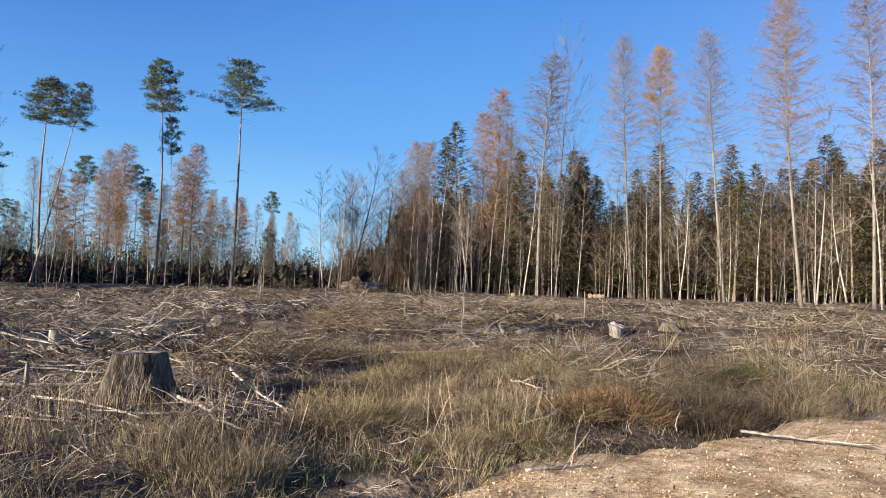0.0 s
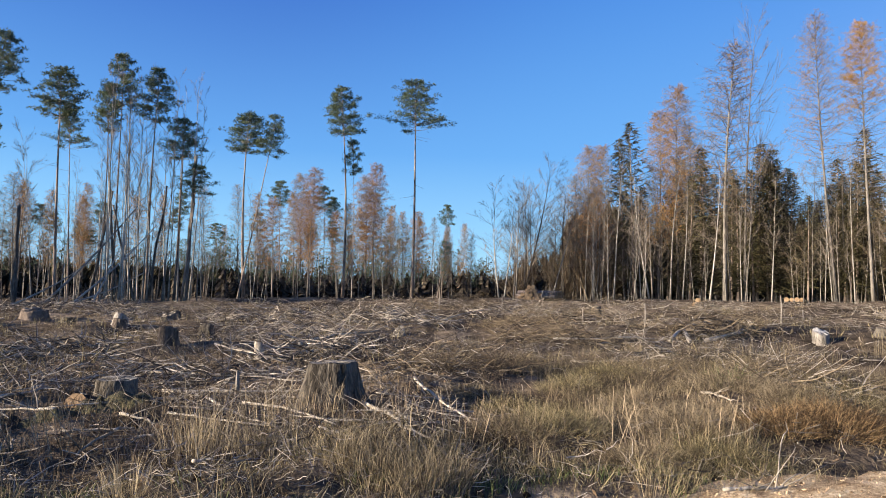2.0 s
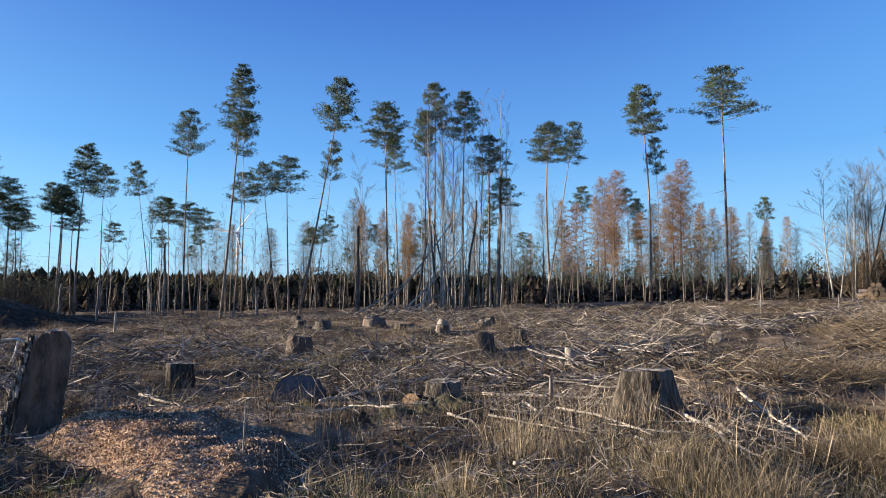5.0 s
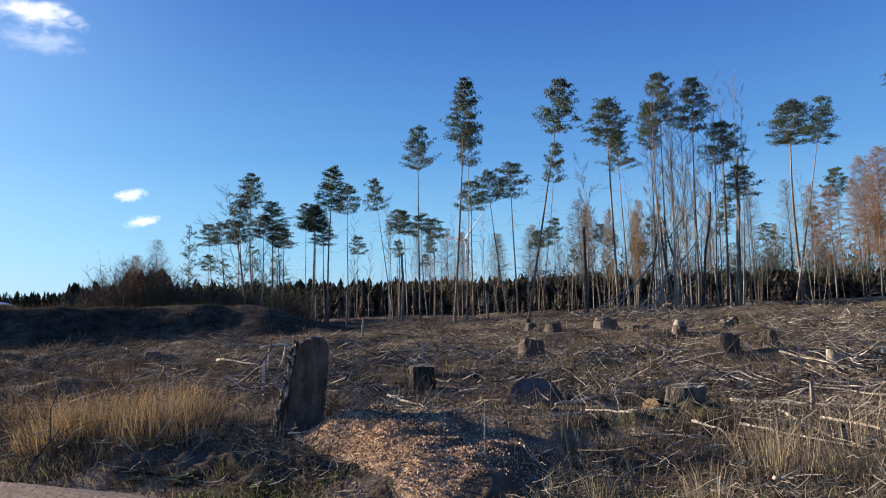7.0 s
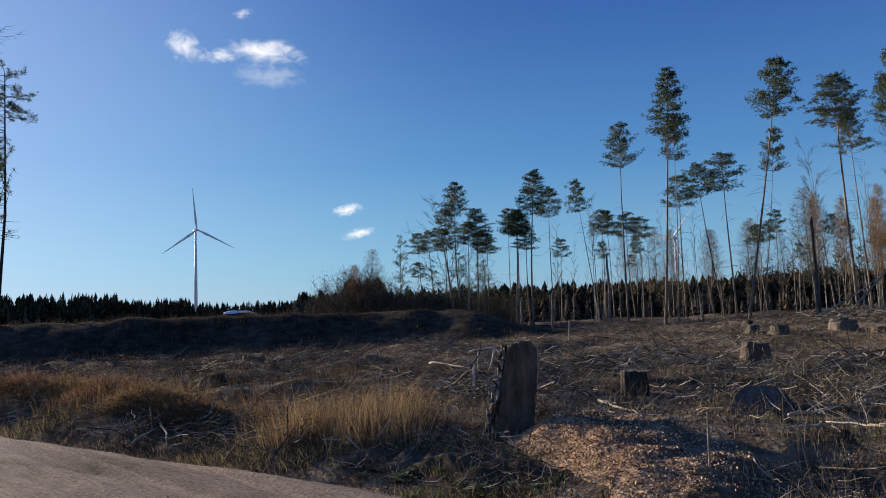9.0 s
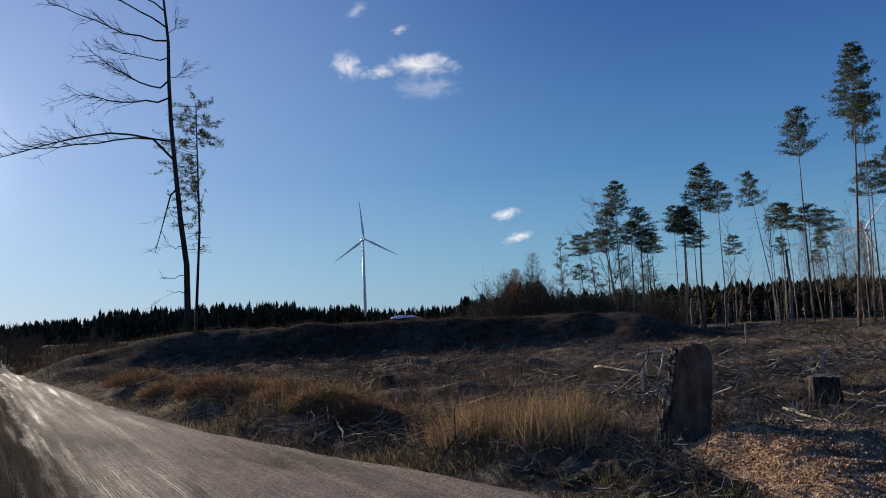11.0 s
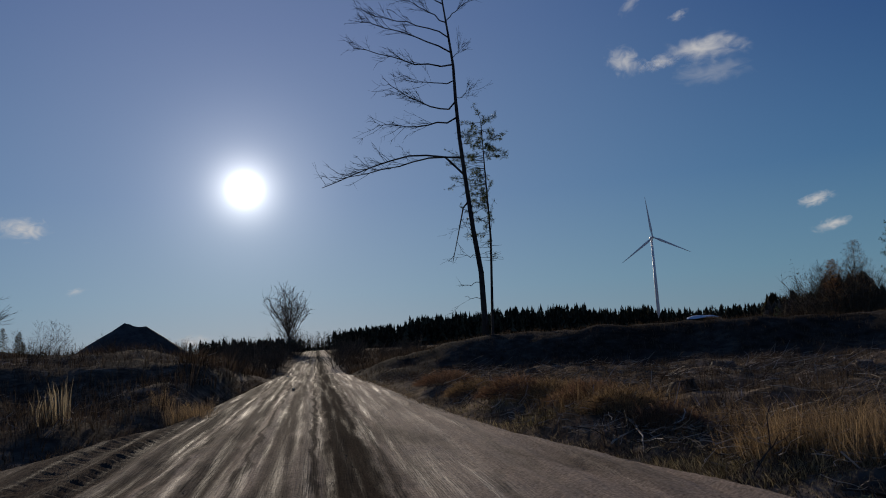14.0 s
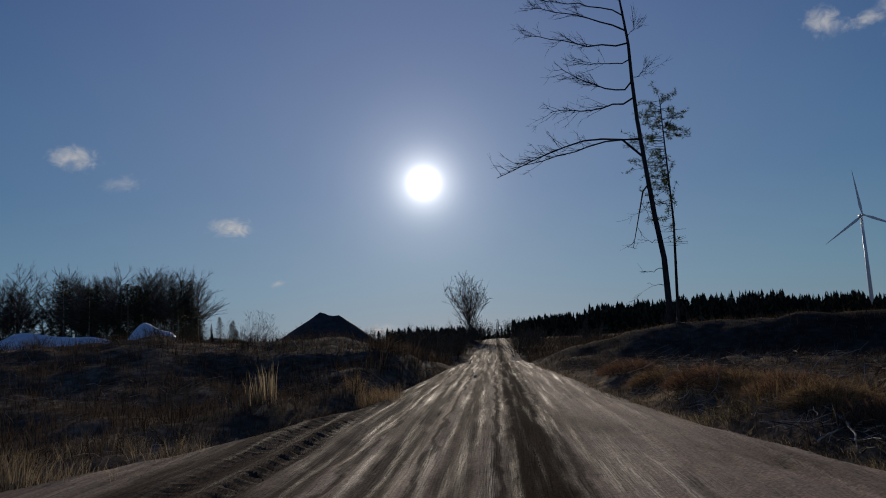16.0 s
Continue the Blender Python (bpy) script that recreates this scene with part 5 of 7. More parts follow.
def snag(az, r, top, rad, lean=0.0):
    p = at(az, r)
    me, q = Mesh(), random.Random(int(az * 100))
    right = Vector((math.cos(radians(az)), math.sin(radians(az)), 0))
    pts = [right * lean * i / 6 + Vector((rnd(-0.06, 0.06, q), rnd(-0.06, 0.06, q), (top - p.z) * i / 6 - 0.2 * (i == 0))) for i in range(7)]
    me.tube(pts, taper(rad, rad * 0.55, 7), 7)
    for _ in range(5):
        a = rnd(0, 6.28, q)
        b = bent(along(pts, rnd(0.3, 0.95, q)), Vector((math.cos(a), math.sin(a), 0.2)), rnd(0.2, 0.7, q), 2, q, 0, 0.3)
        me.tube(b, taper(0.03, 0.012, 3), 3)
    single("dead_stem", me.data("dead_stem", GREYBARK, True), Matrix.Translation(p), "standing dead stem without crown", "dead tree", "dead stems")


snag(45.1, 47, 6.4, 0.16)
snag(59.6, 50, 5.2, 0.12)
snag(34.0, 46, 10.0, 0.15, 0.3)
snag(52.9, 49, 2.2, 0.09)
snag(64.0, 45, 2.6, 0.08)
snag(66.4, 40, 2.3, 0.07)
snag(70.5, 44, 3.4, 0.07)
snag(40.5, 50, 8.0, 0.11, 1.0)
snag(38.7, 50, 9.2, 0.10, -0.8)
snag(36.6, 50, 8.6, 0.10, 0.9)
snag(37.4, 49, 7.0, 0.09, -1.6)


# leaning fallen stems against the birch clump
def leaning_stem(az0, r0, az1, r1, top, rad):
    a, b = at(az0, r0), at(az1, r1)
    b.z = top
    me = Mesh()
    pts = [a.lerp(b, i / 6) + Vector((0, 0, -0.25 * math.sin(math.pi * i / 6))) for i in range(7)]
    me.tube(pts, taper(rad, rad * 0.4, 7), 6)
    single("fallen_tree", me.data("fallen_tree", PALEBARK, True), None, "thin pale stem fallen against standing trees", "fallen tree", "fallen stems")


leaning_stem(43.5, 45, 37.6, 49, 7.0, 0.08)
leaning_stem(42.6, 45, 36.8, 49, 2.9, 0.07)
leaning_stem(41.5, 46, 36.2, 50, 6.0, 0.07)
leaning_stem(40.3, 45, 38.4, 50, 5.0, 0.06)
leaning_stem(45.5, 46, 40.0, 50, 3.8, 0.06)

# ---- stumps of the clearing ----
stump(28.4, 14.6, 0.26, 0.37, 6, "small pale debarked stump with slanting top")
stump(35.0, 17.1, 0.51, 0.43, 1)
stump(35.2, 26.6, 0.45, 0.34, 4)
stump(32.3, 20.8, 0.49, 0.39, 2)
stump(38.3, 24.9, 0.51, 0.35, 1)
stump(41.8, 28.7, 0.41, 0.32, 0)
stump(44.0, 30.3, 0.76, 0.48, 1)
stump(48.0, 30.5, 0.48, 0.36, 2)
stump(49.8, 33.7, 0.48, 0.37, 0)
stump(49.5, 19.0, 0.78, 0.57, 1)
stump(38.3, 10.45, 0.50, 0.33, 5, "broad weathered stump with mossy roots")
stump(18.2, 25.4, 0.60, 0.36, 3)
stump(26.0, 32.4, 0.66, 0.31, 1)
stump(22.4, 30.3, 0.38, 0.24, 4)
stump(2.2, 33.4, 0.63, 0.37, 2)
stump(-13.5, 21.3, 0.55, 0.32, 7, "small pale debarked stump with slanting top")
stump(-5.4, 41.7, 0.53, 0.33, 4)
stump(26.1, 31.1, 0.64, 0.34, 1)
stump(22.4, 29.3, 0.46, 0.28, 2)
stump(-17.4, 22.3, 0.53, 0.25, 2)
stump(58.24, 13.3, 0.56, 0.47, 5, "dark flat-topped stump among twigs")
stump(90.2, 17.4, 0.70, 0.30, 4)
stump(87.5, 26.9, 0.76, 0.25, 2)
stump(101.5, 30.0, 0.6, 0.22, 4)
stump(49.5, 31.2, 0.54, 0.39, 0)
stump(47.7, 28.9, 0.59, 0.41, 2)
stump(43.8, 30.0, 1.13, 0.42, 1)
stump(41.6, 28.1, 0.49, 0.31, 0)
stump(38.3, 25.2, 0.55, 0.36, 3)
stump(25.9, 29.8, 0.80, 0.33, 2)
stump(78.3, 25.8, 0.61, 0.20, 1)
stump(87.1, 27.3, 0.73, 0.26, 2)
stump(34.8, 27.6, 0.65, 0.39, 4)



def log_round(az, r, wide, high, depth, tilt, face, side, label, seed, turn=0.0, sink=0.0):
    """A short log lying half sunk, with its sawn end turned to the road."""
    q = random.Random(seed)
    n, rows = 22, 5
    body, end = Mesh(), Mesh()
    rim = [(math.cos(2 * math.pi * k / n) * wide / 2 * rnd(0.94, 1.05, q), math.sin(2 * math.pi * k / n) * high / 2 * rnd(0.93, 1.05, q)) for k in range(n)]
    for i in range(rows):
        f = (1.0, 1.03, 1.02, 0.98, 0.9)[i]
        body.v += [Vector((a * f, depth * i / (rows - 1), b * f + high * 0.28)) for a, b in rim]
    for i in range(rows - 1):
        for k in range(n):
            c = i * n
            body.f.append((c + k, c + (k + 1) % n, c + n + (k + 1) % n, c + n + k))
            body.m.append(0)
    body.f.append(tuple((rows - 1) * n + k for k in range(n)))
    body.m.append(0)
    end.v = [Vector((0, 0.004, high * 0.28))] + [Vector((a * 0.5, -0.004 + rnd(-0.004, 0.004, q), b * 0.5 + high * 0.28)) for a, b in rim] + [Vector((a * 0.985, 0.002, b * 0.985 + high * 0.28)) for a, b in rim]
    for k in range(n):
        k2 = (k + 1) % n
        end.f += [(0, 1 + k, 1 + k2), (1 + k, 1 + n + k, 1 + n + k2, 1 + k2)]
        end.m += [0, 0]
    thing("log_piece", [("bark", body.data("bark", side, True), ""), ("cut_end", end.data("cut_end", face), "sawn end")],
          Matrix.Translation(at(az, r, -sink)) @ Matrix.Rotation(radians(az - turn), 4, "Z") @ Matrix.Rotation(radians(tilt), 4, "X"), label, "log")


log_round(49.5, 11.0, 0.80, 0.66, 0.7, -8, SHADEDEND, STUMPBARK, "short log half sunk, its sawn end coloured as in blue shade", 4, 0.0, 0.11)
log_round(40.95, 10.1, 0.30, 0.27, 0.5, -14, LOGEND, STUMPBARK, "small log with a pale yellow sawn end beside a stump", 5, 34.0)
stump(17.6, 21.5, 0.42, 0.25, 3, "pale broken stump piece tipped over", 40)


# ---- the upright half log ----
def half_log():
    r = random.Random(9)
    p = at(67.0, 9.2)
    face, bark = Mesh(), Mesh()
    n, k = 22, 11
    H, Wd, D = 1.26 - p.z + 0.18, 0.207, 0.2
    rows_f, rows_b = [], []
    for i in range(n):
        q = i / (n - 1)
        dome = math.sqrt(max(0.0, 1 - ((q - 0.76) / 0.24) ** 2.2)) if q > 0.76 else 1.0
        w = Wd * (0.50 + 0.50 * dome) * (0.9 + 0.1 * min(1, q * 2) - 0.03 * math.sin(q * 7))
        lean = -0.04 + 0.10 * q + 0.008 * math.sin(q * 9)
        tall = lambda c: H * q * (1 - 0.03 * max(0, -c) ** 1.5 * q ** 3)
        rows_f.append([Vector((lean + w * s - (0.16 * (1 - q) ** 3 if s < -0.6 else 0) + rnd(-0.01, 0.01, r) * (abs(s) > 0.8), 0.02 * math.sin(7 * s + 6 * q) + rnd(-0.008, 0.008, r), tall(s) - 0.18)) for s in np.linspace(-1, 1, k)])
        back = []
        for j in range(k):
            a = math.pi * j / (k - 1)
            c, s = -math.cos(a), math.sin(a)
            bump = 1.04 + 0.05 * math.sin(a * 9 + q * 5) + rnd(-0.03, 0.03, r)
            back.append(Vector((lean + w * c * bump - (0.20 * (1 - q) ** 3 if c < -0.5 else 0), 0.03 + D * (0.4 + 0.6 * dome) * s * bump, tall(c) - 0.18 + rnd(-0.02, 0.02, r) * q)))
        rows_b.append(back)
    for me, rows in ((face, rows_f), (bark, rows_b)):
        me.v = [v for row in rows for v in row]
        for i in range(n - 1):
            for j in range(k - 1):
                a = i * k + j
                me.f.append((a, a + 1, a + k + 1, a + k))
                me.m.append(0)
    bark.f.append(tuple((n - 1) * k + j for j in range(k)))
    bark.m.append(0)
    # thick flaky bark plates along the lit edge
    for j in range(480):
        q = r.random()
        row = rows_b[int(q * (n - 1))]
        c = row[0].lerp(row[2], rnd(-0.1, 1.1, r)) + Vector((rnd(-0.075, 0.005, r) - 0.05 * (1 - q) ** 2, rnd(-0.035, 0.05, r), rnd(-0.03, 0.03, r)))
        a, h, d = rnd(0.007, 0.02, r), rnd(0.02, 0.07, r), rnd(0.008, 0.025, r)
        base = len(bark.v)
        bark.v += [c + Vector((x * a * rnd(0.5, 1.2, r) + z * rnd(-0.012, 0.012, r), y * d * rnd(0.5, 1.2, r), z * h * rnd(0.6, 1.1, r))) for x in (-1, 1) for y in (-1, 1) for z in (-1, 1)]
        bark.f += [tuple(base + i for i in f) for f in ((0, 1, 3, 2), (4, 6, 7, 5), (0, 4, 5, 1), (2, 3, 7, 6), (0, 2, 6, 4), (1, 5, 7, 3))]
        bark.m += [0] * 6
    bark.tube([rows_b[i][k - 1] + Vector((-0.015, 0.02, 0)) for i in range(n)], [0.028 + 0.006 * math.sin(i * 1.1) for i in range(n)], 5)
    thing("half_log", [("sawn_face", face.data("sawn_face", SLABWOOD), "flat dark sawn face"), ("bark", bark.data("bark", FLAKYBARK, False), "thick flaky bark")],
          Matrix.Translation(p) @ Matrix.Rotation(radians(67.0 + 7), 4, "Z"), "upright rounded half log with thick bark standing in sawdust", "log")


half_log()


# ---- fallen branches ----
def on_heap(u, v):
    return 2.4 < u < 5.7 + 1.2 * min(v - 7.05, 0) and 5.2 < v < 8.0


def on_clearing(r, az0, az1, r0, r1, power=1.4):
    while True:
        az, d = rnd(az0, az1, r), (r0 ** power + (r1 ** power - r0 ** power) * r.random()) ** (1 / power)
        x, y = -math.sin(radians(az)) * d, math.cos(radians(az)) * d
        u, v = to_road(x, y)
        if (v > edge_right(u) + 0.45 or v < edge_left(u) - 0.8) and not on_heap(u, v) and not (62 < az < 118 and d > 33):
            return x, y, d


def before_stump(x, y):
    """Whether a place lies at a stump or just on its road side, where the ground is trodden clear."""
    for a, b, w in STUMP_AT:
        for k in (0.0, 0.5, 1.0):
            d = math.hypot(a, b)
            if math.hypot(x - a + a / d * k, y - b + b / d * k) < 0.35 + w * 0.5:
                return True
    return False


def branch(az0, r0, az1, r1, rad, mat=None, label="pale fallen branch lying on the clearing", lift=(0.09, 0.09)):
    rad *= 0.68 if r0 < 12 else 0.6
    q = random.Random(int(az0 * 131 + r0 * 17))
    a, b = at(az0, r0, lift[0]), at(az1, r1, lift[1])
    me = Mesh()
    side = (b - a).cross(Vector((0, 0, 1))).normalized() * (b - a).length * rnd(-0.07, 0.07, q)
    pts = []
    for i in range(9):
        p = a.lerp(b, i / 8) + side * math.sin(math.pi * i / 8) + ball(q) * rad * 0.8
        p.z = max(p.z, gz(p.x, p.y) + 0.05)
        pts.append(p)
    me.tube(pts, [rad * (1.05 - 0.6 * i / 8) * rnd(0.9, 1.1, q) for i in range(9)], 7)
    for _ in range(5):
        c = along(pts, rnd(0.15, 0.95, q))
        e = bent(c, (b - a).normalized() + ball(q) * 1.1 + Vector((0, 0, 0.35)), rnd(0.12, 0.6, q), 3, q, 0, 0.3)
        me.tube(e, taper(rad * 0.4, rad * 0.15, 4), 4)
    single("fallen_branch", me.data("fallen_branch", mat or PALE, True), None, label, "branch", "fallen branches")


branch(21.9, 10.0, 13.1, 6.9, 0.040)
branch(16.4, 11.1, 11.6, 8.5, 0.035)
branch(34.8, 8.6, 26.3, 7.8, 0.019)
branch(32.1, 9.8, 26.8, 7.8, 0.028)
branch(35.2, 11.6, 24.9, 11.2, 0.036)
branch(36.5, 14.0, 25.1, 11.7, 0.041)
branch(17.5, 7.7, 13.1, 7.3, 0.024)
branch(29.5, 9.6, 22.3, 7.6, 0.024)
branch(-22.5, 8.8, -31.6, 7.8, 0.017, STICK, "thin grey branch lying on the gravel shoulder")
branch(-8.4, 6.7, -10.9, 6.7, 0.024)
branch(5.4, 19.2, -3.9, 20.2, 0.047)
branch(-3.4, 19.3, -6.9, 28.3, 0.075)
branch(-4.8, 18.8, -6.7, 27.2, 0.091)
branch(-6.0, 19.3, -9.2, 26.4, 0.081)
branch(4.1, 15.4, -3.5, 15.7, 0.037)
branch(26.1, 14.2, 22.1, 18.7, 0.058)
branch(14.4, 25.0, 10.0, 35.5, 0.060)
branch(61.0, 12.0, 57.5, 10.5, 0.039)
branch(60.3, 10.3, 55.0, 10.0, 0.028)
branch(47.9, 10.2, 42.4, 11.6, 0.038)
branch(94.3, 12.5, 93.2, 10.7, 0.036)
branch(73.8, 19.6, 70.7, 17.2, 0.050)
branch(50.6, 7.8, 48.2, 6.8, 0.014)
branch(58.4, 7.1, 62.9, 6.5, 0.012)
branch(34.4, 11.7, 26.0, 11.4, 0.032)
branch(33.1, 13.4, 26.3, 12.2, 0.035)
branch(31.7, 16.2, 26.3, 13.4, 0.035)
branch(25.4, 16.1, 19.1, 21.5, 0.067)
branch(21.6, 9.9, 16.9, 7.5, 0.041)
branch(41.6, 8.4, 37.0, 8.3, 0.019)
branch(-21.0, 28.0, -24.2, 32.4, 0.072)
branch(-20.3, 31.1, -25.1, 27.8, 0.070)
branch(95.5, 11.1, 93.6, 11.8, 0.022)
branch(61.5, 9.2, 55.5, 8.1, 0.017)
branch(-22.5, 8.96, -31.0, 8.58, 0.027, DEBARKED, "pale stick lying on the gravel shoulder", (0.24, 0.34))
branch(-6.9, 6.55, -11.2, 6.9, 0.03, None, "pale stick lying on the gravel shoulder", (0.16, 0.2))

fr = random.Random(91)
for k in range(150):
    x, y, d = on_clearing(fr, -34, 76, 9.5, 30, 1.3)
    az = math.degrees(math.atan2(-x, y))
    if not before_stump(x, y):
        branch(az, d, az + rnd(-3, 3, fr), d + rnd(-1.0, 1.0, fr), rnd(0.012, 0.034, fr), STICK if k % 5 else PALE, "grey fallen branch among the debris" if k % 5 else "pale fallen branch lying on the clearing")
for k in range(26):  # thin branches lying in the grass near the road
    x, y, d = on_clearing(fr, 8, 50, 6.6, 10.5, 1.2)
    az = math.degrees(math.atan2(-x, y))
    if not before_stump(x, y):
        branch(az, d, az + rnd(-9, 9, fr), d + rnd(-0.8, 0.8, fr), rnd(0.012, 0.026, fr), PALE, "thin pale branch lying in dry grass")
branch(70.2, 13.6, 69.2, 13.2, 0.03, BLEACHED)
branch(71.0, 13.4, 68.8, 13.5, 0.025, BLEACHED)
branch(69.8, 14.6, 67.9, 14.0, 0.035, BLEACHED)
branch(72.4, 15.5, 70.6, 14.8, 0.03, BLEACHED)


def splinter(az, r, h, rad, mat):
    p = at(az, r)
    me = Mesh()
    me.tube([Vector((0, 0, -0.1)), Vector((0.02, 0, h * 0.6)), Vector((0.0, 0.02, h))], [rad, rad * 0.9, rad * 0.5], 6)
    single("stake", me.data("stake", mat), Matrix.Translation(p), "pale splintered stick standing upright", "stick", "upright sticks")


splinter(70.4, 13.3, 0.52, 0.035, BLEACHED)
splinter(53.6, 6.9, 0.62, 0.008, PALE)
splinter(30.0, 10.5, 0.45, 0.035, STICK)
splinter(62.8, 30.0, 0.8, 0.05, PALE)
for k, (a, q) in enumerate(((3.2, 26), (-1.5, 24), (-11.0, 28), (-12.4, 26), (9.5, 38), (14.5, 34), (20.8, 33))):
    splinter(a, q, 0.6 + 0.25 * (k % 3), 0.03, STICK)


def hooked_branch(az, r):
    q = random.Random(3)
    p = at(az, r)
    right = Vector((math.cos(radians(az)), math.sin(radians(az)), 0))
    me = Mesh()
    me.tube([right * a + Vector((0, 0, h)) for a, h in ((0.0, -0.1), (0.12, 0.25), (0.22, 0.5), (0.2, 0.75), (0.05, 0.86), (-0.25, 0.84), (-0.42, 0.80))], taper(0.03, 0.018, 7), 6)
    me.tube([right * a + Vector((0, 0, h)) for a, h in ((0.05, 0.86), (0.0, 0.6), (-0.08, 0.42))], taper(0.018, 0.01, 3), 5)
    me.tube([right * a + Vector((0, 0, h)) for a, h in ((-0.25, 0.84), (-0.28, 0.6), (-0.27, 0.4))], taper(0.015, 0.008, 3), 5)
    single("hooked_branch", me.data("hooked_branch", BLEACHED, True), Matrix.Translation(p), "pale hooked branch sticking out of the debris", "branch")


hooked_branch(68.9, 14.2)


# ---- log piles ----
def make_log(length, rad):
    b, ends = Mesh(), []
    b.tube([Vector((0, q, 0)) for q in np.linspace(0, length, 4)], [rad, rad * 1.02, rad * 0.97, rad * 0.93], 12, 0, False)
    for y, s in ((0.003, -1), (length - 0.003, 1)):
        e, n = Mesh(), 0
        k = 0.985 if s < 0 else 0.915
        e.v += [Vector((math.cos(a) * rad * k, y, math.sin(a) * rad * k)) for a in np.linspace(0, 2 * math.pi, 13)[:12]]
        e.f.append(tuple(n + j for j in range(12)))
        e.m.append(0)
        ends.append(("cut_end", e.data("cut_end", LOGEND), "orange sawn end"))
    return [("bark", b.data("bark", BARK, True), ""), *ends]


LOGS = [make_log(3.0, 0.17), make_log(3.0, 0.14)]


def log_pile(az, r, rows, label, seed, turn=0.0):
    q = random.Random(seed)
    for i, count in enumerate(rows):
        for k in range(count):
            off = (k - (count - 1) / 2) * 0.32 + rnd(-0.03, 0.03, q)
            right = Vector((math.cos(radians(az + turn)), math.sin(radians(az + turn)), 0))
            p = at(az, r) + right * off + Vector((0, 0, 0.2 + 0.27 * i))
            thing("log", LOGS[(i + k) % 2], Matrix.Translation(p) @ Matrix.Rotation(radians(az + turn + rnd(-4, 4, q)), 4, "Z") @ Matrix.Rotation(k + i, 4, "Y"),
                  label, "log", "stacked logs")


log_pile(7.2, 52, (6, 5, 3, 2), "sawn log with orange end in a stack", 1)
log_pile(5.0, 53, (6, 5), "dark log stacked beside the orange pile", 2, 70)
log_pile(-11.9, 56, (4,), "short orange-ended log in a low row", 3)
log_pile(-5.4, 42, (2, 1), "pale sawn log at the wood edge", 4)


# ---- spoil, heaps and covers in the distance ----
def gravel_heap(az, r, width, height, seed):
    p = at(az, r)
    n, k = 14, 40
    A, Q = np.meshgrid(np.linspace(0, 2 * math.pi, k, endpoint=False), np.linspace(0.02, 1, n), indexing="ij")
    A, Q = A.T, Q.T
    X, Y = np.cos(A) * Q * width / 2, np.sin(A) * Q * width / 2
    lobe = np.maximum(1 - np.hypot(X + width * 0.04, Y) / (width / 2), 0.93 * (1 - np.hypot(X - width * 0.07, Y) / (width * 0.42)))
    Z = np.maximum(lobe, 0) * height + 0.15 * vnoise(X + seed, Y, 1.5) - 0.3 * Q
    single("gravel_heap", grid_mesh("gravel_heap", X[:, ::-1], Y[:, ::-1], Z[:, ::-1], HEAP, True),
           Matrix.Translation(p) @ Matrix.Rotation(radians(az), 4, "Z"), "dark conical gravel heap beyond the bank", "gravel heap")


gravel_heap(131.6, 120, 23, 6.9, 1)
gravel_heap(139.5, 125, 30, 3.6, 5)


def covered_heap(az, r, length, width, height, seed):
    p = at(az, r)
    u, v = np.meshgrid(np.linspace(-1, 1, 30), np.linspace(-1, 1, 16), indexing="ij")
    X, Y = u * length / 2, v * width / 2
    Z = height * (1 - np.abs(v) ** 1.7) * (1 - np.abs(u) ** 2.6) ** 0.8 * (0.93 + 0.07 * np.cos(u * 7 + seed)) + 0.12 * vnoise(X + seed, Y, 0.9) + 0.2 * vnoise(X, Y + seed, 3)
    single("covered_heap_or_patch", grid_mesh("covered_heap_or_patch", X[::-1], Y[::-1], Z[::-1], SHEET),
           Matrix.Translation(p) @ Matrix.Rotation(radians(az), 4, "Z"), "creased white plastic sheet over a heap, also standing in for a bright patch", "covered heap", "covered heaps")


covered_heap(144.5, 62, 5.8, 5.0, 3.9, 1)
covered_heap(151.2, 64, 15.0, 5.0, 3.5, 2)
# bright ground patch, not a heap; the low sheet shape stands in for it
covered_heap(88.3, 42.5, 1.8, 0.8, 0.13, 3)


# ---- loose cover of the clearing: brash, twigs, grass ----
def brash(name, label, seed, n, az0, az1, r0, r1, l0, l1, t0, t1, lift, mat, power=1.4, flat=0.22):
    r = random.Random(seed)
    me = Mesh()
    P = [on_clearing(r, az0, az1, r0, r1, power) for _ in range(n)]
    Z = ground_z([p[0] for p in P], [p[1] for p in P])
    patch = vnoise([p[0] for p in P], [p[1] for p in P], 3.0)
    for (x, y, d), z, k in zip(P, Z, patch):
        if before_stump(x, y):
            continue
        if k < -0.15 and r.random() < 0.75 or d < 17 and x > -0.18 * d and r.random() < 0.6:
            continue
        a = rnd(0, 3.15, r)
        ln = l0 + (l1 - l0) * r.random() ** 2
        dr = Vector((math.cos(a), math.sin(a), rnd(-flat, flat, r) if r.random() < 0.91 else rnd(0.2, 1.2, r)))
        c = Vector((x, y, z + lift * r.random() ** 1.5 * (1 + max(0, k))))
        near = d < 22
        b = bent(c - dr * ln / 2 + Vector((0, 0, 0.05)), dr, ln, 3 if near else 2, r, 0, 0.6)
        th = rnd(t0, t1, r)
        me.tube(b, [th, th * 0.9, th * 0.75, th * 0.45] if near else [th, th * 0.8, th * 0.5], 3, 0, False)
    single(name, me.data(name, mat), label=label, category="brash", kind="stuff")


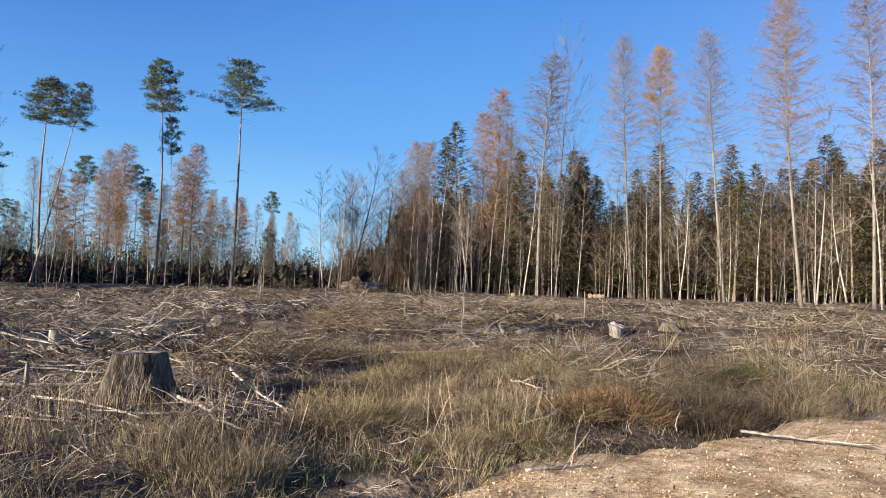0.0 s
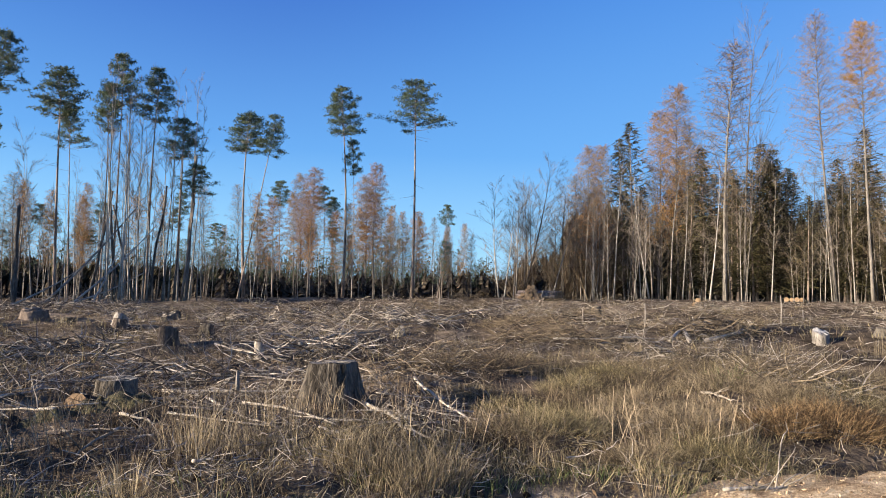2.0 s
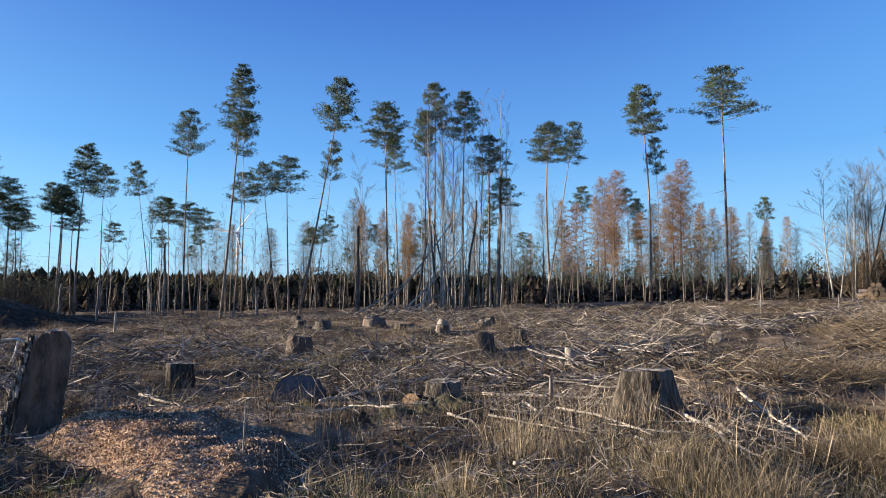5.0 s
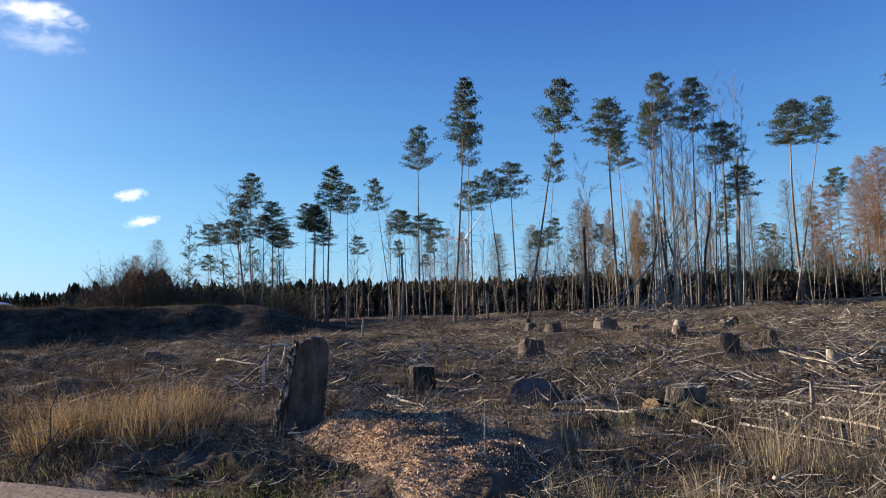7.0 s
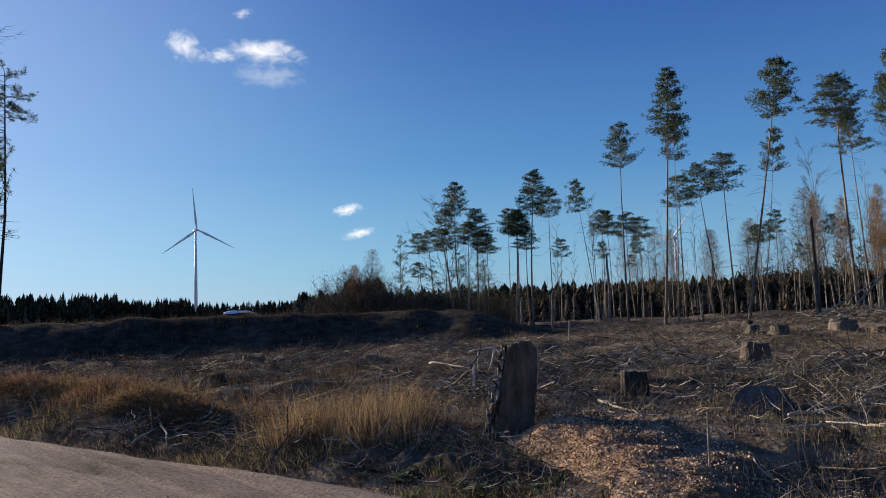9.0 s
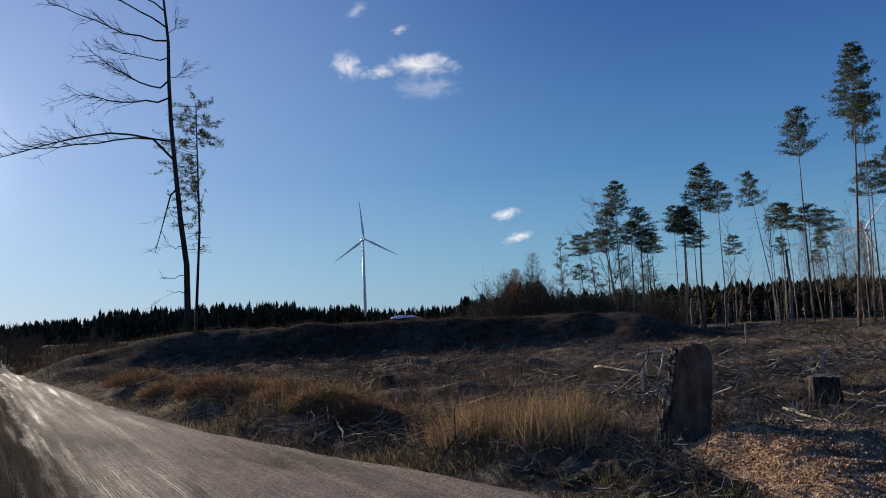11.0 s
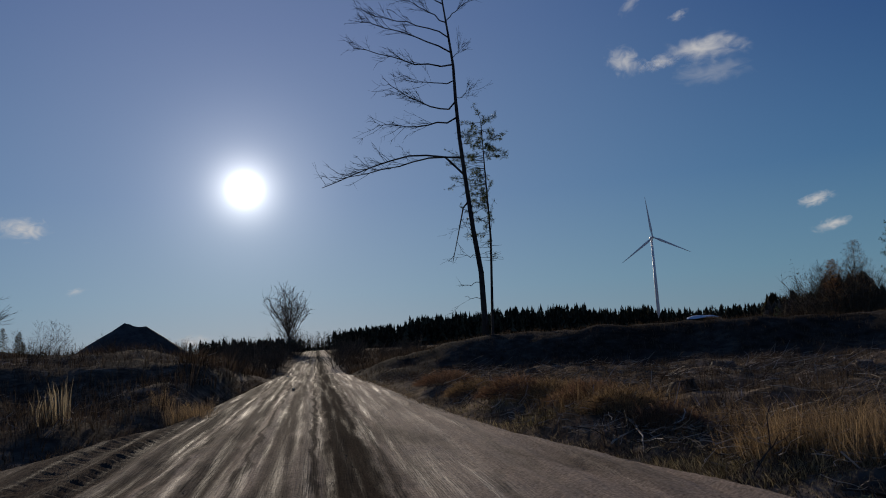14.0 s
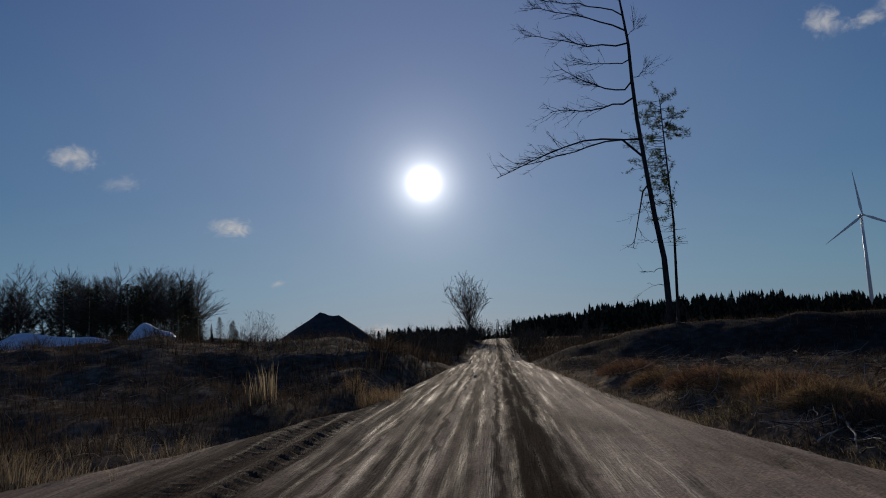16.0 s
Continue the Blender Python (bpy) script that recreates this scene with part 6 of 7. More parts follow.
brash("brash", "grey-brown dead branches strewn over the clearing", 11, 26000, -38, 78, 9.5, 48, 0.08, 0.6, 0.003, 0.009, 0.2, STICK)
brash("brash", "grey-brown dead twigs strewn near the road", 12, 11000, -34, 112, 6.5, 22, 0.08, 0.55, 0.002, 0.007, 0.14, STICK, 1.2)
brash("brash", "fine dead twigs and litter at the road edge", 16, 5000, -20, 72, 5.2, 10, 0.06, 0.4, 0.0015, 0.004, 0.06, STICK, 1.1)
brash("pale_brash", "pale bark-stripped branches on the clearing", 13, 200, -36, 100, 9, 46, 0.3, 1.7, 0.005, 0.013, 0.18, PALE)
brash("pale_brash", "short pale wood splinters on the clearing", 17, 2400, -36, 78, 9, 40, 0.12, 0.5, 0.003, 0.009, 0.16, PALE)
brash("brash", "dark debris in front of the ridge", 14, 3500, 76, 118, 9, 40, 0.2, 1.2, 0.004, 0.012, 0.14, STICK)
brash("brash", "dead twigs across the road verge", 15, 1500, 122, 165, 11, 34, 0.2, 1.0, 0.004, 0.012, 0.12, STICK)


def brash_heap(az, r, wide, high, n, seed, mat=None, thick=0.018):
    q = random.Random(seed)
    p = at(az, r)
    me = Mesh()
    for _ in range(n):
        a, d = rnd(0, 6.28, q), wide / 2 * math.sqrt(q.random())
        h = high * max(0, 1 - (2 * d / wide) ** 2) * q.random()
        c = Vector((math.cos(a) * d, math.sin(a) * d, h + 0.03))
        w = rnd(0, 6.28, q)
        b = bent(c, Vector((math.cos(w), math.sin(w), rnd(-0.5, 0.6, q))), rnd(0.2, 1.0, q) + 0.5 * (q.random() < 0.08), 3, q, -0.03, 0.4)
        th = rnd(0.3, 1, q) * thick
        me.tube(b, taper(th, th * 0.4, 4), 3, 0, False)
    single("brash_heap", me.data("brash_heap", mat or STICK), Matrix.Translation(p), "tangled heap of dead branches on the clearing", "brash heap", "brash heaps", "stuff")


brash_heap(6.0, 21, 3.0, 0.85, 700, 1, BROWNTWIG, 0.012)
brash_heap(-6.5, 22.5, 2.8, 0.6, 300, 2, BROWNTWIG, 0.028)
brash_heap(27, 29, 6.5, 0.75, 500, 3)
brash_heap(18, 24, 4.0, 0.5, 300, 4)
brash_heap(23.5, 14.5, 3.0, 0.4, 260, 5)
brash_heap(14, 13.5, 3.5, 0.40, 320, 6, BROWNTWIG, 0.012)
brash_heap(-25, 29, 6.0, 0.5, 320, 7, BROWNTWIG, 0.022)
brash_heap(69.5, 13.8, 2.0, 0.5, 170, 8)
brash_heap(42, 18, 4.0, 0.4, 300, 9)
brash_heap(57, 18, 4.5, 0.4, 300, 10)
brash_heap(33, 13.5, 3.2, 0.35, 260, 12)
brash_heap(8.5, 33, 6, 0.6, 350, 13)
brash_heap(41, 38, 7, 0.6, 300, 14)
hr = random.Random(64)
for k in range(46):
    x, y, d = on_clearing(hr, -34, 76, 10.5, 40, 1.5)
    if not before_stump(x, y):
        brash_heap(math.degrees(math.atan2(-x, y)), d, rnd(1.2, 3.0, hr), rnd(0.2, 0.5, hr), int(rnd(70, 150, hr)), 200 + k, BROWNTWIG if k % 2 else STICK, rnd(0.007, 0.016, hr))


def grass(name, label, seed, tufts, place, h0, h1, blades, mat, lean=0.35, spread=0.12, width=0.0024, clump=True, off_road=False):
    r = random.Random(seed)
    me = Mesh()
    P = [place(r) for _ in range(tufts)]
    if off_road:
        uv = [to_road(*p) for p in P]
        P = [p for p, (u, v) in zip(P, uv) if (v > edge_right(u) + 0.5 or v < edge_left(u) - 0.7) and not on_heap(u, v)]
    if clump:
        keep = vnoise([p[0] for p in P], [p[1] for p in P], 1.3) > -0.15
        P = [p for p, k in zip(P, keep) if k]
    Z = ground_z([p[0] for p in P], [p[1] for p in P])
    for (x, y), z in zip(P, Z):
        if h1 > 0.5 and before_stump(x, y) and r.random() < 0.8:
            continue
        size = rnd(0.65, 1.15, r)
        sway = Vector((rnd(-1, 1, r), rnd(-1, 1, r), 0)) * lean * 0.6
        for _ in range(int(blades * rnd(0.5, 1.3, r))):
            a = rnd(0, 6.28, r)
            out = Vector((math.cos(a), math.sin(a), 0))
            base = Vector((x, y, z - 0.02)) + out * spread * math.sqrt(r.random())
            h = rnd(h0, h1, r) * size
            bend = (out * rnd(0, lean, r) + sway) * h
            mid, tip = base + bend * 0.35 + Vector((0, 0, h * 0.6)), base + bend + Vector((0, 0, h * rnd(0.8, 1, r)))
            s = Vector((-math.sin(a * 3), math.cos(a * 3), 0)) * width * rnd(0.6, 1.3, r)
            n = len(me.v)
            me.v += [base - s, base + s, mid + s * 0.8, mid - s * 0.8, tip]
            me.f += [(n, n + 1, n + 2, n + 3), (n + 3, n + 2, n + 4)]
            me.m += [0, 0]
    single(name, me.data(name, mat), label=label, category="grass", kind="stuff")


def verge(u0, u1, v0, v1, side=1):
    def pick(r):
        while True:
            u = rnd(u0, u1, r)
            e = edge_right(u) if side > 0 else edge_left(u)
            v = float(e) + side * (v0 + (v1 - v0) * r.random())
            if not on_heap(u, v):
                return from_road(u, v)
    return pick


def sector(az0, az1, r0, r1):
    def pick(r):
        az, d = radians(rnd(az0, az1, r)), rnd(r0, r1, r)
        return -math.sin(az) * d, math.cos(az) * d
    return pick


grass("dry_grass", "tall dry straw-coloured grass along the verge", 21, 130, verge(-14, 2.5, 0.3, 2.1), 0.18, 0.46, 40, STRAW, 1.0)
grass("dry_grass", "short matted dry grass on the verge", 22, 560, verge(-16, 3, 0.2, 3.0), 0.10, 0.30, 18, STRAW, 1.3, 0.2)
grass("green_grass", "low green grass at the road edge", 23, 760, verge(-14, 5.5, 0.1, 2.4), 0.06, 0.2, 18, GREEN, 0.7, 0.14)
grass("dry_grass", "tall pale grass near the wood side", 24, 190, sector(-40, -8, 8.5, 20), 0.3, 0.75, 22, STRAW, 0.5, 0.2)
grass("dry_grass", "tangled brown-green grass over the verge", 41, 1100, sector(-38, 16, 6.5, 17), 0.12, 0.42, 22, MIXGRASS, 1.1, 0.28, 0.0024, True, True)
grass("dry_grass", "tangled brown-green grass along the clearing edge", 42, 200, sector(14, 36, 6.0, 7.8), 0.10, 0.30, 22, MIXGRASS, 1.1, 0.28, 0.0024, True, True)
grass("dry_grass", "low matted litter and grass at the road edge", 45, 1300, verge(-8, 10, -0.25, 2.4), 0.04, 0.18, 16, MIXGRASS, 1.5, 0.25, 0.0026, False)
grass("dead_herbs", "soft brown dead herbs over the verge debris", 54, 1900, sector(-36, 13, 7.6, 19), 0.14, 0.42, 16, HERB, 0.55, 0.24, 0.0019, True, True)
grass("dead_herbs", "thin brown dead herbs over the clearing", 55, 1500, sector(13, 78, 10, 26), 0.08, 0.3, 10, HERB, 0.7, 0.24, 0.0024, True, True)
grass("dead_brambles", "tangled brambles darkened to suggest a shaded hollow beside the gravel", 44, 30, sector(-24, -18.5, 8.2, 9.4), 0.15, 0.35, 34, DARKENEDWEED, 1.2, 0.25, 0.004, False, True)
grass("golden_grass", "dense golden dry grass beside the road", 25, 34, sector(74.8, 80.5, 8.9, 10.6), 0.25, 0.98, 46, GOLD, 0.75, 0.24)
grass("golden_grass", "golden dry grass clumps beside the road", 60, 22, sector(81.5, 86.0, 9.2, 11.0), 0.2, 0.8, 40, GOLD, 0.8, 0.24)
grass("golden_grass", "golden-brown dry grass along the road", 26, 190, verge(7.5, 17, 0.9, 3.4), 0.25, 0.75, 34, RUST, 0.6, 0.2)
grass("green_grass", "low brown grass at the road edge", 48, 110, verge(6.5, 15, 0.1, 1.2), 0.05, 0.16, 24, HERB, 1.2, 0.16, 0.004)
grass("dry_grass", "low brown grass along the road edge", 49, 420, verge(6.5, 17, 0.1, 1.8), 0.06, 0.25, 22, MIXGRASS, 1.2, 0.2, 0.004)
grass("dry_weeds", "thin brown dead weeds over the clearing", 27, 2000, sector(-36, 60, 11, 44), 0.12, 0.4, 9, MIXGRASS, 0.8, 0.25, 0.006)
grass("dry_weeds", "dead weeds darkened as if backlit in front of the ridge", 28, 4200, sector(78, 117.5, 11, 60), 0.15, 0.45, 11, DARKENEDWEED, 0.7, 0.25, 0.005, False, True)
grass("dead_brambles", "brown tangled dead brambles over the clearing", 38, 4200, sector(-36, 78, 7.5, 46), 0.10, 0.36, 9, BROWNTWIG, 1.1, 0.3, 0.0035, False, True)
grass("dead_brambles", "heath darkened as if shaded on the spoil ridge", 40, 2200, sector(66, 117, 33, 48), 0.06, 0.22, 9, DARKENEDWEED, 0.8, 0.35, 0.008, False, True)
grass("dead_brambles", "grey dead herb stalks near the road", 39, 900, sector(16, 72, 6.8, 13), 0.12, 0.42, 8, BROWNTWIG, 0.7, 0.25, 0.003, False, True)
grass("dry_grass", "dry yellow grass on the opposite verge", 29, 110, sector(140, 158, 10.5, 14.5), 0.2, 0.6, 42, STRAW, 1.0, 0.2)
grass("dry_grass", "sparse dry grass across the road", 30, 3600, sector(121, 165, 11, 46), 0.2, 0.6, 12, DARKENEDWEED, 0.6, 0.25, 0.006, False, True)
grass("dry_weeds", "tall weeds darkened as if backlit along the far road", 46, 1500, sector(119.2, 128, 24, 120), 0.3, 0.95, 10, DARKENEDWEED, 0.7, 0.4, 0.014, False, True)
grass("dry_weeds", "tall weeds darkened as if backlit along the far road", 47, 1400, sector(108, 118, 42, 120), 0.3, 0.9, 10, DARKENEDWEED, 0.7, 0.4, 0.014, False, True)
grass("dry_grass", "low brown grass creeping onto the road edge", 57, 1300, verge(7.5, 40, -0.7, 0.5), 0.03, 0.16, 14, HERB, 1.2, 0.25, 0.005, False)
grass("dry_grass", "low brown grass creeping onto the opposite road edge", 58, 1300, verge(9, 40, -0.5, 0.6, -1), 0.04, 0.2, 14, DARKENEDWEED, 1.1, 0.25, 0.005, False)
grass("golden_grass", "rust-coloured grass clump at the road edge", 31, 30, sector(126, 129.5, 19.5, 22), 0.4, 0.8, 60, GOLD, 0.5, 0.25)
grass("dry_stalks", "upright pale dry stalks across the road", 32, 12, sector(135.4, 137, 19, 20.5), 0.7, 1.2, 20, STRAW, 0.15, 0.2, 0.012)
grass("green_grass", "green grass clump in the debris", 33, 14, sector(6.5, 9.2, 10.6, 12), 0.3, 0.6, 40, GREEN, 0.5, 0.15)
grass("green_fern", "low dark green fern in the debris", 34, 8, sector(-8.2, -6.2, 11.5, 12.4), 0.2, 0.4, 40, GREEN, 0.9, 0.2, 0.012)
grass("dry_stalks", "thin upright dry stalks by the verge", 36, 90, sector(12, 50, 6.8, 9.8), 0.3, 0.75, 5, STRAW, 0.3, 0.22, 0.0035)
grass("dry_grass", "tall pale straw tufts beside the road", 50, 150, sector(13, 38, 5.9, 7.3), 0.18, 0.46, 34, STRAW, 0.9, 0.16, 0.0024, True, True)
grass("dead_brambles", "dark low weeds and litter on the road edge", 56, 620, verge(3.6, 10.5, -0.45, 1.3), 0.02, 0.12, 20, DARKENEDWEED, 1.3, 0.2, 0.004, False)
grass("dry_grass", "tall straw-coloured grass clumps before the large stump", 59, 15, sector(25, 34, 6.9, 8.0), 0.3, 0.68, 26, STRAW, 0.5, 0.2, 0.0026, False, True)
grass("green_weeds", "low green weeds at the road edge", 37, 26, sector(58, 76, 6.2, 7.4), 0.05, 0.14, 22, GREEN, 1.2, 0.12, 0.012)


def cane_clump(az, r, n, h, wide, seed):
    """A stand of thin upright dead stems, each slightly bowed, some with a side shoot."""
    q = random.Random(seed)
    me = Mesh()
    for _ in range(n):
        a, d = rnd(0, 6.28, q), wide * math.sqrt(q.random())
        ln = h * rnd(0.45, 1.0, q)
        b = bent(Vector((math.cos(a) * d, math.sin(a) * d, -0.05)), Vector((math.cos(a) * 0.22 + rnd(-0.2, 0.2, q), math.sin(a) * 0.22 + rnd(-0.2, 0.2, q), 1)), ln, 4, q, 0, 0.09)
        me.tube(b, taper(rnd(0.003, 0.0055, q), 0.0018, 5), 3, 0, False)
        if q.random() < 0.5:
            c = along(b, rnd(0.4, 0.8, q))
            e = bent(c, Vector((rnd(-1, 1, q), rnd(-1, 1, q), 1.2)), ln * rnd(0.2, 0.4, q), 2, q, 0, 0.1)
            me.tube(e, taper(0.0026, 0.0014, 3), 3, 0, False)
    single("dead_canes", me.data("dead_canes", CANE), Matrix.Translation(at(az, r)), "clump of thin upright tan dead stems", "weeds", "cane clumps", "stuff")


for k, (az, r, n, h, wide) in enumerate(((46.5, 7.6, 16, 0.75, 0.22), (44.9, 8.0, 10, 0.7, 0.2), (41.4, 8.2, 22, 0.72, 0.28), (40.4, 8.5, 14, 0.6, 0.25), (37.3, 8.2, 9, 0.7, 0.2), (36.3, 7.9, 9, 0.62, 0.25),
                                         (34.9, 8.0, 12, 0.6, 0.3), (32.4, 7.4, 12, 0.7, 0.3), (29.9, 7.6, 14, 0.65, 0.3), (50.5, 7.2, 8, 0.5, 0.2), (51.7, 6.7, 5, 0.55, 0.2), (24.0, 8.6, 22, 0.6, 0.25), (26.5, 8.2, 16, 0.6, 0.3),
                                         (17.0, 8.4, 14, 0.7, 0.35), (12.5, 7.9, 16, 0.7, 0.4), (8.0, 8.4, 14, 0.75, 0.4), (2.0, 8.2, 18, 0.75, 0.5), (-3.5, 8.0, 16, 0.8, 0.5), (-8.0, 8.6, 12, 0.6, 0.4), (77.0, 13.5, 10, 0.7, 0.3))):
    cane_clump(az, r, n, h, wide, 400 + k)


def make_twig_bush(seed):
    q = random.Random(seed)
    me = Mesh()
    for k in range(34):
        a = k * 2.4
        b = bent(Vector((math.cos(a) * 0.08, math.sin(a) * 0.08, -0.03)), Vector((math.cos(a) * rnd(0.2, 1.2, q), math.sin(a) * rnd(0.2, 1.2, q), 1.0)), rnd(0.5, 1.0, q), 4, q, -0.02, 0.22)
        me.tube(b, taper(0.0045, 0.002, 5), 3, 0, False)
        for _ in range(9):
            c = along(b, rnd(0.25, 1, q))
            d = (ball(q) + Vector((math.cos(a) * 0.4, math.sin(a) * 0.4, 0.5))).normalized() * rnd(0.12, 0.38, q)
            w = d.cross(ball(q)).normalized() * 0.0022
            me.tri(c - w, c + w, c + d)
            for _ in range(2):
                f = c + d * rnd(0.3, 0.9, q)
                e = (d.normalized() + ball(q) * 0.9).normalized() * rnd(0.05, 0.16, q)
                w = e.cross(ball(q)).normalized() * 0.0016
                me.tri(f - w, f + w, f + e)
    return me.data("twig_bush", BROWNTWIG)


TWIGBUSH = [make_twig_bush(70 + k) for k in range(3)]
bush_rng = random.Random(17)
for az, r, wide, high in ((31.8, 13.0, 1.0, 0.75), (33.2, 14.5, 0.9, 0.6), (14.0, 12.0, 1.1, 0.7), (9.0, 12.6, 0.9, 0.8), (10.5, 13.6, 1.0, 0.8), (-11.0, 13.0, 0.8, 0.5), (-13.2, 13.6, 0.8, 0.5), (-9.0, 14.5, 0.8, 0.5), (-10.2, 13.4, 0.7, 0.45), (-12.0, 13.2, 0.7, 0.5), (-11.6, 13.9, 0.8, 0.5), (-8.2, 13.6, 0.7, 0.4), (2.5, 14.0, 1.0, 0.5), (-2.0, 12.0, 0.9, 0.5),
                          (52.0, 14.0, 0.9, 0.5), (46.0, 13.0, 0.8, 0.5), (63.0, 13.5, 0.9, 0.5), (72.5, 17.0, 1.1, 0.6), (75.0, 14.0, 0.9, 0.6), (-18.0, 15.0, 0.8, 0.5), (-22.0, 14.0, 0.8, 0.5), (20.0, 17.0, 1.0, 0.5), (6.5, 31.0, 1.8, 1.3), (12.0, 40.0, 2.0, 1.5)):
    single("twig_bush", TWIGBUSH[bush_rng.randrange(3)], Matrix.Translation(at(az, r)) @ Matrix.Rotation(az, 4, "Z") @ Matrix.Diagonal((wide, wide, high, 1)), "low leafless brown twig bush in the debris", "bush", "twig bushes")
for k in range(120):
    x, y, d = on_clearing(bush_rng, -34, 76 if k < 80 else 14, 9.5, 34 if k < 80 else 16, 1.3)
    if not before_stump(x, y):
        wide = rnd(0.4, 0.9, bush_rng)
        single("twig_bush", TWIGBUSH[bush_rng.randrange(3)], Matrix.Translation((x, y, gz(x, y))) @ Matrix.Rotation(d * 7, 4, "Z") @ Matrix.Diagonal((wide, wide, wide * rnd(0.4, 0.7, bush_rng), 1)), "low leafless brown twig bush in the debris", "bush", "twig bushes")


def moss_mound(az, r, wide, high, seed, mat=MOSS, label="dark green mossy hump at the foot of a stump"):
    n, k = 14, 44
    A, Q = np.meshgrid(np.linspace(0, 2 * math.pi, k, endpoint=False), np.linspace(0.03, 1, n), indexing="ij")
    A, Q = A.T, Q.T
    X, Y = np.cos(A) * Q * wide / 2, np.sin(A) * Q * wide / 2
    X, Y = X * (1 + 0.25 * np.sin(2 * A + seed) + 0.12 * np.sin(5 * A + seed * 3)), Y * (1 + 0.2 * np.sin(3 * A + seed * 2))
    Z = high * (1 - Q ** 1.5) + 0.10 * vnoise(X + seed, Y, 0.22) * (1 - Q) + 0.05 * vnoise(X + seed, Y, 0.09) * (1 - Q * Q) - 0.05
    single("moss_mound", grid_mesh("moss_mound", X, Y, Z, mat, True), Matrix.Translation(at(az, r)), label, "moss", "moss mounds")


moss_mound(37.0, 9.9, 1.1, 0.24, 1)
moss_mound(39.2, 9.8, 0.9, 0.16, 2)
moss_mound(49.0, 10.3, 0.9, 0.14, 3)
moss_mound(42.0, 9.2, 0.8, 0.14, 4)
moss_mound(46.2, 8.4, 0.7, 0.10, 5)
for k, (az, r, wide, high) in enumerate(((75.0, 8.5, 1.0, 0.17), (72.4, 8.1, 0.9, 0.18), (69.8, 7.85, 1.0, 0.16), (66.9, 7.6, 0.8, 0.15), (64.3, 7.35, 0.9, 0.14), (78.6, 8.7, 0.9, 0.13), (44.3, 9.3, 0.9, 0.15), (36.0, 8.9, 0.8, 0.14))):
    moss_mound(az, r, wide, high * 0.8, 6 + k, DARKSOIL, "rough hump of dark earth at the road edge")


def fuzzy_mound(name, label, category, az, r, wide, deep, high, n, length, mat, seed, width=0.0022):
    """A soft hump of short curved stems that start inside a low dome and point out and up."""
    q = random.Random(seed)
    me = Mesh()
    for _ in range(n):
        a, d = rnd(0, 6.28, q), math.sqrt(q.random())
        lump = 0.75 + 0.25 * math.sin(3 * a + seed) * d + rnd(-0.15, 0.15, q)
        c = Vector((math.cos(a) * d * wide / 2, math.sin(a) * d * deep / 2, max(0.0, 1 - d * d) * high * lump * q.random() ** 0.35))
        out = (Vector((math.cos(a) * d, math.sin(a) * d, 0.75)) + ball(q) * 0.9).normalized()
        ln = length * rnd(0.4, 1.1, q)
        mid = c + out * ln * 0.55
        tip = c + out * ln + Vector((0, 0, -0.25 * ln)) + ball(q) * 0.12 * ln
        s = out.cross(ball(q)).normalized() * width * rnd(0.6, 1.3, q)
        k = len(me.v)
        me.v += [c - s, c + s, mid + s * 0.8, mid - s * 0.8, tip]
        me.f += [(k, k + 1, k + 2, k + 3), (k + 3, k + 2, k + 4)]
        me.m += [0, 0]
    single(name, me.data(name, mat), Matrix.Translation(at(az, r)) @ Matrix.Rotation(radians(az), 4, "Z"), label, category, kind="stuff")


fuzzy_mound("dead_brambles", "rust-brown mound of dead brambles on the verge", "brambles", -13.6, 9.1, 1.5, 1.0, 0.42, 5200, 0.22, RUST, 1)
fuzzy_mound("dead_brambles", "brown mound of dead herbs beside the rust one", "brambles", -16.8, 9.6, 1.1, 0.9, 0.34, 2600, 0.22, HERB, 2)
fuzzy_mound("dead_brambles", "rust-brown mound of dead brambles on the verge", "brambles", -10.6, 8.7, 0.9, 0.8, 0.28, 2200, 0.2, RUST, 3)
fuzzy_mound("mossy_mound", "green-brown mossy hump in the verge", "moss", -22.8, 12.6, 1.2, 1.0, 0.40, 4200, 0.13, MOSSGRASS, 4, 0.003)
# dark stems on a low mound stand in for a hollow's shade
fuzzy_mound("dark_brambles", "mound of tangled brambles darkened to suggest a shaded hollow beside the gravel", "brambles", -20.4, 9.9, 1.3, 0.9, 0.3, 2600, 0.25, DARKENEDWEED, 5)
for k, (az, r, wide) in enumerate(((4.0, 9.0, 1.0), (-1.5, 10.2, 1.2), (-6.0, 9.4, 1.0), (8.5, 9.6, 1.1), (12.0, 10.4, 1.1), (-27.0, 11.0, 1.2), (1.0, 12.4, 1.3), (-9.5, 11.2, 1.2))):
    fuzzy_mound("dead_herbs", "soft brown hump of dead herbs on the verge", "weeds", az, r, wide, wide * 0.8, 0.26, 1900, 0.24, HERB if k % 3 else MIXGRASS, 20 + k)


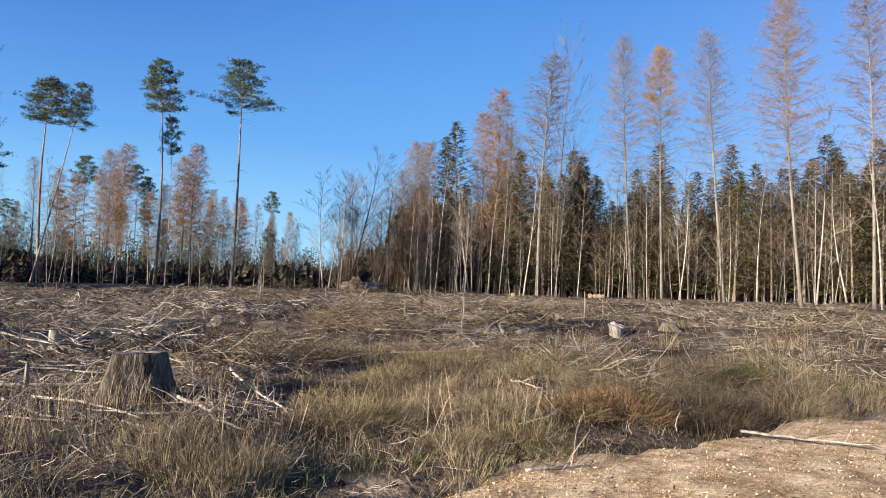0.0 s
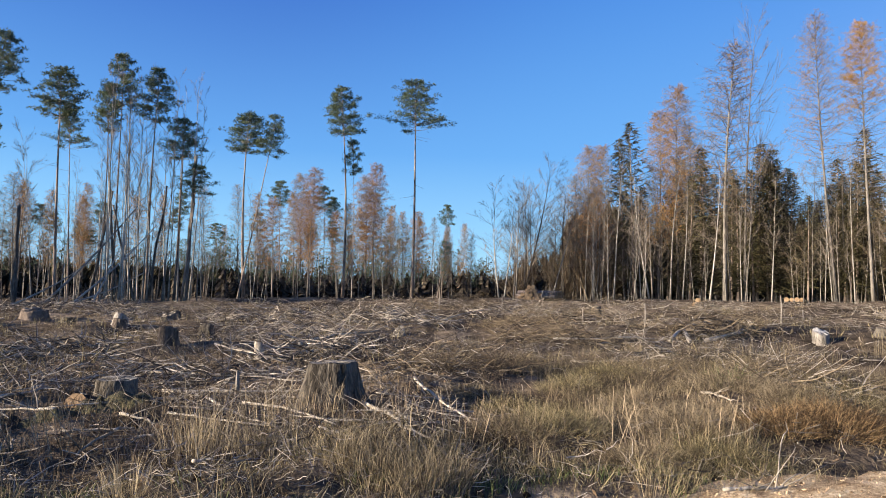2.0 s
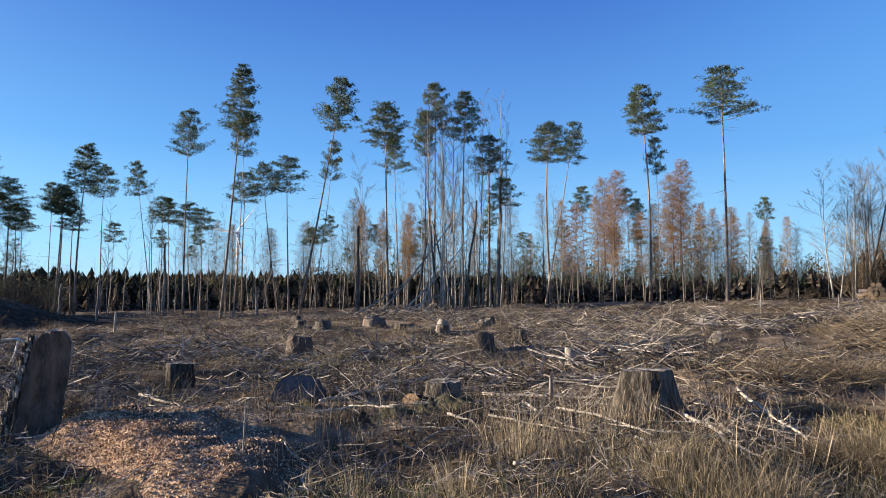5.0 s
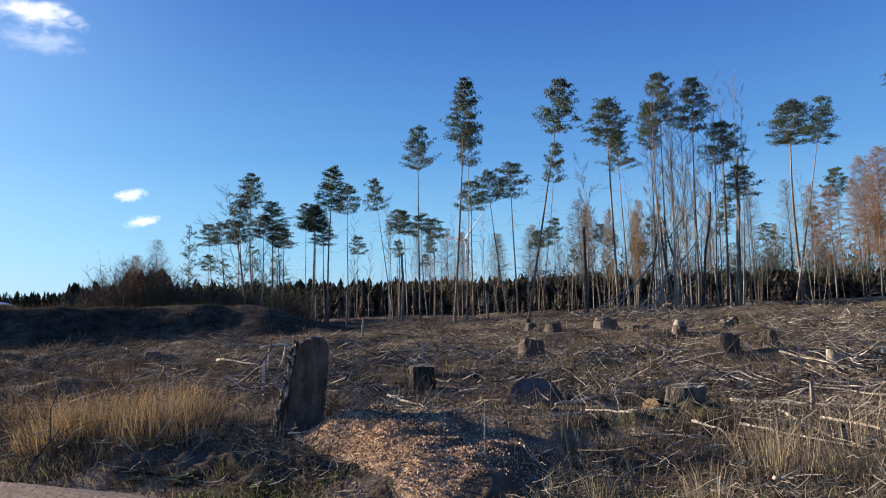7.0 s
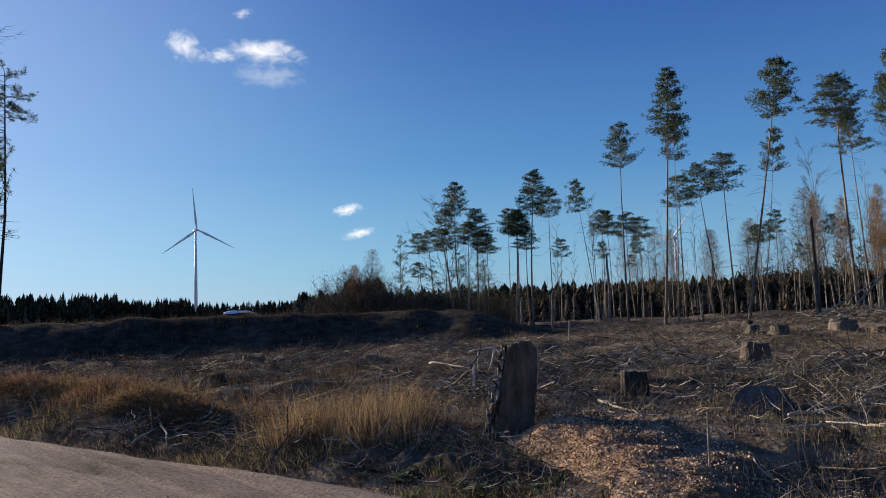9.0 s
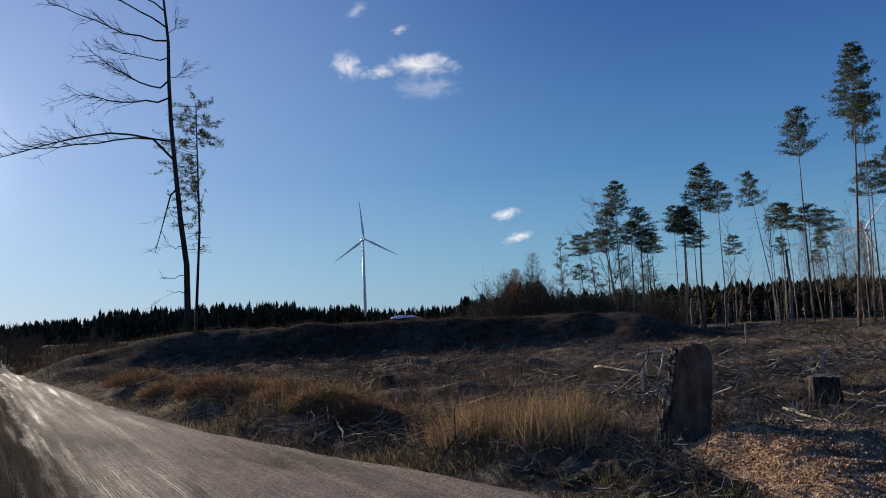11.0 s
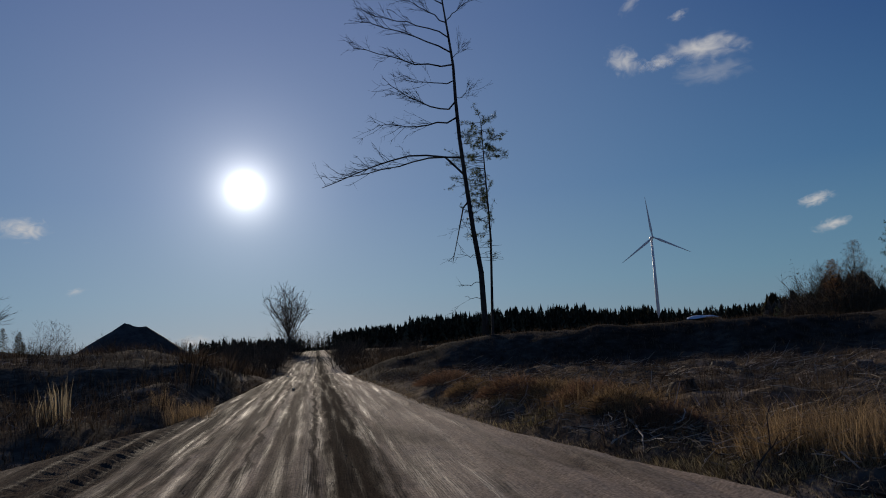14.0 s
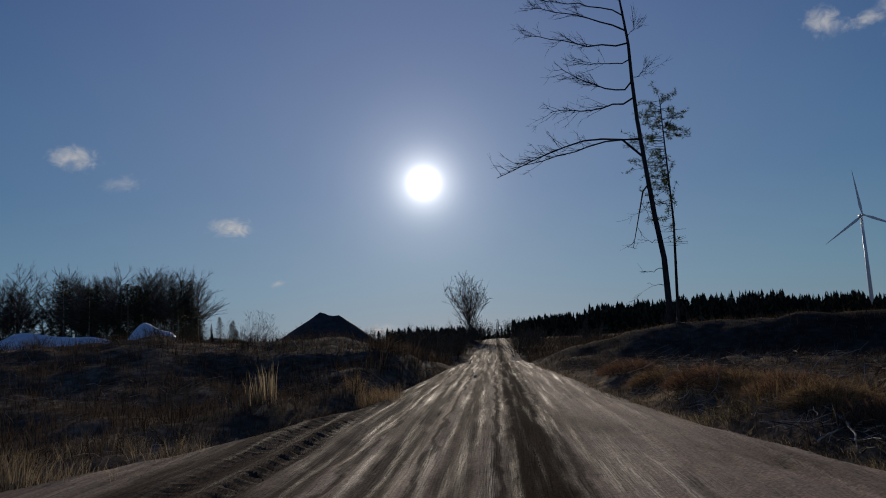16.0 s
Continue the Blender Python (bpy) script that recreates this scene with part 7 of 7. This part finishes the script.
for k, (az, r, wide, high) in enumerate(((-14.5, 10.2, 1.5, 0.62), (-17.2, 10.4, 1.4, 0.5), (-11.8, 10.0, 1.2, 0.5), (-19.5, 11.2, 1.5, 0.55), (-25.5, 10.8, 1.5, 0.55), (-29.0, 12.0, 1.6, 0.6), (-23.0, 14.6, 1.8, 0.55), (-4.5, 8.4, 1.2, 0.4), (0.5, 8.8, 1.3, 0.45), (5.5, 8.2, 1.2, 0.4),
                                         (-7.2, 10.6, 1.3, 0.4), (-1.8, 7.5, 1.0, 0.3), (-6.6, 7.6, 1.0, 0.3), (-16.0, 14.4, 1.6, 0.45), (-2.5, 13.6, 1.4, 0.35), (3.5, 11.2, 1.2, 0.35), (9.5, 8.0, 1.1, 0.35))):
    fuzzy_mound("dead_herbs", "hazy stand of fine brown dead herbs on the verge", "weeds", az, r, wide, wide * 0.8, high * 0.85, 1900, 0.32, HERB if k % 3 else MIXGRASS, 80 + k, 0.0015)
for k, (az, r, wide, high) in enumerate(((102.6, 16.8, 1.6, 0.5), (100.0, 16.2, 1.4, 0.5), (97.0, 14.8, 1.5, 0.5), (94.6, 13.2, 1.3, 0.45), (91.6, 12.4, 1.2, 0.4), (105.5, 20.6, 1.8, 0.5), (108.0, 23.5, 2.0, 0.5), (99.0, 17.5, 1.4, 0.45))):
    fuzzy_mound("dead_brambles", "rust-brown mound of dead brambles along the road", "brambles", az, r, wide, wide * 0.8, high, 2400, 0.32, RUST if k % 2 else REDBRAMBLE, 50 + k, 0.004)


def make_rosette(seed):
    q = random.Random(seed)
    me = Mesh()
    for k in range(16):
        a = k * 2.4
        ln = 0.16 - 0.006 * k
        out = Vector((math.cos(a), math.sin(a), 0.25 + 0.09 * k)).normalized()
        side = Vector((-math.sin(a), math.cos(a), 0)) * ln * 0.24
        p = [out * ln * f + Vector((0, 0, -0.2 * ln * f * f)) for f in (0.08, 0.4, 0.75, 1.0)]
        b = len(me.v)
        me.v += [p[0] - side * 0.3, p[0] + side * 0.3, p[1] + side, p[1] - side, p[2] + side * 0.8, p[2] - side * 0.8, p[3] + ball(q) * 0.01]
        me.f += [(b, b + 1, b + 2, b + 3), (b + 3, b + 2, b + 4, b + 5), (b + 5, b + 4, b + 6)]
        me.m += [0] * 3
    return me.data("leaf_rosette", WOOLLY)


ROSETTES = [make_rosette(k) for k in range(2)]
for k, (az, r, wide) in enumerate(((76.2, 7.9, 1.1), (75.4, 8.0, 0.8), (70.2, 7.25, 1.2), (69.4, 7.35, 0.9), (71.6, 7.5, 0.7), (66.2, 7.0, 0.8), (79.2, 8.1, 0.7))):
    single("leaf_rosette", ROSETTES[k % 2], Matrix.Translation(at(az, r, 0.02)) @ Matrix.Rotation(k * 1.3, 4, "Z") @ Matrix.Scale(wide, 4), "low grey-green leaf rosette at the road edge", "plant", "leaf rosettes")


# ---- sawdust and gravel ----
def sawdust_bed():
    """Low heap beside the half log: chips on its sunny end, falling in two earthen ledges away from the sun."""
    U, V = np.meshgrid(np.arange(1.9, 6.7, 0.045), np.arange(4.6, 8.5, 0.045), indexing="ij")
    X, Y = from_road(U, V)
    step = lambda t, lo, hi: np.clip((t - lo) / (hi - lo), 0, 1) ** 2 * (3 - 2 * np.clip((t - lo) / (hi - lo), 0, 1))
    wob = 0.16 * vnoise(X, Y, 0.7) + 0.06 * vnoise(X, Y, 0.22)
    s = step(V + wob, 4.9, 6.3) * step(-V + wob, -8.2, -7.7) * step(6.1 + 1.2 * np.minimum(V - 7.05, 0) - U + wob, 0.0, 1.3) * step(U + wob, 2.2, 2.5)
    low = step(U + wob - 0.25 * (V - 6), 2.62, 2.76)
    high = step(U + wob - 0.35 * (V - 7), 3.55, 3.72) * step(V, 6.0, 6.7)
    Z = ground_z(X, Y) - 0.05 + s * (0.05 + 0.13 * low + 0.13 * high + 0.14 * np.exp(-(((U - 5.4) / 0.5) ** 2 + ((V - 7.65) / 0.45) ** 2))
                                     + 0.03 * vnoise(X, Y, 0.4) + 0.022 * vnoise(X, Y, 0.15) + 0.012 * vnoise(X, Y, 0.07))
    rich = (V + 1.2 * wob < 6.25 + 0.62 * (U - 3.0)) & (U + wob > 2.9 - 0.35 * (V - 5.6))
    heap = tagged(new("sawdust_heap"), "low heap of orange sawdust and bark chips over earthen ledges", "sawdust heap")
    verts = np.stack([X, Y, Z], -1).reshape(-1, 3).tolist()
    n, k = U.shape
    for name, mat, on, label in (("chip_bed", CHIPBED, True, "orange sawdust and chips"), ("earth_ledge", SOIL, False, "crumbly brown earth")):
        me = bpy.data.meshes.new(name)
        faces = [(i * k + j, i * k + j + 1, (i + 1) * k + j + 1, (i + 1) * k + j) for i in range(n - 1) for j in range(k - 1) if bool(rich[i, j]) == on and s[i:i + 2, j:j + 2].max() > 0]
        used = sorted({q for f in faces for q in f})
        slot = {q: i for i, q in enumerate(used)}
        me.from_pydata([verts[q] for q in used], [], [tuple(slot[q] for q in f) for f in faces])
        me.materials.append(mat)
        me.polygons.foreach_set("use_smooth", [True] * len(faces))
        ob = new(name, me)
        ob.parent = heap
        ob["label"] = label
    return heap, X, Y, Z, s * np.where(rich, 1.0, 0.32)


def chips(name, label, pts, seed, s0, s1, mat, on=None):
    r = random.Random(seed)
    me = Mesh()
    for p in pts:
        q = rnd(s0, s1, r)
        n = len(me.v)
        a, b, c = ball(r).normalized() * q, ball(r).normalized() * q * 0.8, ball(r).normalized() * q * 0.6
        me.v += [p + a, p - a, p + b, p - b, p + c, p - c]
        for f in ((0, 2, 4), (2, 1, 4), (1, 3, 4), (3, 0, 4), (2, 0, 5), (1, 2, 5), (3, 1, 5), (0, 3, 5)):
            me.f.append((n + f[0], n + f[1], n + f[2]))
            me.m.append(0)
    if on:
        ob = tagged(new(name, me.data(name, mat)), label, kind="stuff")
        ob.parent = on
    else:
        single(name, me.data(name, mat), label=label, category="chips", kind="stuff")


HEAP_OB, SX, SY, SZ, SS = sawdust_bed()
cr = random.Random(77)
spots = []
while len(spots) < 11000:
    i, j = cr.randrange(SX.shape[0]), cr.randrange(SX.shape[1])
    if SS[i, j] > 0.3 and cr.random() < SS[i, j]:
        spots.append(Vector((SX[i, j] + rnd(-0.04, 0.04, cr), SY[i, j] + rnd(-0.04, 0.04, cr), SZ[i, j] + 0.005)))
chips("chip_litter", "loose orange bark and wood chips", spots, 5, 0.005, 0.019, CHIP, HEAP_OB)


def gravel_shoulder():
    u, s = np.meshgrid(np.arange(-26, -2.0, 0.12), np.linspace(0, 1, 60), indexing="ij")
    hi = np.interp(u, [-26, -12, -9.2, -6.4, -3.5, -2.5], [7.2, 6.3, 5.95, 5.8, 5.45, 5.0]) + 0.3 * vnoise(u, u * 0, 1.2) + 0.15 * vnoise(u, u * 0 + 5, 0.4)
    lo = hi - 5.6 * np.clip((-2.0 - u) / 3, 0.02, 1)
    V = lo + (hi - lo) * s
    X, Y = from_road(u, V)
    m = np.clip((V - edge_right(u)) / 1.2, 0, 1)
    Z = ground_z(X, Y, 0.3) + 0.16 * (1 - m * m * (3 - 2 * m)) + 0.05 * (1 - s) + 0.12 * np.sin(math.pi * s) ** 0.6 * np.clip((-2.0 - u) / 3, 0, 1) ** 0.5 + 0.02 * vnoise(X, Y, 0.7) + 0.015 * vnoise(X, Y, 0.2) + 0.008 * vnoise(X, Y, 0.07) - 0.01
    single("gravel_shoulder", grid_mesh("gravel_shoulder", X[:, ::-1], Y[:, ::-1], Z[:, ::-1], GRIT), None, "pale tan gravel and chips on the road shoulder", "gravel", kind="structure")
    r = random.Random(8)
    out = []
    for _ in range(15000):
        i, j = r.randrange(X.shape[0] // 2, X.shape[0]), r.randrange(0, X.shape[1])
        out.append(Vector((X[i, j] + rnd(-0.06, 0.06, r), Y[i, j] + rnd(-0.06, 0.06, r), Z[i, j] + 0.004)))
    chips("gravel_chips", "loose pale gravel and bark chips", out, 9, 0.003, 0.014, SANDCHIP)
    chips("bark_bits", "dark bark bits and leaves on the gravel", out[::14], 10, 0.008, 0.024, BROWNLEAF)
    chips("bark_bits", "pale wood bits on the gravel", out[5::24], 11, 0.008, 0.022, CHIP)


gravel_shoulder()


def road_stones():
    r = random.Random(12)
    out = []
    for _ in range(900):
        u = rnd(4, 26, r)
        v = rnd(float(edge_left(u)), float(edge_right(u)), r)
        x, y = from_road(u, v)
        out.append(Vector((x, y, gz(x, y) + 0.155)))
    chips("road_pebbles", "small stones on the muddy road", out, 13, 0.006, 0.02, CHIPBED)


road_stones()


# ---- puddles in the ruts ----
def puddle(az, r, length, width, seed):
    q = random.Random(seed)
    me = Mesh()
    n = 22
    me.v = [Vector((0, 0, 0))] + [Vector((math.cos(a) * width / 2, math.sin(a) * length / 2, 0)) * rnd(0.7, 1.15, q) for a in np.linspace(0, 2 * math.pi, n + 1)[:n]]
    me.f = [(0, 1 + k, 1 + (k + 1) % n) for k in range(n)]
    me.m = [0] * n
    p = at(az, r)
    single("puddle", me.data("puddle", WATER), Matrix.Translation((p.x, p.y, PUDDLE_Z)) @ Matrix.Rotation(ROAD_AZ, 4, "Z"), "small muddy puddle in a wheel rut", "puddle", "puddles")


PUDDLE_Z = 0.012
puddle(120.77, 22.5, 1.0, 0.14, 1)
puddle(119.9, 30.0, 1.6, 0.14, 2)
puddle(120.4, 44.0, 2.4, 0.2, 3)


def soil_clods():
    r = random.Random(52)
    out = []
    for _ in range(2600):
        x, y, d = on_clearing(r, -16, 80, 5.4, 16, 1.2)
        out.append(Vector((x, y, gz(x, y) + 0.01)))
    chips("soil_clods", "crumbled brown soil clods among the debris", out, 53, 0.012, 0.06, CLOD)


soil_clods()


# ---- clouds ----
def cloud(az, el, wide, high, tilt, strength, seed):
    R = 2600.0
    d = Vector((-math.sin(radians(az)) * math.cos(radians(el)), math.cos(radians(az)) * math.cos(radians(el)), math.sin(radians(el))))
    m = bpy.data.materials.new("cloud")
    m.use_nodes = True
    N, L = m.node_tree.nodes, m.node_tree.links
    N.remove(N["Principled BSDF"])
    co = N.new("ShaderNodeTexCoord")
    gr = N.new("ShaderNodeTexGradient")
    gr.gradient_type = "SPHERICAL"
    L.new(co.outputs["Object"], gr.inputs["Vector"])
    no = N.new("ShaderNodeTexNoise")
    no.noise_dimensions = "4D"
    no.inputs["W"].default_value = seed
    no.inputs["Scale"].default_value, no.inputs["Detail"].default_value, no.inputs["Distortion"].default_value = 3.2, 9, 0.9
    mp = N.new("ShaderNodeMapping")
    mp.inputs["Scale"].default_value = (1.0, 0.7, 1)
    L.new(co.outputs["Object"], mp.inputs["Vector"])
    L.new(mp.outputs[0], no.inputs["Vector"])
    ad = N.new("ShaderNodeMath")
    ad.operation = "MULTIPLY_ADD"
    L.new(gr.outputs["Fac"], ad.inputs[0])
    ad.inputs[1].default_value = 0.9
    L.new(no.outputs["Fac"], ad.inputs[2])
    mr = N.new("ShaderNodeMapRange")
    mr.interpolation_type = "SMOOTHSTEP"
    mr.inputs["From Min"].default_value, mr.inputs["From Max"].default_value, mr.inputs["To Max"].default_value = 0.78, 1.6, strength
    L.new(ad.outputs[0], mr.inputs["Value"])
    edge = N.new("ShaderNodeMath")
    edge.operation = "MULTIPLY"
    L.new(mr.outputs[0], edge.inputs[0])
    fade = N.new("ShaderNodeMapRange")
    fade.inputs["From Max"].default_value = 0.35
    L.new(gr.outputs["Fac"], fade.inputs["Value"])
    L.new(fade.outputs[0], edge.inputs[1])
    em = N.new("ShaderNodeEmission")
    em.inputs["Color"].default_value, em.inputs["Strength"].default_value = (1, 0.98, 0.97, 1), 0.7
    tr = N.new("ShaderNodeBsdfTransparent")
    mx = N.new("ShaderNodeMixShader")
    L.new(edge.outputs[0], mx.inputs[0])
    L.new(tr.outputs[0], mx.inputs[1])
    L.new(em.outputs[0], mx.inputs[2])
    L.new(mx.outputs[0], N["Material Output"].inputs["Surface"])
    me = Mesh()
    me.quad(Vector((-1, -1, 0)), Vector((1, -1, 0)), Vector((1, 1, 0)), Vector((-1, 1, 0)))
    ob = single("cloud", me.data("cloud", m), None, "small thin white cloud in the blue sky", "cloud", "clouds", "structure")
    ob.matrix_basis = look(d * R, (0, 0, 0), 0) @ Matrix.Rotation(radians(-tilt), 4, "Z") @ Matrix.Diagonal((R * math.tan(radians(wide / 2)), R * math.tan(radians(high / 2)), 1, 1)) @ Matrix.Rotation(math.pi, 4, "Y")
    ob.visible_shadow = False


cloud(86.3, 20.3, 9.5, 3.6, 0, 0.95, 1.3)
cloud(92.4, 20.4, 5.0, 3.4, -25, 0.85, 2.1)
cloud(89.6, 19.9, 4.5, 1.9, 8, 0.7, 3.2)
cloud(86.0, 18.6, 9.0, 3.0, 0, 0.3, 3.9)
cloud(80.0, 8.4, 4.2, 1.6, 14, 0.9, 4.0)
cloud(79.2, 6.5, 4.2, 1.6, 14, 0.9, 5.7)
cloud(149.8, 14.2, 5.5, 3.0, 0, 0.85, 6.4)
cloud(146.5, 12.5, 5.0, 2.2, 10, 0.3, 9.4)
cloud(138.8, 9.3, 5.8, 2.8, 0, 0.95, 7.1)
cloud(135.4, 4.9, 2.4, 0.9, 12, 0.5, 8.3)
cloud(88.0, 23.0, 2.4, 1.2, 20, 0.5, 8.9)
cloud(91.5, 24.4, 3.5, 1.5, 40, 0.35, 2.9)
cloud(127.5, 0.9, 5.0, 1.8, 0, 0.9, 6.9)
